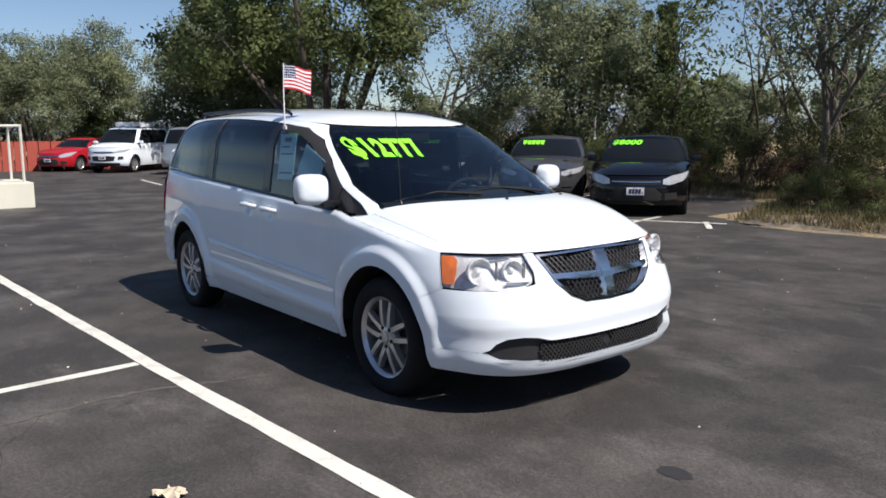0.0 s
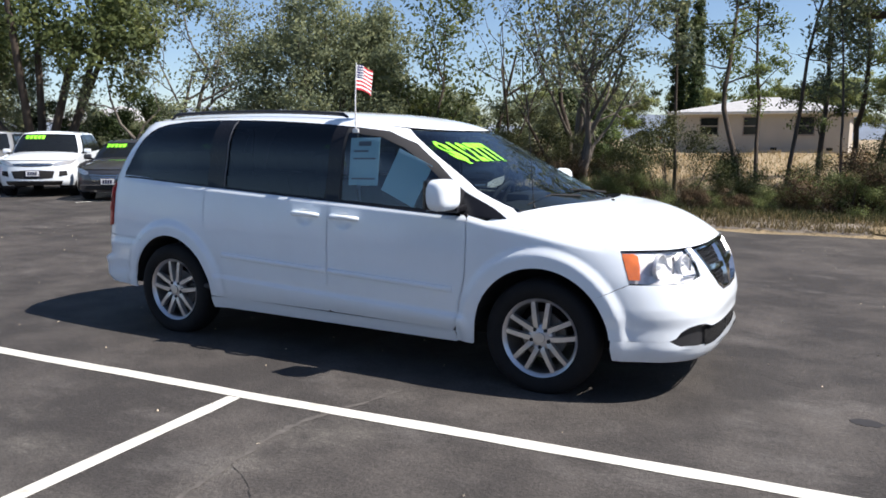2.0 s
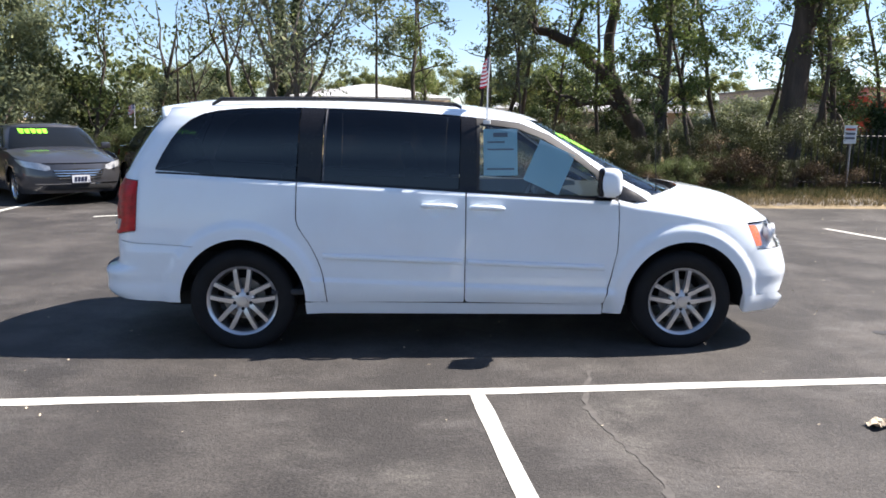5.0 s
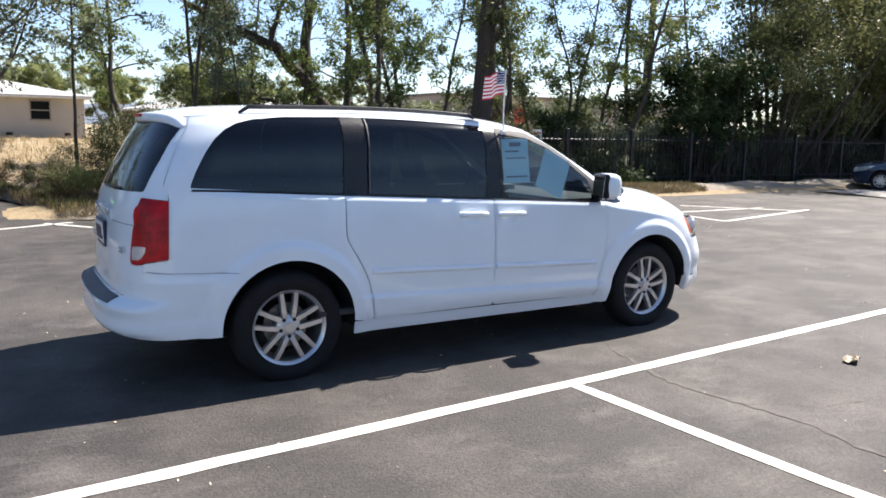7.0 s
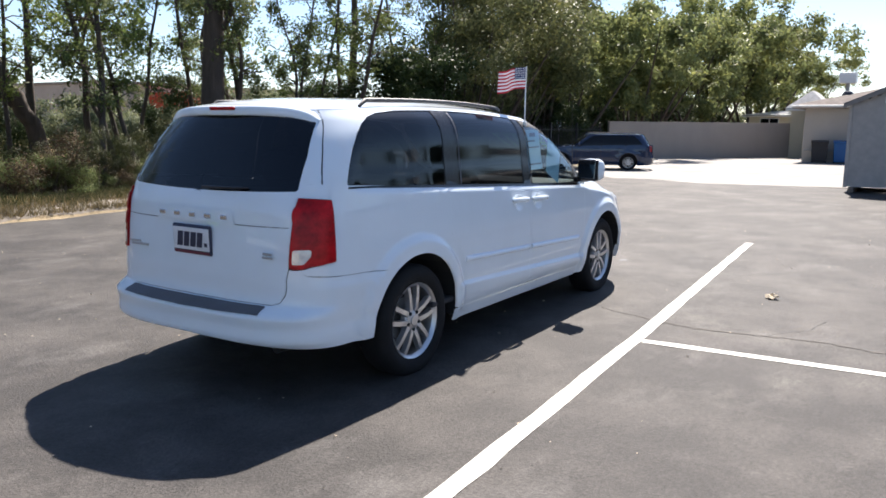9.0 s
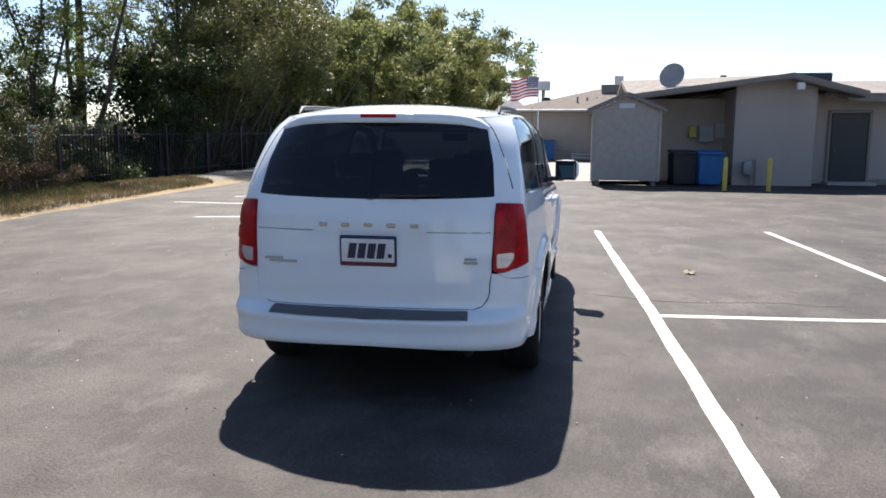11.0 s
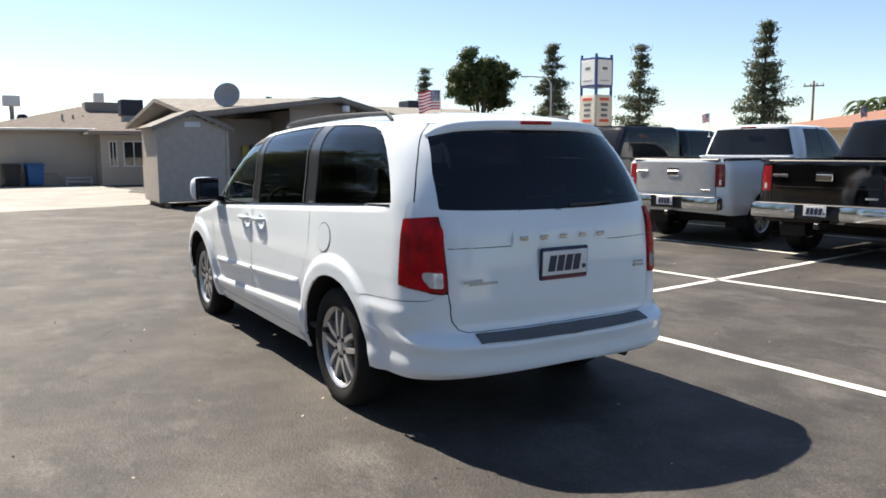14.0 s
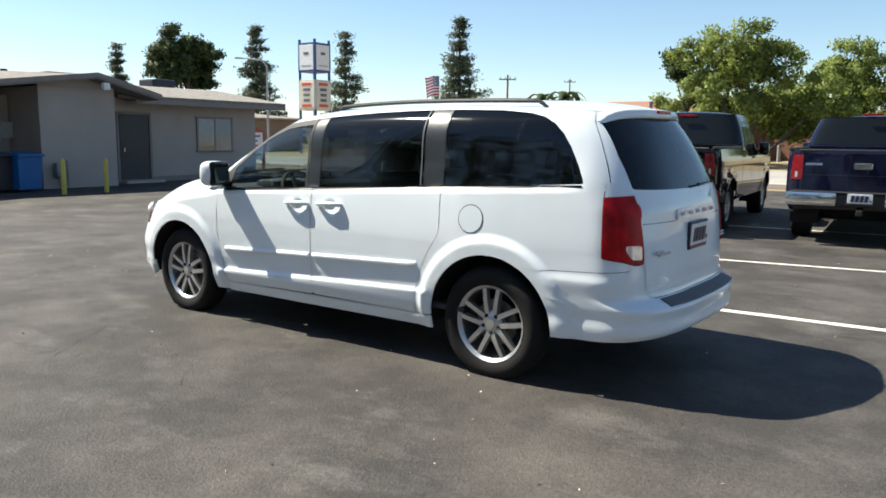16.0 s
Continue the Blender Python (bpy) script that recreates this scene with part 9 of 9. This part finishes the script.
for k, (x, y, a, b) in enumerate(((3.30, -0.53, 0.085, 0.06), (10.2, 4.3, 0.9, 0.5), (1.9, 0.2, 0.12, 0.1))):
    vs = [(x + a * math.cos(t) * (1 + 0.35 * noise.noise(Vector((math.cos(t) * 2, math.sin(t) * 2, k)))), y + b * math.sin(t) * (1 + 0.35 * noise.noise(Vector((math.cos(t) * 2, math.sin(t) * 2, k + 5)))), 0.0025) for t in span(0, 2 * math.pi, 36)[:-1]]
    o = mesh_object("oil_stain", vs, [tuple(range(36))], stain, smooth=False)
    tagged(o, "dark oil stain on the asphalt", "stain", "stains", "structure")

# hills at the horizon, distance haze painted into their blue colour
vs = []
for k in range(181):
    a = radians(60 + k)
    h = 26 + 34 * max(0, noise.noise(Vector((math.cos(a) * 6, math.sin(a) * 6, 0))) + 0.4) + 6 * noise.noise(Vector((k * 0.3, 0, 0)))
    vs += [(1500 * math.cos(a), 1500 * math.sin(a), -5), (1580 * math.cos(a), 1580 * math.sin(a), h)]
tagged(mesh_object("far_hills", vs, [(2 * k, 2 * k + 2, 2 * k + 3, 2 * k + 1) for k in range(180)], "hill"), "low hills on the horizon with distance haze painted in as blue", "hills", kind="structure")

# dark brown ground strip laid over the paler soil under the thicket
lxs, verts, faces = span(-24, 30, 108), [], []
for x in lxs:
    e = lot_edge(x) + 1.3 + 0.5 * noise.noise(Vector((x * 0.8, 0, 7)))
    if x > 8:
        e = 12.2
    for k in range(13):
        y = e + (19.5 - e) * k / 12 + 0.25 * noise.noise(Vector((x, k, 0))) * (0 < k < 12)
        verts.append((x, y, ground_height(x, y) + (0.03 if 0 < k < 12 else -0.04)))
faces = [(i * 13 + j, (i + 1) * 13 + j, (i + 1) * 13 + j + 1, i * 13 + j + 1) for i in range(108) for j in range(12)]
tagged(mesh_object("ditch_bank", verts, faces, "litter"), "dark brown ground strip under the thicket", "ground", kind="structure")

# grey-brown dirt verge between the asphalt and the thicket
vxs, verts = span(-24, 30, 216), []
for x in vxs:
    for k in range(9):
        y = lot_edge(x) + 0.22 + 2.3 * k / 8 + (0.35 * noise.noise(Vector((x * 1.3, 4, 0))) if k == 8 else 0.12 * noise.noise(Vector((x * 2.2, k, 0))))
        verts.append((x, y, ground_height(x, y) + (0.018 + 0.05 * max(0, noise.noise(Vector((x * 1.4, y * 1.4, 9)))) if 0 < k < 8 else -0.03)))
faces = [(i * 9 + j, (i + 1) * 9 + j, (i + 1) * 9 + j + 1, i * 9 + j + 1) for i in range(216) for j in range(8)]
tagged(mesh_object("verge", verts, faces, "verge"), "grey-brown trodden dirt verge along the asphalt", "ground", kind="structure")
